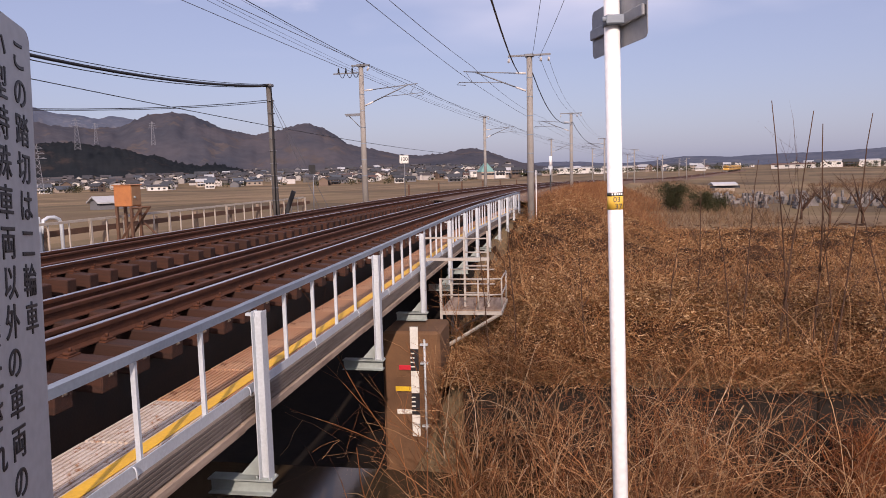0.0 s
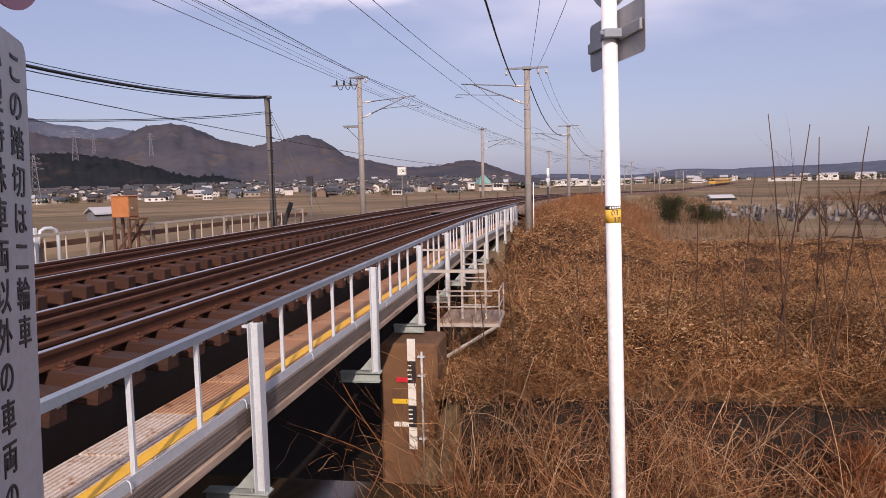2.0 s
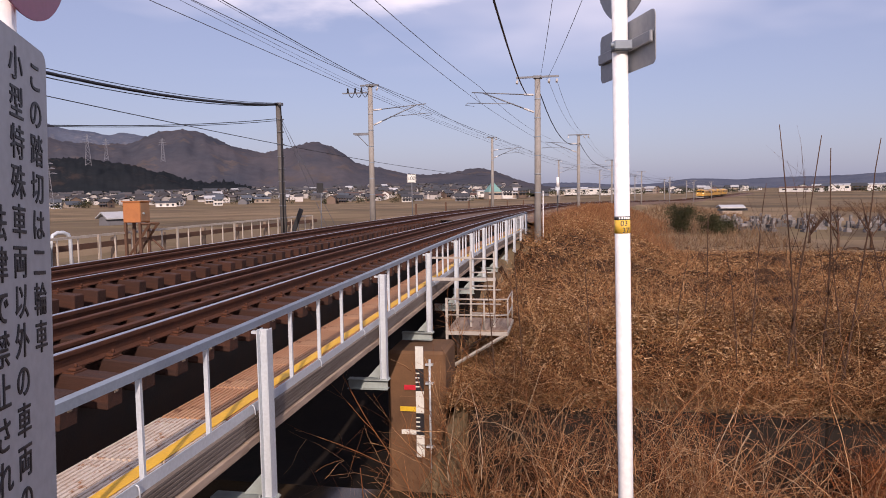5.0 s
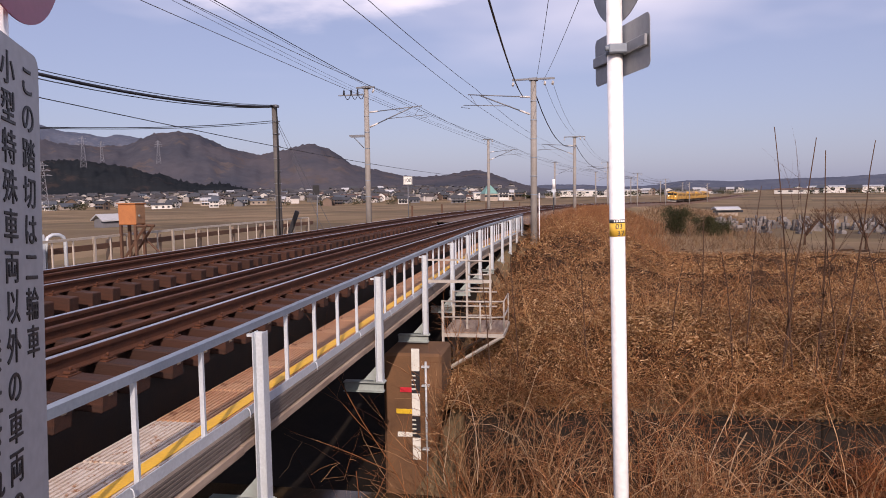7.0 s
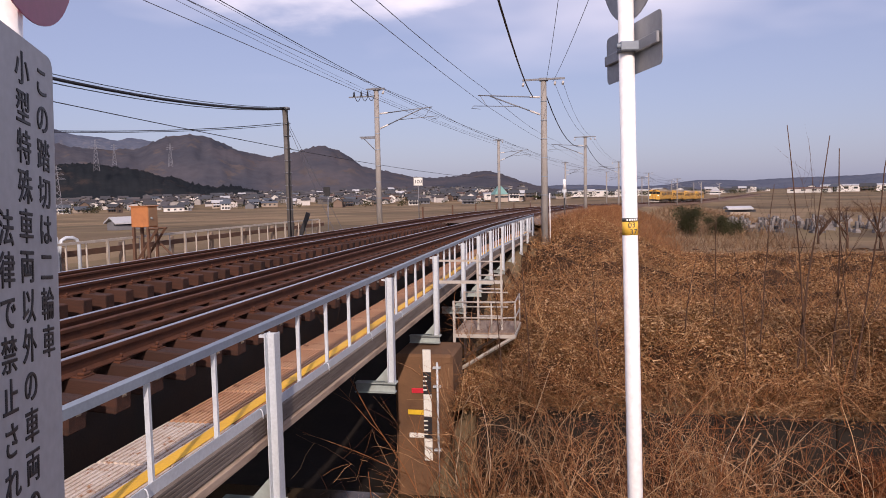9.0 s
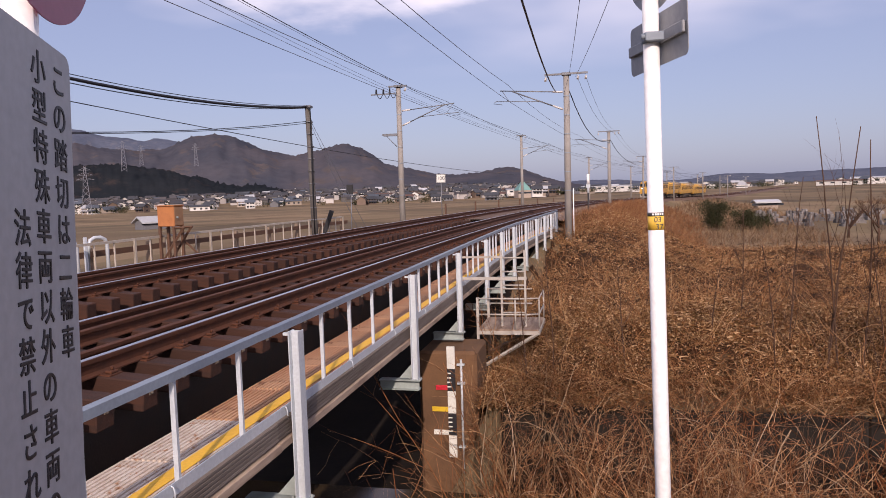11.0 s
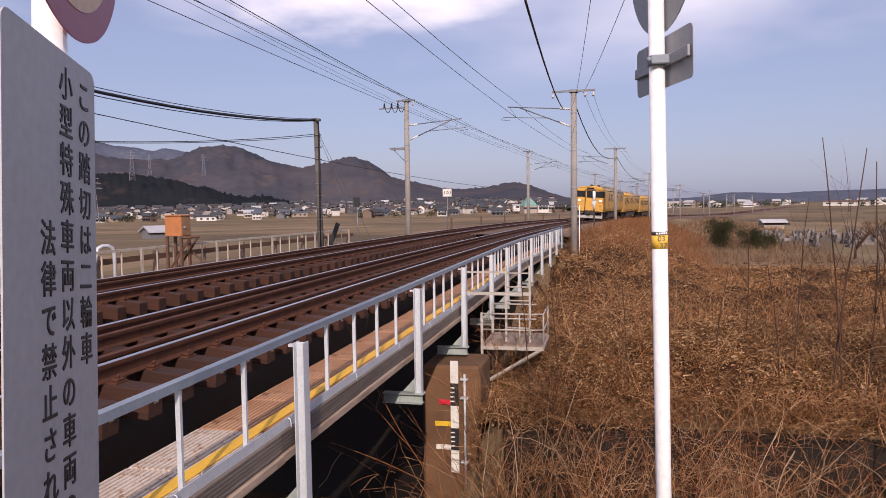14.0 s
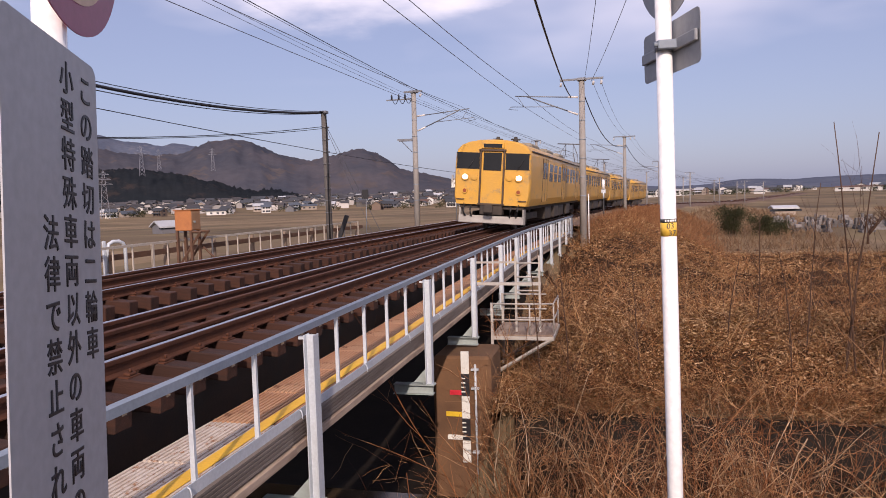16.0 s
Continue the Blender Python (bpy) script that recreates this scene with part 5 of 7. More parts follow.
def build_platform():
    """Small steel landing with a ladder down from the walkway."""
    t = thing("access_landing", "white steel access landing with guard rails and ladder", "landing", kind="")
    x0, x1, y0, y1, z = -2.42, -1.22, 14.0, 15.4, -1.45
    bm = bmesh.new(); box(bm, x0, x1, y0, y1, z - 0.03, z, bevel=0.004)
    part("floor_plate", bm, M["plank"], t, "weathered floor plate")
    bm = bmesh.new()
    for y in (y0, y1):
        box(bm, x0 - 0.03, x1 + 0.03, y - 0.03, y + 0.03, z - 0.10, z - 0.03)
    for x in (x0, x1):
        box(bm, x - 0.03, x + 0.03, y0, y1, z - 0.10, z - 0.031)
    part("frame", bm, M["steel_dull"], t)
    for y in (y0, y1):
        bm = bmesh.new(); tube(bm, (x1, y, z - 0.07), (x0 - 0.02, y, z - 0.82), 0.035, seg=4)
        part("brace", bm, M["steel_dull"], t)
        bm = bmesh.new(); box(bm, x0 - 0.03, x0 + 0.02, y - 0.02, y + 0.02, z - 0.9, z + 0.64)
        part("upright", bm, M["steel_dull"], t)
        for zz in (0.30, 0.62):
            bm = bmesh.new(); tube(bm, (x0, y, z + zz), (x1 - 0.25, y, z + zz), 0.016, seg=8)
            part("guard_rail", bm, M["steel_dull"], t)
    for zz in (0.30, 0.62):
        bm = bmesh.new(); pipe(bm, [(x1 - 0.25, y0, z + zz), (x1, y0 + 0.25, z + zz - 0.03), (x1, y1, z + zz - 0.03)], 0.016)
        part("guard_rail", bm, M["steel_dull"], t)
    for x, y in ((x1, y0 + 0.25), (x1, y1), (x0 + 0.75, y0)):
        bm = bmesh.new(); tube(bm, (x, y, z), (x, y, z + 0.60), 0.016, seg=8)
        part("upright", bm, M["steel_dull"], t)
    # ladder
    lx, ly = (-1.98, -1.50), 14.35
    for x in lx:
        bm = bmesh.new(); box(bm, x - 0.02, x + 0.02, ly - 0.025, ly + 0.025, z, 0.10)
        part("ladder_stile", bm, M["steel_dull"], t)
    for i in range(5):
        bm = bmesh.new(); tube(bm, (lx[0], ly, z + 0.28 + i * 0.28), (lx[1], ly, z + 0.28 + i * 0.28), 0.016, seg=8)
        part("rung", bm, M["steel_dull"], t)
    bm = bmesh.new(); box(bm, -2.8, lx[1] + 0.03, ly - 0.03, ly + 0.03, -0.50, -0.44); box(bm, -2.8, lx[0] + 0.03, ly - 0.02, ly + 0.02, -0.05, -0.01)
    part("link_beam", bm, M["steel_dull"], t)


M["steel_dull"] = mat("dull_off_white_steel", (0.46, 0.43, 0.39), 0.6, 0.1, (0.33, 0.29, 0.25), 4, 0.7, 0.1, third=(0.22, 0.13, 0.08), third_at=0.66)
build_platform()


# ---- the town and the far fields ----
def town_mat(name, color, rough=0.8):
    return mat(name, color, rough, 0, tuple(c * 0.8 for c in color), 0.4, 0.6, 0.0, 3.0, random_shade=0.18)


WALLS = [town_mat("white_render", (0.62, 0.60, 0.57)), town_mat("cream_render", (0.34, 0.28, 0.23)), town_mat("grey_siding", (0.17, 0.17, 0.185)), town_mat("brown_siding", (0.15, 0.105, 0.08))]
ROOFS = [town_mat("dark_grey_tiles", (0.045, 0.048, 0.056), 0.75), town_mat("blue_grey_tiles", (0.075, 0.088, 0.11), 0.75), town_mat("brown_tiles", (0.11, 0.06, 0.045), 0.75), town_mat("pale_metal_roof", (0.44, 0.45, 0.47), 0.6)]
M["town_glass"] = mat("dark_house_window", (0.035, 0.04, 0.05), 0.2)


def gable(bm, w, d, z, rise, over, thick=0.25):
    """A pitched roof with eaves and thickness; the ridge along x."""
    a, b = w / 2 + over, d / 2 + over
    top = [(-a, 0, z + rise), (a, 0, z + rise)]
    v = {}
    for k, dz in (("u", 0.0), ("l", -thick)):
        v[k] = [bm.verts.new((-a, -b, z + dz - over * rise / (d / 2))), bm.verts.new((a, -b, z + dz - over * rise / (d / 2))),
                bm.verts.new((a, b, z + dz - over * rise / (d / 2))), bm.verts.new((-a, b, z + dz - over * rise / (d / 2))),
                bm.verts.new((-a, 0, z + rise + dz)), bm.verts.new((a, 0, z + rise + dz))]
    u, l = v["u"], v["l"]
    for q in ((u[0], u[1], u[5], u[4]), (u[2], u[3], u[4], u[5]), (l[1], l[0], l[4], l[5]), (l[3], l[2], l[5], l[4]),
              (u[1], u[0], l[0], l[1]), (u[3], u[2], l[2], l[3]), (u[0], u[4], l[4], l[0]), (u[4], u[3], l[3], l[4]), (u[5], u[1], l[1], l[5]), (u[2], u[5], l[5], l[2])):
        bm.faces.new(q)
    return bm


def build_house(kind, wall, roof):
    w, d, h, rise = ((8, 6.5, 4.9, 1.9), (10, 7, 2.9, 2.2), (7, 7, 5.2, 1.6), (11, 7, 4.7, 2.3), (14, 8, 3.4, 1.2))[kind]
    names = ("white-walled", "cream-walled", "grey-walled", "brown-walled")[wall], ("dark tiled", "blue-grey tiled", "brown tiled", "pale metal")[roof]
    t = thing("house", f"{names[0]} two-storey house under a {names[1]} roof" if h > 4.5 else f"low {names[0]} house under a {names[1]} roof", "house", group="houses of the town")
    bm = bmesh.new(); box(bm, -w / 2, w / 2, -d / 2, d / 2, -1.5, h)
    for sgn in (-1, 1):          # gable walls
        vs = [bm.verts.new((sgn * w / 2, -d / 2, h)), bm.verts.new((sgn * w / 2, d / 2, h)), bm.verts.new((sgn * w / 2, 0, h + rise - 0.2))]
        bm.faces.new(vs)
    part("wall", bm, WALLS[wall], t)
    bm = bmesh.new(); gable(bm, w, d, h + 0.15, rise, 0.6)
    part("roof", bm, ROOFS[roof], t)
    if kind in (0, 3):
        bm = bmesh.new(); gable(bm, w * 0.8, 2.2, 2.75, 0.7, 0.3, 0.15)
        r = part("porch_roof", bm, ROOFS[roof], t); r.matrix_basis = pose(0, -d / 2 - 0.7, 0)
    floors = (1.0, 3.7) if h > 4.5 else (1.0,)
    for z in floors:
        for x in (-w * 0.28, w * 0.05, w * 0.32):
            bm = bmesh.new(); box(bm, x - 0.8, x + 0.8, -d / 2 - 0.03, -d / 2 + 0.03, z, z + 1.3)
            part("window", bm, M["town_glass"], t)
        bm = bmesh.new(); box(bm, w / 2 - 0.03, w / 2 + 0.03, -0.9, 0.9, z, z + 1.2)
        part("window", bm, M["town_glass"], t)
    return t


def around(az, d, z=PLAIN):
    return Vector((math.sin(radians(az)) * d, math.cos(radians(az)) * d, z))


def build_town():
    rng = random.Random(8)
    protos, used = [], set()
    for i in range(16):
        protos.append(build_house(i % 5, (0, 0, 1, 2, 0, 3, 1, 0)[i % 8], (0, 0, 1, 2, 0, 1, 3, 0)[(i * 3) % 8]))
    spots = []
    for i in range(215):
        az = rng.uniform(-43, -3.5)
        d = rng.uniform(0, 1) ** 0.8 * 400 + 560
        spots.append((az, d))
    for i in range(140):
        az = rng.uniform(-2.5, 27)
        d = rng.uniform(680, 1100)
        spots.append((az, d))
    for i, (az, d) in enumerate(spots):
        p = around(az, d)
        s, off = along(p.x, p.y)
        if abs(off) < 25:
            continue
        rise = -4.0 + max(0.0, d - 600) * 0.034 if az < -5 else 0.0
        m = pose(p.x, p.y, PLAIN + rise - 0.2, 0, 0, -az + rng.choice((0, 0, 90, 20, -35)) + rng.uniform(-12, 12))
        if i < len(protos):
            protos[i].matrix_basis = m
        else:
            copy_thing(protos[rng.randrange(len(protos))], m)
    # foot of the hills, on which the upper houses stand
    bm = bmesh.new()
    rows = []
    for d in (560, 600, 680, 760, 850, 1000):
        rows.append([bm.verts.new(around(-62 + k * 2.0, d, PLAIN - 4.2 + max(0, d - 600) * 0.034)) for k in range(30)])
    for a, b in zip(rows, rows[1:]):
        for k in range(29):
            bm.faces.new((a[k], a[k + 1], b[k + 1], b[k]))
    tagged(part("foothill", bm, M["field"], None), "gently rising fields at the foot of the hills", "ground", kind="structure")


build_town()


def build_far_houses():
    """The dense rest of the town on the slope, joined."""
    rng = random.Random(77)
    bw, br = bmesh.new(), bmesh.new()
    for i in range(820):
        az, d = rng.uniform(-46, -4), 620 + 400 * rng.random() ** 0.7
        p = around(az, d, PLAIN - 4.2 + max(0, d - 600) * 0.034)
        w, dp, h = rng.uniform(6, 10), rng.uniform(5, 7), rng.choice((2.8, 4.6, 4.8))
        m = pose(p.x, p.y, p.z, 0, 0, -az + rng.choice((0, 90)) + rng.uniform(-20, 20))
        box(bw, -w / 2, w / 2, -dp / 2, dp / 2, -1, h, m=m)
        b2 = bmesh.new(); gable(b2, w, dp, h, 1.6, 0.5)
        b2.transform(m)
        me = bpy.data.meshes.new("tmp"); b2.to_mesh(me); b2.free(); br.from_mesh(me); bpy.data.meshes.remove(me)
    t = thing("far_houses", "dense far houses with dark roofs on the slope", "houses", kind="stuff")
    part("walls", bw, M["far_wall"], t)
    part("roofs", br, M["far_roof"], t)


M["far_wall"] = mat("far_house_walls", (0.36, 0.34, 0.33), 0.8, 0, (0.20, 0.18, 0.17), 0.02, 0.7, 0.0, 3, island=0.75)
M["far_roof"] = mat("far_house_roofs", (0.050, 0.052, 0.060), 0.8, 0, (0.075, 0.056, 0.050), 0.03, 0.6, 0.0, 3, island=0.4)
build_far_houses()


def build_hall(name, label, az, d, w, dep, h, rise, wall, roof, turn=0):
    p = around(az, d)
    t = thing(name, label, "building", pose(p.x, p.y, PLAIN, 0, 0, -az + turn))
    bm = bmesh.new(); box(bm, -w / 2, w / 2, -dep / 2, dep / 2, -1, h)
    part("wall", bm, wall, t)
    bm = bmesh.new()
    if rise > 2.9:
        r = bmesh.ops.create_cone(bm, cap_ends=True, segments=4, radius1=w * 0.74, radius2=w * 0.16, depth=rise, matrix=pose(0, 0, h + rise / 2, 0, 0, 45))
        bmesh.ops.scale(bm, vec=(1, dep / w, 1), verts=bm.verts[:])
    else:
        gable(bm, w, dep, h, rise, 0.5)
    part("roof", bm, roof, t)
    for i in range(max(3, int(w / 7))):
        x = -w / 2 + w * (i + 0.5) / max(3, int(w / 7))
        bm = bmesh.new(); box(bm, x - 1.6, x + 1.6, -dep / 2 - 0.04, -dep / 2 + 0.02, h * 0.45, h * 0.75)
        part("window", bm, M["town_glass"], t)


build_hall("hall", "large white hall with a steep pale hipped roof", 10.3, 640, 8.5, 8, 2.6, 3.6, WALLS[0], ROOFS[3])
build_hall("factory", "long white factory building in the fields", 19.6, 720, 56, 18, 5.5, 1.0, WALLS[0], ROOFS[3], 8)
build_hall("factory", "long low white works building", 16.6, 660, 32, 14, 3.8, 0.8, WALLS[0], ROOFS[2], -6)
build_hall("factory", "long pale warehouse by the town", 2.0, 760, 90, 20, 5.0, 0.8, WALLS[0], ROOFS[3], 0)
build_hall("factory", "long pale warehouse by the town", -5.2, 640, 46, 16, 4.5, 0.8, WALLS[0], ROOFS[3], 5)
build_hall("hall", "hall with a teal pointed roof", -6.0, 480, 9, 9, 4.0, 5.5, WALLS[1], town_mat("teal_roof", (0.16, 0.32, 0.30)), 20)
build_hall("shed", "small white field shed", 11.9, 150, 3.6, 2.8, 1.5, 0.3, WALLS[1], ROOFS[3], 15)
build_hall("greenhouse", "low pale field building with a ribbed roof", -34.2, 150, 7.0, 4.0, 1.3, 0.9, WALLS[2], ROOFS[3], 25)


def build_pylon(az, d, h, z):
    p = around(az, d, z)
    t = thing("pylon", "pale steel lattice power pylon on the hillside", "pylon", pose(p.x, p.y, p.z, 0, 0, -az), group="pylons")
    bm = bmesh.new()
    r = 0.16
    w = h * 0.09
    for sx in (-1, 1):
        for sy in (-1, 1):
            tube(bm, (sx * w, sy * w, 0), (sx * w * 0.18, sy * w * 0.18, h), r, r * 0.7, 5)
    for k in range(8):
        a, b = k / 8, (k + 1) / 8
        wa, wb = w * (1 - 0.82 * a), w * (1 - 0.82 * b)
        for sy in (-1, 1):
            tube(bm, (-wa, sy * wa, h * a), (wb, sy * wb, h * b), r * 0.6, seg=4); tube(bm, (wa, sy * wa, h * a), (-wb, sy * wb, h * b), r * 0.6, seg=4)
    part("tower", bm, M["pylon"], t)
    for f, l in ((0.72, 0.17), (0.82, 0.14), (0.92, 0.11)):
        bm = bmesh.new(); tube(bm, (-h * l, 0, h * f), (h * l, 0, h * f), r * 0.9, seg=5); tube(bm, (-h * l, 0, h * f), (0, 0, h * f + h * 0.05), r * 0.6, seg=4); tube(bm, (h * l, 0, h * f), (0, 0, h * f + h * 0.05), r * 0.6, seg=4)
        part("crossarm", bm, M["pylon"], t)


M["pylon"] = mat("pale_pylon_steel", (0.25, 0.26, 0.30), 0.6, 0.2)
build_pylon(-36.2, 880, 34, 34)
build_pylon(-35.0, 1000, 26, 46)
build_pylon(-31.2, 870, 26, 38)
build_pylon(-38.8, 560, 34, -8)


def build_gravestones():
    rng = random.Random(21)
    kinds = []
    for w, d, h in ((0.36, 0.36, 0.6), (0.5, 0.4, 0.4), (0.32, 0.32, 0.85), (0.75, 0.5, 0.35)):
        t = thing("gravestone", "grey upright gravestone on a stepped plinth in a field cemetery", "gravestone", pose(0, 0, -60), group="gravestones")
        bm = bmesh.new(); box(bm, -w, w, -d, d, -0.4, 0.18, bevel=0.03); box(bm, -w * 0.75, w * 0.75, -d * 0.75, d * 0.75, 0.18, 0.34, bevel=0.02)
        part("plinth", bm, M["grave"], t)
        bm = bmesh.new(); box(bm, -w * 0.5, w * 0.5, -d * 0.5, d * 0.5, 0.34, 0.34 + h, bevel=0.04)
        part("stone", bm, M["grave"], t)
        kinds.append(t)
    n = 0
    for i in range(150):
        az = rng.uniform(11.2, 26.5)
        d = rng.uniform(92, 124)
        p = around(az, d)
        z = ground_height(p.x, p.y)
        m = pose(p.x, p.y, z + 0.1, 0, 0, rng.choice((0, 90)) + 12 + rng.uniform(-4, 4))
        if n < 4:
            kinds[n].matrix_basis = m
        else:
            copy_thing(kinds[rng.randrange(4)], m)
        n += 1


M["grave"] = mat("grey_granite", (0.17, 0.155, 0.15), 0.7, 0, (0.08, 0.075, 0.072), 1.5, 0.8, 0.1, random_shade=0.55)
build_gravestones()


# ---- small things along the line, continued ----
def build_line_posts():
    base = None
    for s in (44.0, 52.0, 60.0, 69.0, 78.0, 88.0, 98.0):
        if base is None:
            base = thing("line_post", "short dark post beside the second track", "post", on_track(s, -6.0, -0.4), group="short line posts")
            bm = bmesh.new(); box(bm, -0.05, 0.05, -0.05, 0.05, -0.2, 1.0, bevel=0.01)
            part("stake", bm, M["rust_brown"], base)
        else:
            copy_thing(base, on_track(s, -6.0, -0.4))


build_line_posts()


def build_white_signal():
    t = thing("track_signal", "slim white signal tube on a black and white post", "signal", on_track(49.5, 2.45, -0.6))
    bm = bmesh.new(); tube(bm, (0, 0, -0.5), (0, 0, 1.6), 0.055, seg=10)
    part("post", bm, M["black"], t)
    bm = bmesh.new(); tube(bm, (0, 0, 1.6), (0, 0, 2.1), 0.06, seg=10); box(bm, -0.14, 0.14, -0.05, 0.05, 1.95, 2.2, bevel=0.01)
    part("bracket", bm, M["steel_white"], t)
    bm = bmesh.new(); tube(bm, (0, 0, 2.2), (0, 0, 2.85), 0.10, 0.09, 12)
    part("head", bm, M["pole"], t, "white cylindrical head")
    p = thing("marker_post", "thin white marker post beside a mast", "post", on_track(32.6, 3.02, -0.9))
    bm = bmesh.new(); tube(bm, (0, 0, -0.6), (0, 0, 2.2), 0.02, seg=8)
    part("stake", bm, M["pole"], p)


build_white_signal()


def build_hoops():
    """White pipe hoops and the cable trough beyond the second track."""
    base = None
    for s, off, turn in ((15.2, -8.25, 70), (16.3, -8.25, 70), (13.4, -8.3, 60)):
        m = on_track(s, off, -0.42) @ pose(0, 0, 0, 0, 0, turn)
        if base is None:
            base = thing("pipe_hoop", "bent white pipe hoop with a flat board", "barrier", m, group="white pipe hoops")
            bm = bmesh.new()
            pipe(bm, [(-0.3, 0, -0.5), (-0.3, 0, 0.62), (-0.24, 0, 0.76), (-0.12, 0, 0.82), (0.05, 0, 0.82), (0.17, 0, 0.76), (0.22, 0, 0.62), (0.22, 0, -0.5)], 0.05, 8)
            part("hoop", bm, M["steel_white"], base)
            bm = bmesh.new(); box(bm, -0.42, -0.33, -0.03, 0.03, -0.5, 0.85, bevel=0.01)
            part("upright", bm, M["steel_white"], base)
        else:
            copy_thing(base, m)
    t = thing("cable_trough", "long low concrete cable trough beside the second track", "trough", kind="structure")
    bm = bmesh.new(); box(bm, -0.16, 0.16, -0.49, 0.49, -0.3, 0.0, bevel=0.01)
    seg = part("cover", bm, M["concrete"], t)
    n = 0
    for s in stations(9, 34, 1.0):
        ob = seg if n == 0 else new("cover", seg.data)
        ob.parent = t; ob.matrix_basis = on_track(s, -6.35, -0.40 + random.uniform(-0.01, 0.01))
        n += 1
    f = thing("low_fence", "low weathered fence of dark rails on short concrete posts", "fence")
    bm = bmesh.new(); box(bm, -0.07, 0.07, -0.07, 0.07, -0.6, 0.62, bevel=0.01)
    post = part("post", bm, M["concrete"], f)
    n = 0
    for s in stations(14.0, 34.0, 2.5):
        ob = post if n == 0 else new("post", post.data)
        ob.parent = f; ob.matrix_basis = on_track(s, -8.75, -0.5)
        n += 1
    bm = bmesh.new(); sweep(bm, [(-8.66, -0.14), (-8.66, 0.02), (-8.60, 0.02), (-8.60, -0.14)], [on_track(s) for s in stations(13.6, 34.4, 1.6)])
    part("rail", bm, M["rust_brown"], f, "dark weathered rail")
    # slab that carries the far railing and the cabinet
    bm = bmesh.new(); sweep(bm, [(-9.0, -0.75), (-9.0, -0.55), (-5.4, -0.55), (-5.4, -0.75)], [on_track(s) for s in stations(6, 36.8, 2)])
    tagged(part("side_slab", bm, M["concrete"], None), "weathered concrete slab beside the second track", "slab", kind="structure")


build_hoops()


# ---- withered vegetation ----
def plant_mat(name, colors, rough=0.9):
    """Each blade takes its own colour from the ramp."""
    m = bpy.data.materials.new(name); m.use_nodes = True
    n, l = m.node_tree.nodes, m.node_tree.links
    b = n["Principled BSDF"]; b.inputs["Roughness"].default_value = rough; b.inputs["Specular IOR Level"].default_value = 0.25
    g = n.new("ShaderNodeNewGeometry")
    r = n.new("ShaderNodeValToRGB"); r.color_ramp.interpolation = "LINEAR"
    els = r.color_ramp.elements
    els[0].position, els[0].color = 0.0, (*colors[0], 1)
    els[1].position, els[1].color = 1.0, (*colors[-1], 1)
    for i, c in enumerate(colors[1:-1], 1):
        e = els.new(i / (len(colors) - 1)); e.color = (*c, 1)
    l.new(g.outputs["Random Per Island"], r.inputs[0])
    tc = n.new("ShaderNodeTexCoord"); no = n.new("ShaderNodeTexNoise"); no.inputs["Scale"].default_value = 0.5; no.inputs["Detail"].default_value = 4
    l.new(tc.outputs["Object"], no.inputs["Vector"])
    mr = n.new("ShaderNodeMapRange"); mr.inputs["From Min"].default_value, mr.inputs["From Max"].default_value = 0.3, 0.7
    mr.inputs["To Min"].default_value, mr.inputs["To Max"].default_value = 0.6, 1.3
    l.new(no.outputs["Fac"], mr.inputs[0])
    h = n.new("ShaderNodeHueSaturation"); l.new(r.outputs[0], h.inputs["Color"]); l.new(mr.outputs[0], h.inputs["Value"])
    h.inputs["Hue"].default_value, h.inputs["Saturation"].default_value = 0.496, 1.04
    l.new(h.outputs[0], b.inputs["Base Color"])
    return m


M["reed"] = plant_mat("dry_reed_stems", [(0.070, 0.026, 0.011), (0.16, 0.064, 0.026), (0.28, 0.135, 0.058), (0.48, 0.31, 0.17), (0.12, 0.048, 0.019)])
M["vine"] = plant_mat("dry_vine_stems", [(0.055, 0.022, 0.009), (0.15, 0.066, 0.027), (0.27, 0.130, 0.052), (0.46, 0.29, 0.15), (0.12, 0.060, 0.022)])
M["leaf"] = plant_mat("dead_curled_leaves", [(0.060, 0.026, 0.010), (0.15, 0.070, 0.028), (0.24, 0.128, 0.052), (0.52, 0.36, 0.21), (0.17, 0.096, 0.034), (0.09, 0.046, 0.018)])
M["vine_pale"] = plant_mat("pale_dry_vines", [(0.17, 0.085, 0.036), (0.27, 0.145, 0.066), (0.42, 0.27, 0.15), (0.22, 0.115, 0.05)])
M["grass"] = plant_mat("rust_brown_grass", [(0.13, 0.055, 0.024), (0.20, 0.092, 0.042), (0.26, 0.13, 0.06), (0.30, 0.18, 0.09)])
M["bark"] = plant_mat("grey_brown_bark", [(0.06, 0.036, 0.024), (0.10, 0.06, 0.04), (0.12, 0.08, 0.055)])
M["pale_stem"] = plant_mat("pale_dead_cane", [(0.30, 0.20, 0.12), (0.40, 0.29, 0.18), (0.46, 0.36, 0.26)])
M["evergreen"] = plant_mat("dark_evergreen_leaves", [(0.016, 0.020, 0.009), (0.030, 0.036, 0.015), (0.048, 0.052, 0.022), (0.075, 0.058, 0.03)])
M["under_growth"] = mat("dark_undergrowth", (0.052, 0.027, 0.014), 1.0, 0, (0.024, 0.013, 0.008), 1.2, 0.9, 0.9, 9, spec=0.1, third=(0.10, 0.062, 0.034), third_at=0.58)


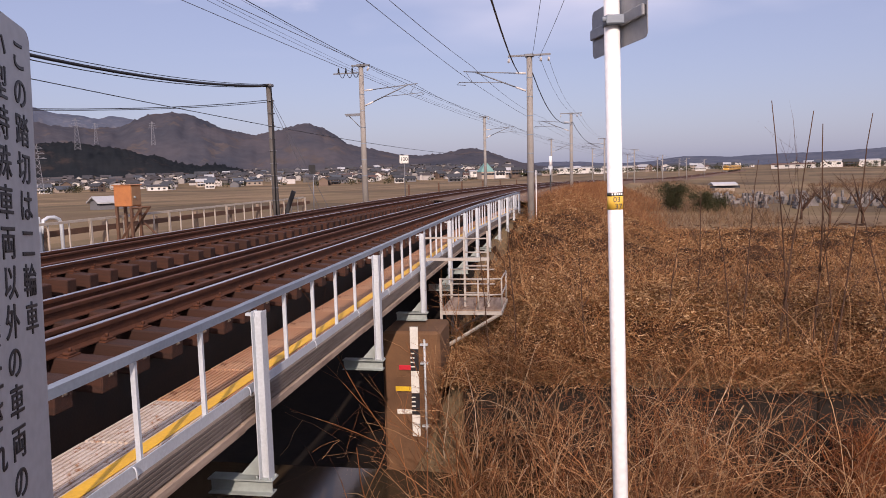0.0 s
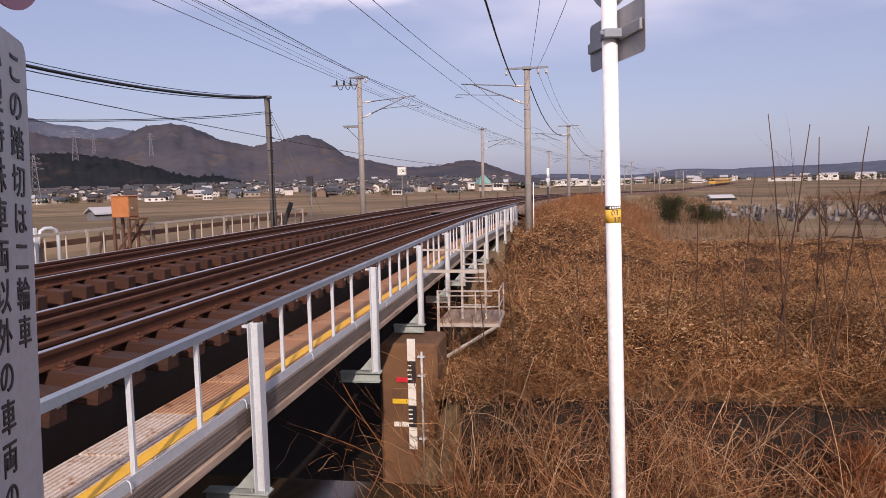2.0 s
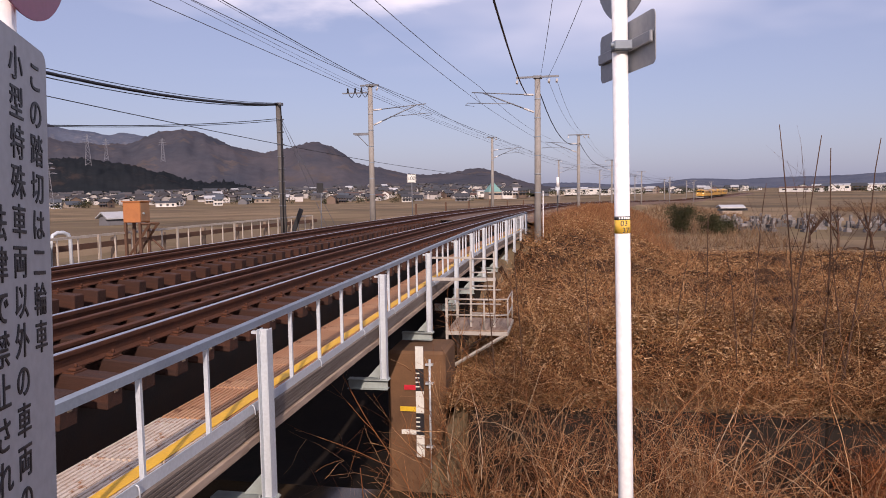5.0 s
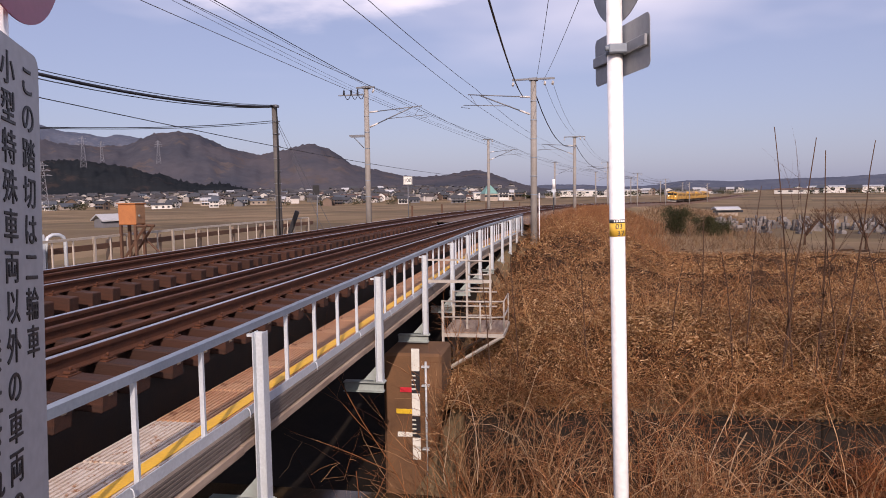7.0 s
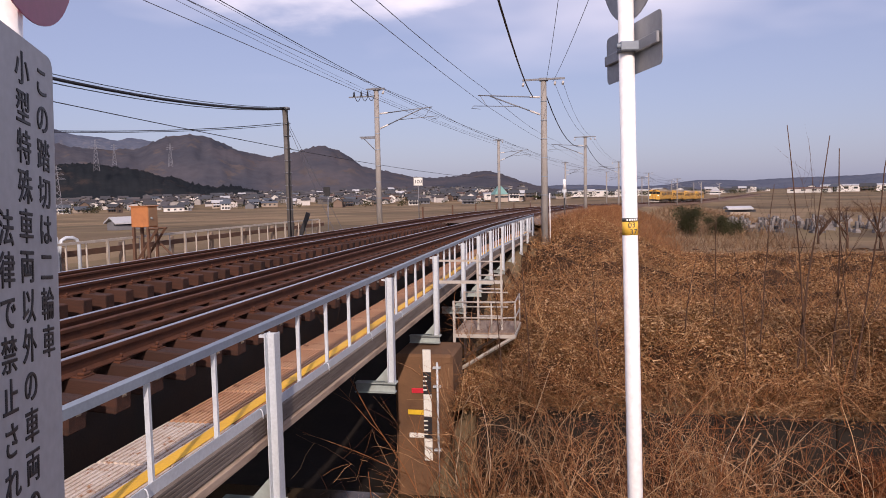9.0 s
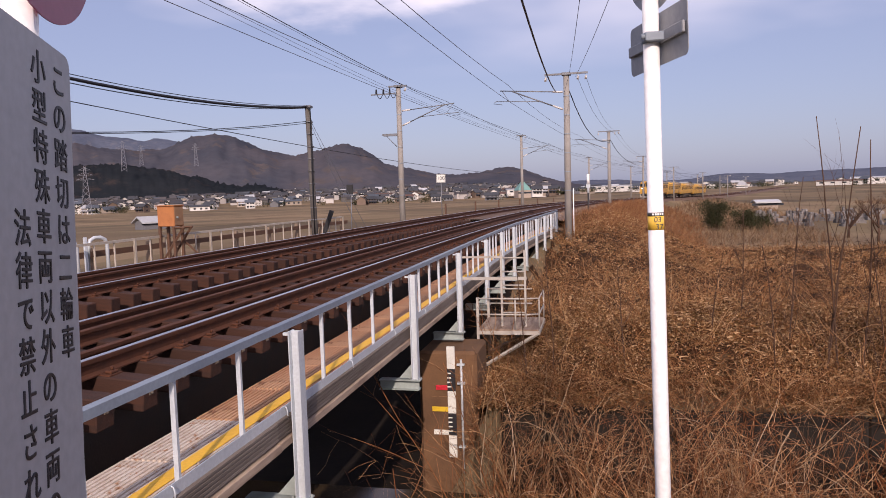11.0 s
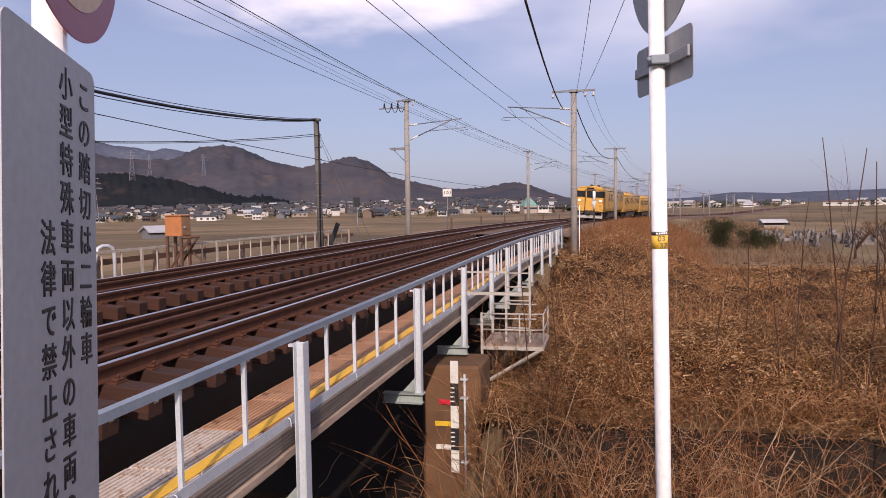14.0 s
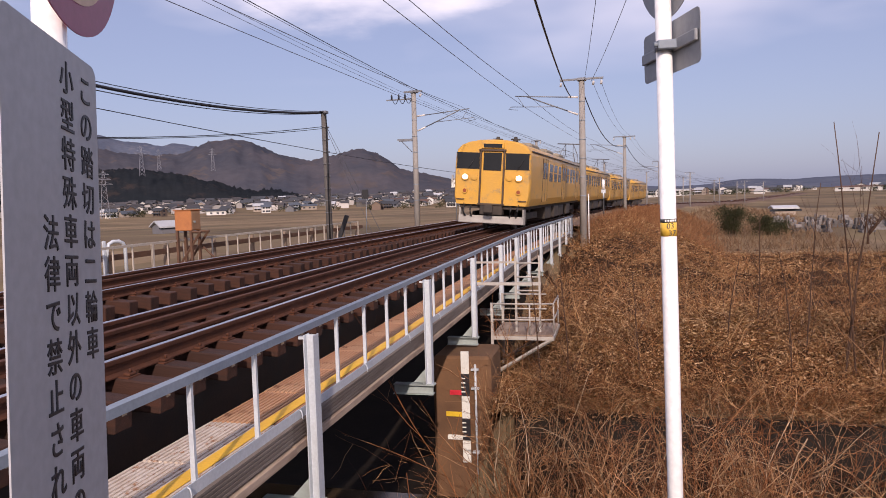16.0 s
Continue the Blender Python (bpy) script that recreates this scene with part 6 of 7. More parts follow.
def ribbons(name, label, category, roots, dirs, heights, widths, bend, material, seed, segs=3, parent=None):
    """Many thin tapering blades: each rises from its root along its direction and arches over."""
    rng = np.random.default_rng(seed)
    n = len(roots)
    roots, dirs = np.asarray(roots, float), np.asarray(dirs, float)
    heights, widths = np.asarray(heights, float), np.asarray(widths, float)
    side = np.cross(dirs, rng.normal(size=(n, 3)))
    side /= np.linalg.norm(side, axis=1)[:, None] + 1e-9
    droop = rng.normal(size=(n, 3)) * [1, 1, 0.25]
    droop[:, 2] -= 0.35
    verts = np.zeros((n, segs + 1, 2, 3))
    for k in range(segs + 1):
        f = k / segs
        c = roots + dirs * (heights * f)[:, None] + droop * (bend * heights * f * f)[:, None]
        w = widths * (1 - 0.75 * f)
        verts[:, k, 0] = c - side * w[:, None] / 2
        verts[:, k, 1] = c + side * w[:, None] / 2
    base = (np.arange(n) * (segs + 1) * 2)[:, None, None]
    q = np.array([(2 * k, 2 * k + 1, 2 * k + 3, 2 * k + 2) for k in range(segs)])[None]
    faces = (base + q).reshape(-1, 4)
    me = bpy.data.meshes.new(name)
    me.vertices.add(n * (segs + 1) * 2)
    me.vertices.foreach_set("co", verts.reshape(-1))
    me.loops.add(len(faces) * 4); me.loops.foreach_set("vertex_index", faces.reshape(-1))
    me.polygons.add(len(faces)); me.polygons.foreach_set("loop_start", np.arange(len(faces)) * 4)
    me.polygons.foreach_set("loop_total", np.full(len(faces), 4))
    me.update(calc_edges=True)
    me.materials.append(material)
    ob = new(name, me)
    if parent is not None:
        ob.parent = parent
        return ob
    return tagged(ob, label, category, kind="stuff")


def scatter(n, seed, x0, x1, y0, y1, keep):
    rng = np.random.default_rng(seed)
    out = []
    while len(out) < n:
        x, y = rng.uniform(x0, x1), y0 + (y1 - y0) * rng.random()
        k = keep(x, y)
        if k > 0 and rng.random() < k:
            out.append((x, y))
    return np.array(out)


def up(n, seed, lean, fwd=(0, 0)):
    rng = np.random.default_rng(seed)
    d = np.stack([rng.normal(fwd[0], lean, n), rng.normal(fwd[1], lean, n), np.ones(n)], 1)
    return d / np.linalg.norm(d, axis=1)[:, None]


def wander(roots, dirs, lengths, segs, curl, fall_, rng):
    """Crooked stems: each step turns a little and bends down under its weight."""
    d = np.asarray(dirs, float).copy()
    p = np.asarray(roots, float).copy()
    path = [p.copy()]
    step = (np.asarray(lengths) / segs)[:, None]
    for k in range(segs):
        d += rng.normal(size=d.shape) * curl
        d[:, 2] -= fall_ * (k / segs)
        d /= np.linalg.norm(d, axis=1)[:, None] + 1e-9
        p = p + d * step
        path.append(p.copy())
    return np.stack(path, 1)


def offshoots(paths, per, share, spread, rng, low=0.2):
    """Roots, ways and lengths of side twigs along stems."""
    n, k = paths.shape[:2]
    who = np.repeat(np.arange(n), per)
    f = rng.uniform(low, 0.95, len(who)) * (k - 1)
    i = np.minimum(f.astype(int), k - 2)
    a, b = paths[who, i], paths[who, i + 1]
    root = a + (b - a) * (f - i)[:, None]
    way = (b - a) / (np.linalg.norm(b - a, axis=1)[:, None] + 1e-9) + rng.normal(size=root.shape) * spread
    way /= np.linalg.norm(way, axis=1)[:, None] + 1e-9
    whole = np.linalg.norm(paths[:, 1:] - paths[:, :-1], axis=2).sum(1)
    return root, way, whole[who] * share * rng.uniform(0.5, 1.3, len(who))


def stems(name, label, category, groups, material, seed, parent=None):
    """Groups of (paths, width at the foot, width at the tip) as thin tapering strips in one mesh."""
    rng = np.random.default_rng(seed)
    vs, fs, at = [], [], 0
    for paths, w0, w1 in groups:
        n, k = paths.shape[:2]
        side = np.cross(paths[:, -1] - paths[:, 0], rng.normal(size=(n, 3)))
        side /= np.linalg.norm(side, axis=1)[:, None] + 1e-9
        f = np.linspace(0, 1, k)[None, :, None]
        w = np.asarray(w0).reshape(-1, 1, 1) * (1 - f) + np.asarray(w1).reshape(-1, 1, 1) * f
        v = np.stack([paths - side[:, None] * w / 2, paths + side[:, None] * w / 2], 2)
        q = np.array([(2 * i, 2 * i + 1, 2 * i + 3, 2 * i + 2) for i in range(k - 1)])[None]
        fs.append((at + (np.arange(n) * k * 2)[:, None, None] + q).reshape(-1, 4))
        vs.append(v.reshape(-1, 3)); at += n * k * 2
    v, faces = np.concatenate(vs), np.concatenate(fs)
    me = bpy.data.meshes.new(name)
    me.vertices.add(len(v)); me.vertices.foreach_set("co", v.reshape(-1))
    me.loops.add(len(faces) * 4); me.loops.foreach_set("vertex_index", faces.reshape(-1))
    me.polygons.add(len(faces)); me.polygons.foreach_set("loop_start", np.arange(len(faces)) * 4)
    me.polygons.foreach_set("loop_total", np.full(len(faces), 4))
    me.update(calc_edges=True)
    me.materials.append(material)
    ob = new(name, me)
    if parent is not None:
        ob.parent = parent
        return ob
    return tagged(ob, label, category, kind="stuff")


def shrub(roots, heights, lean, seed, w, per=(5, 3), spread=0.75, curl=0.12, drop=0.10):
    """Branching bare shrubs: stems, twigs and twiglets, as groups for stems()."""
    rng = np.random.default_rng(seed)
    n = len(roots)
    one = wander(roots, up(n, seed + 1, lean), heights, 8, curl, drop, rng)
    r, d, l = offshoots(one, per[0], 0.38, spread, rng)
    two = wander(r, d, l, 5, curl * 1.4, drop, rng)
    r, d, l = offshoots(two, per[1], 0.5, spread, rng)
    three = wander(r, d, l, 3, curl * 1.5, drop, rng)
    w = np.asarray(w)
    w2, w3 = np.repeat(w * 0.6, per[0]), np.repeat(np.repeat(w * 0.42, per[0]), per[1])
    return [(one, w, w * 0.4), (two, w2, w2 * 0.5), (three, w3, w3 * 0.6)]


def thicket_top(x, y):
    """Height of the scrub canopy above the far bank."""
    s, off = along(x, y)
    e = (smooth(0.5, 1.9, x - bank_edge(y)) if y < 17 else smooth(-0.15, 0.9, x - bank_edge(y))) * smooth(CANAL_Y1 - 0.6, CANAL_Y1 + 0.5, y) * (1 - smooth(46, 62, y)) * (1 - smooth(30, 42, x))
    h = 0.95 + 0.95 * noise.noise(Vector((x * 0.30, y * 0.30, 9))) + 0.34 * noise.noise(Vector((x * 1.0, y * 1.0, 2))) + 0.16 * noise.noise(Vector((x * 2.6, y * 2.6, 4)))
    h += 0.35 * math.exp(-((x - 0.6) / 2.6) ** 2 - ((y - 20) / 6.0) ** 2)
    h *= 1 - 0.55 * smooth(26, 40, s) * (1 - smooth(3.5, 9, off))
    return e * max(0.15, h)


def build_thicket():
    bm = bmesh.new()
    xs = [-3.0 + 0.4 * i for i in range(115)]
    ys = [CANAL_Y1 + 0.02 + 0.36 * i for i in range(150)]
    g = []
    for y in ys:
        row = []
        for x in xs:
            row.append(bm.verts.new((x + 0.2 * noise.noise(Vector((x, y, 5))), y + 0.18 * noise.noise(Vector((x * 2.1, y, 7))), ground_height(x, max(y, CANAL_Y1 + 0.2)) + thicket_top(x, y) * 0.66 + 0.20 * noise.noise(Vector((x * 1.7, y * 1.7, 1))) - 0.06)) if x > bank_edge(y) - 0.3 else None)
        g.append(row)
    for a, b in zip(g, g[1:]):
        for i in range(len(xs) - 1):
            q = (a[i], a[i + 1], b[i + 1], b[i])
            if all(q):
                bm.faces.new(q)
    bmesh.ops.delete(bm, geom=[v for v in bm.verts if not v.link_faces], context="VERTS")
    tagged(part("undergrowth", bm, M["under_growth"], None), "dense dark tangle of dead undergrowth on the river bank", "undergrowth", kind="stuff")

    def keep(x, y):
        if x < bank_edge(y):
            return 0
        return (1.0 if y < 15 else (15 / y) ** 1.7) * (1 - smooth(30, 44, x) * 0.8) * (1.0 if x < 0.62 * y + 2 else 0.15)

    def lift(p, k):
        return np.array([(x, y, ground_height(x, max(y, CANAL_Y1 + 0.2)) + thicket_top(x, y) * k) for x, y in p])

    rng = np.random.default_rng(2)
    # fine twigs all through the canopy
    n = 62000
    p = scatter(n, 31, -2.6, 40, CANAL_Y1 - 0.45, 60, keep)
    far = np.clip(p[:, 1] / 16, 1, 2.4)
    ribbons("dead_vines", "tangled brown dead vines and stalks covering the bank", "scrub", lift(p, 0.45), up(n, 3, 0.9), rng.uniform(0.25, 0.8, n), rng.uniform(0.005, 0.012, n) * far, 0.5, M["vine"], 4)
    # curled leaves, in drifts
    n = 120000
    p = scatter(n, 32, -2.6, 40, CANAL_Y1 - 0.45, 60, lambda x, y: keep(x, y) * smooth(-0.45, 0.35, noise.noise(Vector((x * 0.9, y * 0.9, 21)))))
    far = np.clip(p[:, 1] / 20, 1, 2.0)
    r = lift(p, 0.72); r[:, 2] += rng.uniform(-0.12, 0.24, n)
    ribbons("dead_leaves", "pale curled dead leaves clinging to the scrub", "leaves", r, up(n, 5, 1.6), rng.uniform(0.03, 0.075, n) * far, rng.uniform(0.016, 0.034, n) * far, 0.4, M["leaf"], 6, segs=2)
    # thick leaf litter and twigs over the front of the bank
    n = 52000
    p = scatter(n, 132, -2.2, 10.5, CANAL_Y1 - 0.35, 17.0, lambda x, y: (1.0 if y < 15 else 0.6) * smooth(-0.7, 0.1, noise.noise(Vector((x * 1.1, y * 1.1, 23)))))
    r = lift(p, 0.70); r[:, 2] += rng.uniform(-0.10, 0.22, n)
    ribbons("front_leaves", "curled brown and pale dead leaves over the front of the bank", "leaves", r, up(n, 133, 1.6), rng.uniform(0.03, 0.08, n), rng.uniform(0.016, 0.036, n), 0.4, M["leaf"], 137, segs=2)
    n = 16000
    p = scatter(n, 138, -2.2, 10.5, CANAL_Y1 - 0.35, 17.0, lambda x, y: 1.0)
    ribbons("front_vines", "thin tangled vines over the front of the bank", "vines", lift(p, 0.6), up(n, 139, 1.0), rng.uniform(0.2, 0.7, n), rng.uniform(0.006, 0.012, n), 0.5, M["vine"], 140)
    # branching shrubs that stand out of the canopy
    n = 1500
    p = scatter(n, 34, -2.4, 34, CANAL_Y1 + 0.05, 44, keep)
    stems("bare_shrubs", "branching bare shrubs standing out of the scrub", "shrubs", shrub(lift(p, 0.45), rng.uniform(0.6, 1.45, n), 0.35, 35, rng.uniform(0.009, 0.018, n)), M["vine"], 36)
    n = 900
    p = scatter(n, 134, -2.4, 34, CANAL_Y1 + 0.05, 40, keep)
    stems("arching_vines", "long pale vines arching over the scrub", "vines", [(wander(lift(p, 0.7), up(n, 135, 0.9), rng.uniform(0.8, 2.2, n), 9, 0.14, 0.28, rng), rng.uniform(0.009, 0.016, n), np.full(n, 0.004))], M["vine_pale"], 136)
    # stems hanging over the edge of the bank
    n = 6500
    p = scatter(n, 37, -1.9, 22, CANAL_Y1 - 0.6, CANAL_Y1 - 0.1, lambda x, y: smooth(-0.5, 0.3, noise.noise(Vector((x * 0.8, 0, 31)))))
    r = np.column_stack([p, np.full(n, -2.25) + rng.uniform(-0.2, 0.35, n)])
    stems("hanging_stems", "dead stems hanging over the edge of the bank", "stems", [(wander(r, up(n, 38, 0.8, (0, -0.8)), rng.uniform(0.2, 0.8, n), 5, 0.2, 0.45, rng), rng.uniform(0.006, 0.012, n), np.full(n, 0.003))], M["vine"], 39)


build_thicket()


def build_reeds():
    rng = np.random.default_rng(9)

    def keep(x, y):
        edge = -2.45 + (12.6 - y) * 0.20
        k = smooth(edge, edge + 1.0, x)
        clump = smooth(-0.40, 0.25, noise.noise(Vector((x * 0.75, y * 0.5, 41))))
        return k * (0.12 + 0.88 * clump) * (1.0 if x < 3.6 else 0.3)

    def stand(n, seed):
        p = scatter(n, seed, -2.6, 13, 6.4, CANAL_Y1 - 0.2, keep)
        return np.column_stack([p, -4.4 + rng.uniform(0, 0.5, n)])
    # tangled shrubs rooted in the canal margin
    n = 640
    r = stand(n, 41)
    tall = np.where(rng.random(n) < 0.20, rng.uniform(2.2, 3.3, n), rng.uniform(1.0, 2.1, n))
    stems("tangled_shrubs", "tangled reddish-brown bare shrubs along the canal margin", "shrubs", shrub(r, tall, 0.17, 42, rng.uniform(0.009, 0.019, n), per=(7, 4)), M["reed"], 43)
    # thin whips and dead grass between them
    n = 1900
    r = stand(n, 44); r[:, 2] += rng.uniform(0.0, 0.9, n)
    stems("dry_whips", "thin dry whips and reeds among the shrubs", "reeds", [(wander(r, up(n, 45, 0.4), rng.uniform(0.5, 1.3, n), 6, 0.12, 0.22, rng), rng.uniform(0.005, 0.010, n), np.full(n, 0.003))], M["reed"], 46)
    n = 230
    r = stand(n, 47); r[:, 2] += rng.uniform(0.2, 1.1, n)
    stems("pale_canes", "pale dead canes arching through the thicket", "canes", [(wander(r, up(n, 48, 0.5), rng.uniform(0.9, 2.3, n), 9, 0.15, 0.22, rng), rng.uniform(0.012, 0.022, n), np.full(n, 0.006))], M["pale_stem"], 49)
    # broken litter at the water's edge
    n = 9000
    p = scatter(n, 53, -2.3, 12, 6.4, 12.3, lambda x, y: keep(x, y) * 0.9 + 0.05)
    stems("dead_litter", "broken brown stalks lying at the water's edge", "litter", [(wander(np.column_stack([p, -4.3 + 0.55 * rng.random(n) ** 2]), up(n, 54, 1.5), rng.uniform(0.2, 0.7, n), 3, 0.2, 0.3, rng), rng.uniform(0.007, 0.014, n), np.full(n, 0.004))], M["grass"], 55)
    # rust-red bracken on the near right bank
    n = 21000
    p = scatter(n, 50, 2.9, 11, 6.6, 12.3, lambda x, y: smooth(0, 1.6, x - 3.1 - 0.30 * (12 - y) * 0.3) * (0.25 + 0.75 * smooth(-0.3, 0.3, noise.noise(Vector((x * 0.9, y * 0.7, 61))))))
    top = np.array([0.75 + 0.55 * noise.noise(Vector((x * 0.8, y * 0.8, 71))) for x, y in p])
    z = -4.0 + rng.random(n) * (top + 0.10 * (p[:, 0] - 3.4))
    stems("rusty_bracken", "rust-red dead bracken low on the bank", "bracken", [(wander(np.column_stack([p, z]), up(n, 51, 1.1), rng.uniform(0.2, 0.65, n), 4, 0.2, 0.5, rng), rng.uniform(0.008, 0.016, n), np.full(n, 0.004))], M["bracken"], 52)


M["bracken"] = plant_mat("rust_red_bracken", [(0.055, 0.016, 0.006), (0.15, 0.044, 0.014), (0.24, 0.078, 0.024), (0.30, 0.13, 0.05), (0.09, 0.027, 0.010)])
build_reeds()


def build_far_scrub():
    """Brown brush over the plain right of the line."""
    rng = np.random.default_rng(70)

    def keep(x, y):
        s, off = along(x, y)
        if off < 6 or y < 60:
            return 0
        return (70 / y) ** 1.3 * smooth(0.0, 0.3, noise.noise(Vector((x * 0.035, y * 0.022, 5))) + (0.35 if off < 22 else -0.02))
    n = 20000
    p = scatter(n, 71, 0, 110, 60, 210, keep)
    k = np.clip(p[:, 1] / 70, 1, 4)
    r = np.array([(x, y, ground_height(x, y) - 0.05) for x, y in p])
    ribbons("far_brush", "withered brown brush over the plain", "brush", r, up(n, 72, 0.45), rng.uniform(0.4, 1.3, n), rng.uniform(0.03, 0.06, n) * k, 0.3, M["brush"], 73, segs=2)


M["brush"] = plant_mat("withered_brush", [(0.10, 0.060, 0.036), (0.17, 0.105, 0.062), (0.24, 0.17, 0.10), (0.13, 0.08, 0.05)])
build_far_scrub()


def build_bank_grass():
    rng = np.random.default_rng(12)

    def keep(x, y):
        s, off = along(x, y)
        if not 2.5 < off < 12 or s < 33:
            return 0
        return min(1.0, (40 / s) ** 1.3) * (1 - smooth(7.5, 12, off))
    n = 30000
    p = scatter(n, 60, -3, 22, 33, 110, keep)
    r = np.array([(x, y, ground_height(x, y) - 0.05) for x, y in p])
    k = np.clip(p[:, 1] / 35, 1, 2.5)
    ribbons("embankment_grass", "tall rust-brown withered grass on the railway bank", "grass", r, up(n, 61, 0.25), rng.uniform(0.4, 1.05, n), rng.uniform(0.012, 0.022, n) * k, 0.25, M["grass"], 62, segs=3)

    def keep2(x, y):
        s, off = along(x, y)
        return 1.0 if -13 < off < -6.9 and s > 33 else 0
    n = 9000
    p = scatter(n, 63, -19, -2, 33, 90, keep2)
    r = np.array([(x, y, ground_height(x, y) - 0.03) for x, y in p])
    ribbons("embankment_grass", "pale withered grass beyond the second track", "grass", r, up(n, 64, 0.3), rng.uniform(0.2, 0.5, n), rng.uniform(0.015, 0.03, n), 0.25, M["pale_grass"], 65, segs=2)


M["pale_grass"] = plant_mat("straw_grass", [(0.22, 0.15, 0.08), (0.32, 0.23, 0.13), (0.38, 0.29, 0.18)])
build_bank_grass()


def branch(bm, a, d, length, r, depth, rng, up_pull=0.25, kids=(3, 5)):
    n = 5
    pts = [Vector(a)]
    d = Vector(d).normalized()
    for i in range(n):
        d = (d + Vector((rng.gauss(0, 0.08), rng.gauss(0, 0.08), up_pull * 0.25))).normalized()
        pts.append(pts[-1] + d * length / n)
    pipe(bm, pts, [r * (1 - 0.72 * i / n) for i in range(n + 1)], 5 if depth < 2 else 4)
    if depth <= 0:
        return
    for _ in range(rng.randint(*kids)):
        f = rng.uniform(0.25, 0.9)
        i = min(n - 1, int(f * n))
        p = pts[i].lerp(pts[i + 1], f * n - i)
        ang = rng.uniform(0, math.tau)
        tilt = rng.uniform(0.35, 0.75)
        side = Vector((math.cos(ang), math.sin(ang), 0))
        branch(bm, p, d * (1 - tilt) + side * tilt + Vector((0, 0, 0.2)), length * rng.uniform(0.3, 0.55), r * (1 - 0.7 * f) * 0.7, depth - 1, rng, up_pull, kids)


def build_sapling(x, y, h, lean, seed, r=0.015, depth=2, kids=(2, 4)):
    z = ground_height(x, y)
    t = thing("sapling", "thin leafless sapling rising from the scrub", "tree", pose(x, y, z), group="bare saplings")
    rng = random.Random(seed)
    bm = bmesh.new()
    n = 9
    pts, d = [Vector((0, 0, -0.1))], Vector((lean[0], lean[1], 1)).normalized()
    for i in range(n):
        d = (d + Vector((rng.gauss(0, 0.035), rng.gauss(0, 0.035), 0.01))).normalized()
        pts.append(pts[-1] + d * h / n)
    pipe(bm, pts, [r * (1 - 0.6 * i / n) for i in range(n + 1)], 6)
    part("trunk", bm, M["bark"], t)
    for k in range(rng.randint(5, 8)):
        f = rng.uniform(0.15, 0.75)
        i = min(n - 1, int(f * n))
        bm = bmesh.new()
        ang = rng.uniform(0, math.tau)
        branch(bm, pts[i], Vector((math.cos(ang) * 0.5, math.sin(ang) * 0.5, 0.8)), h * rng.uniform(0.18, 0.36), r * 0.5 * (1 - 0.6 * f), depth - 1, rng, 0.4, kids)
        part("limb", bm, M["bark"], t)


for i, (x, y, h, lx) in enumerate(((3.94, 13.0, 4.95, -0.10), (3.78, 13.0, 4.75, -0.05), (4.22, 13.0, 4.55, 0.02), (4.42, 12.8, 4.75, 0.22), (3.15, 13.4, 3.9, 0.04), (2.5, 14.2, 3.3, 0.07), (5.9, 13.4, 3.9, -0.12), (3.6, 12.9, 3.3, 0.12),
                                   (5.2, 13.0, 3.2, 0.16), (4.7, 12.8, 3.3, -0.16), (1.9, 13.2, 2.6, 0.05), (-0.9, 12.9, 2.9, 0.10), (-1.3, 12.7, 2.6, -0.03), (0.5, 13.0, 2.5, -0.1), (2.9, 12.8, 2.8, -0.08))):
    build_sapling(x, y, h, (lx, 0.0), 70 + i, r=0.018 if h > 4 else 0.015)


def build_twigs_by_gauge():
    """A few long bare twigs leaning in front of the pier."""
    rng = random.Random(5)
    for k, (a, b, r) in enumerate((((-2.05, 8.2, -4.3), (-2.3, 8.3, -1.55), 0.018), ((-1.9, 8.4, -4.3), (-2.0, 8.5, -1.75), 0.014), ((-1.5, 9.2, -4.3), (-2.75, 9.6, -1.05), 0.014),
                                   ((-1.2, 9.0, -4.3), (-1.75, 9.4, -0.75), 0.013), ((-2.3, 7.4, -4.3), (-2.35, 7.3, -2.3), 0.010), ((-0.9, 9.6, -4.3), (-1.9, 10.0, -1.4), 0.012))):
        t = thing("bare_shoot", "long bare reddish shoot leaning before the pier", "shoot", pose(*a), group="bare shoots")
        bm = bmesh.new()
        d = Vector(b) - Vector(a)
        branch(bm, (0, 0, 0), d, d.length, r, 2, rng, 0.0, (2, 4))
        part("stem", bm, M["reed"], t)


build_twigs_by_gauge()


def build_bush(x, y, w, h, seed, n):
    z = ground_height(x, y)
    t = thing("evergreen_bush", "dark evergreen bush among the withered scrub", "bush", pose(x, y, z))
    rng = random.Random(seed)
    bm = bmesh.new()
    for k in range(5):
        branch(bm, (0, 0, 0), (rng.gauss(0, 0.4), rng.gauss(0, 0.4), 1), h * 0.8, 0.05, 1, rng)
    part("trunk", bm, M["bark"], t)
    g = np.random.default_rng(seed)
    lumps = np.column_stack([g.normal(0, w * 0.24, 22), g.normal(0, w * 0.24, 22), h * g.uniform(0.15, 0.95, 22)])
    sizes = g.uniform(0.10, 0.24, 22) * w
    k = g.integers(0, 22, n)
    c = lumps[k] + g.normal(size=(n, 3)) * sizes[k][:, None] * [0.8, 0.8, 0.7]
    c[:, 2] = np.clip(c[:, 2], 0.05, None)
    ribbons("crown", "", "", c, up(n, seed + 1, 1.2), g.uniform(0.08, 0.17, n), g.uniform(0.04, 0.08, n), 0.2, M["evergreen"], seed + 2, segs=2, parent=t)


build_bush(12.7, 84.0, 3.0, 2.9, 80, 9000)
build_bush(15.5, 83.0, 2.6, 1.9, 81, 6000)
build_bush(17.8, 86.0, 2.2, 1.5, 83, 4000)


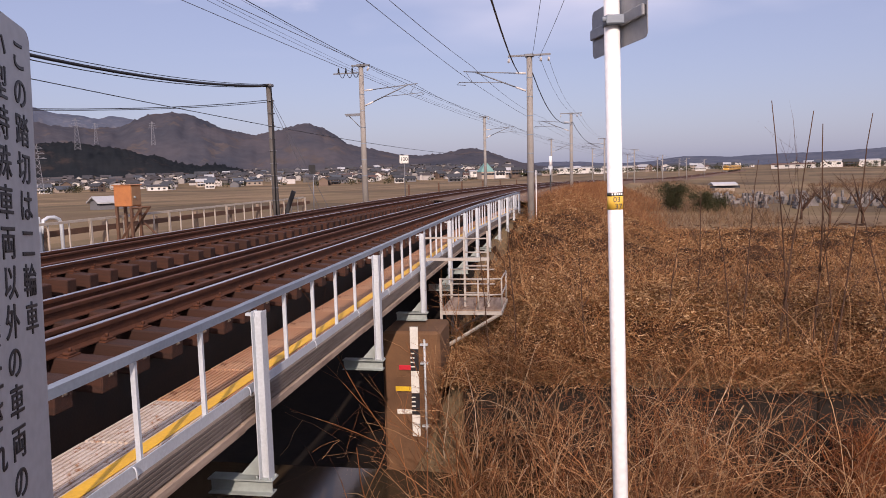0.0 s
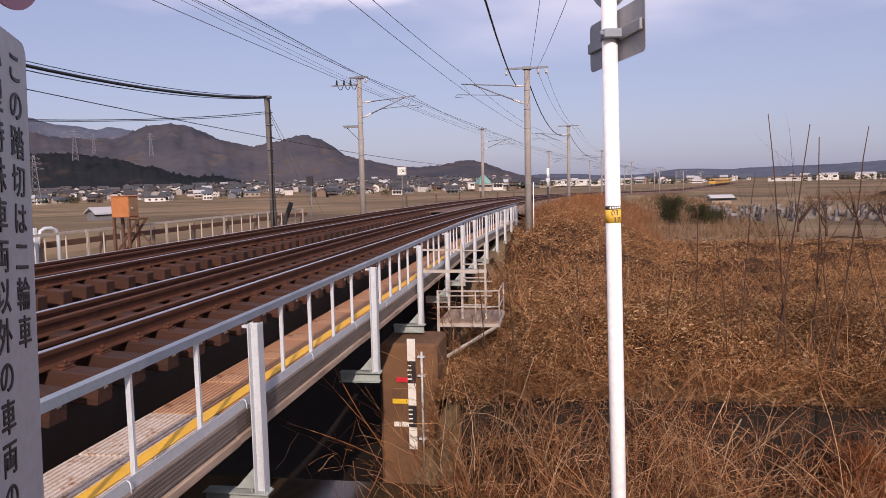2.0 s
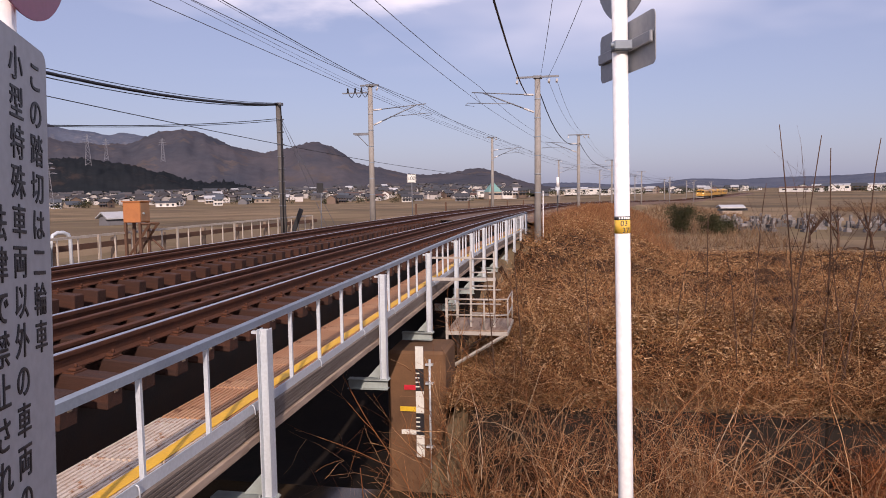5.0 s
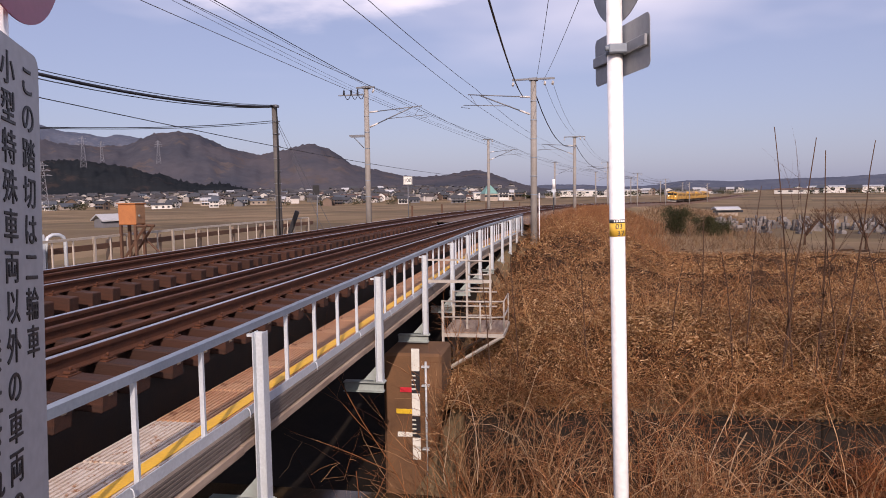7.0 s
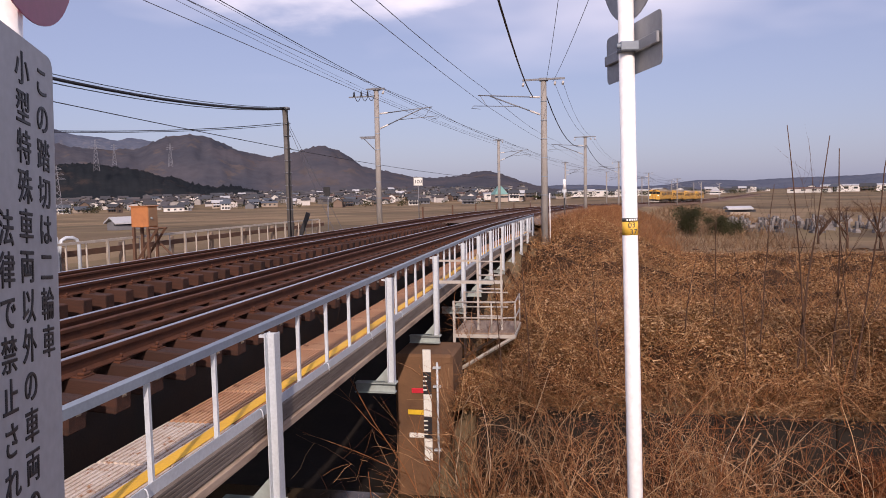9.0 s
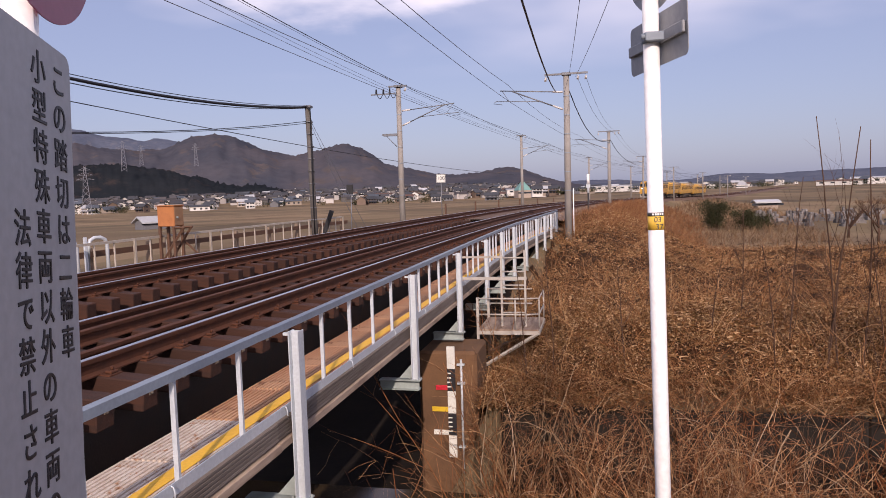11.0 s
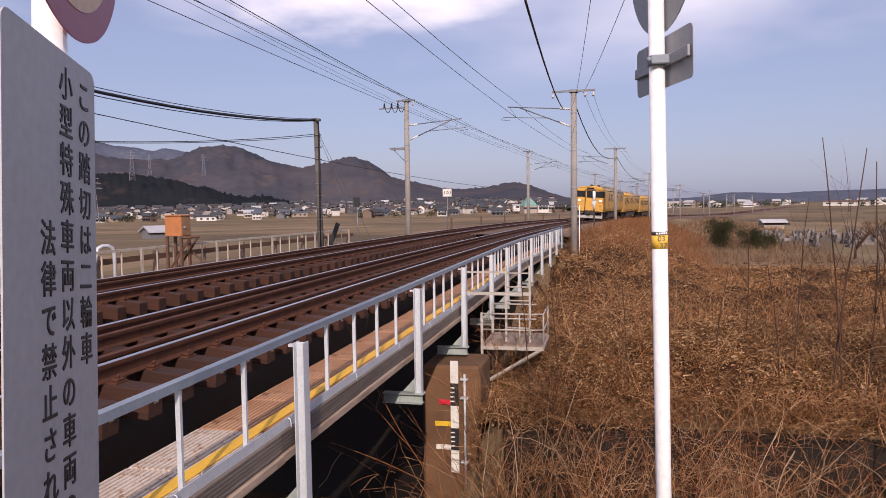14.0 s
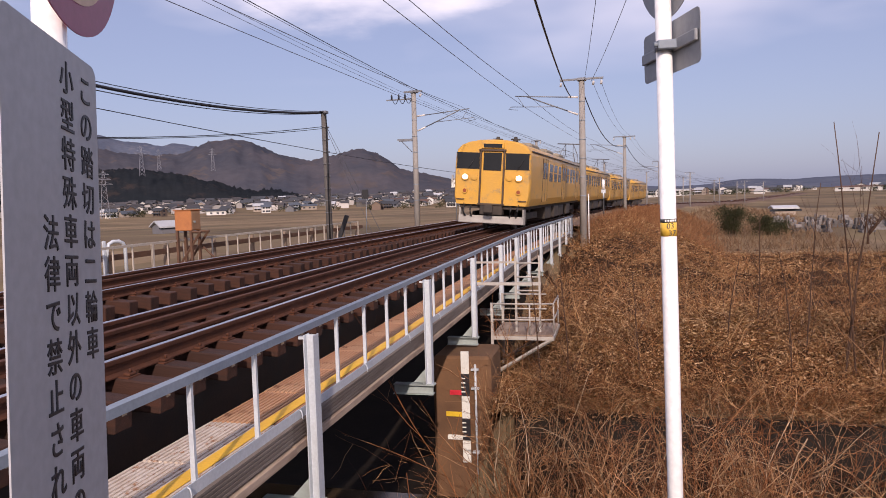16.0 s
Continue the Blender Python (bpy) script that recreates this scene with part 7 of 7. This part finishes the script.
def build_bare_tree(az, d, h, seed):
    p = around(az, d)
    z = ground_height(p.x, p.y)
    t = thing("bare_tree", "leafless grey tree beside the field cemetery", "tree", pose(p.x, p.y, z), group="bare trees")
    rng = random.Random(seed)
    bm = bmesh.new(); tube(bm, (0, 0, -0.2), (0, 0, h * 0.3), 0.13, 0.09, 7)
    part("trunk", bm, M["bark"], t)
    for k in range(5):
        bm = bmesh.new()
        a = rng.uniform(0, math.tau)
        branch(bm, (0, 0, h * rng.uniform(0.15, 0.3)), (math.cos(a) * 0.7, math.sin(a) * 0.7, 0.8), h * 0.7, 0.07, 3, rng, 0.2, (3, 4))
        part("limb", bm, M["bark"], t)


for k, (az, d, h) in enumerate(((19.0, 66, 4.2), (21.0, 70, 4.6), (22.8, 66, 4.4), (17.2, 74, 3.4), (24.5, 72, 4.0))):
    build_bare_tree(az, d, h, 90 + k)


def build_mound():
    bm = bmesh.new()
    p = around(24.3, 190)
    g = []
    for j in range(15):
        row = []
        for i in range(31):
            u, v = i / 15 - 1, j / 7 - 1
            e = max(0.0, 1 - u * u) ** 0.8 * max(0.0, 1 - v * v) ** 0.8
            row.append(bm.verts.new((p.x + u * 9, p.y + v * 6, PLAIN - 0.2 + 2.5 * e * (1 + 0.3 * noise.noise(Vector((u * 3, v * 3, 0)))))))
        g.append(row)
    for a, b in zip(g, g[1:]):
        for i in range(30):
            bm.faces.new((a[i], a[i + 1], b[i + 1], b[i]))
    tagged(part("earth_mound", bm, M["under_growth"], None), "dark overgrown earth mound in the fields", "mound")


build_mound()


def build_town_trees():
    """Dark clumps of trees between the houses."""
    rng = np.random.default_rng(14)
    cs = []
    for i in range(520):
        az = rng.uniform(-46, 27)
        d = rng.uniform(570, 960)
        p = around(az, d)
        if abs(along(p.x, p.y)[1]) < 18:
            continue
        rise = -4.0 + max(0.0, d - 600) * 0.034 if az < -5 else 0
        s = rng.uniform(1.6, 4.0)
        q = rng.normal(size=(60, 3)); q /= np.linalg.norm(q, axis=1)[:, None]
        q = q * [s * 1.5, s * 1.5, s * 0.8] * rng.uniform(0.5, 1.0, (60, 1)) + [p.x, p.y, PLAIN + rise + s * 0.7]
        cs.append(q)
    c = np.concatenate(cs)
    n = len(c)
    ribbons("town_trees", "dark clumps of garden trees between the houses", "trees", c, up(n, 15, 1.5), rng.uniform(0.6, 1.3, n), rng.uniform(0.4, 0.8, n), 0.2, M["evergreen"], 16, segs=1)


build_town_trees()


motions()
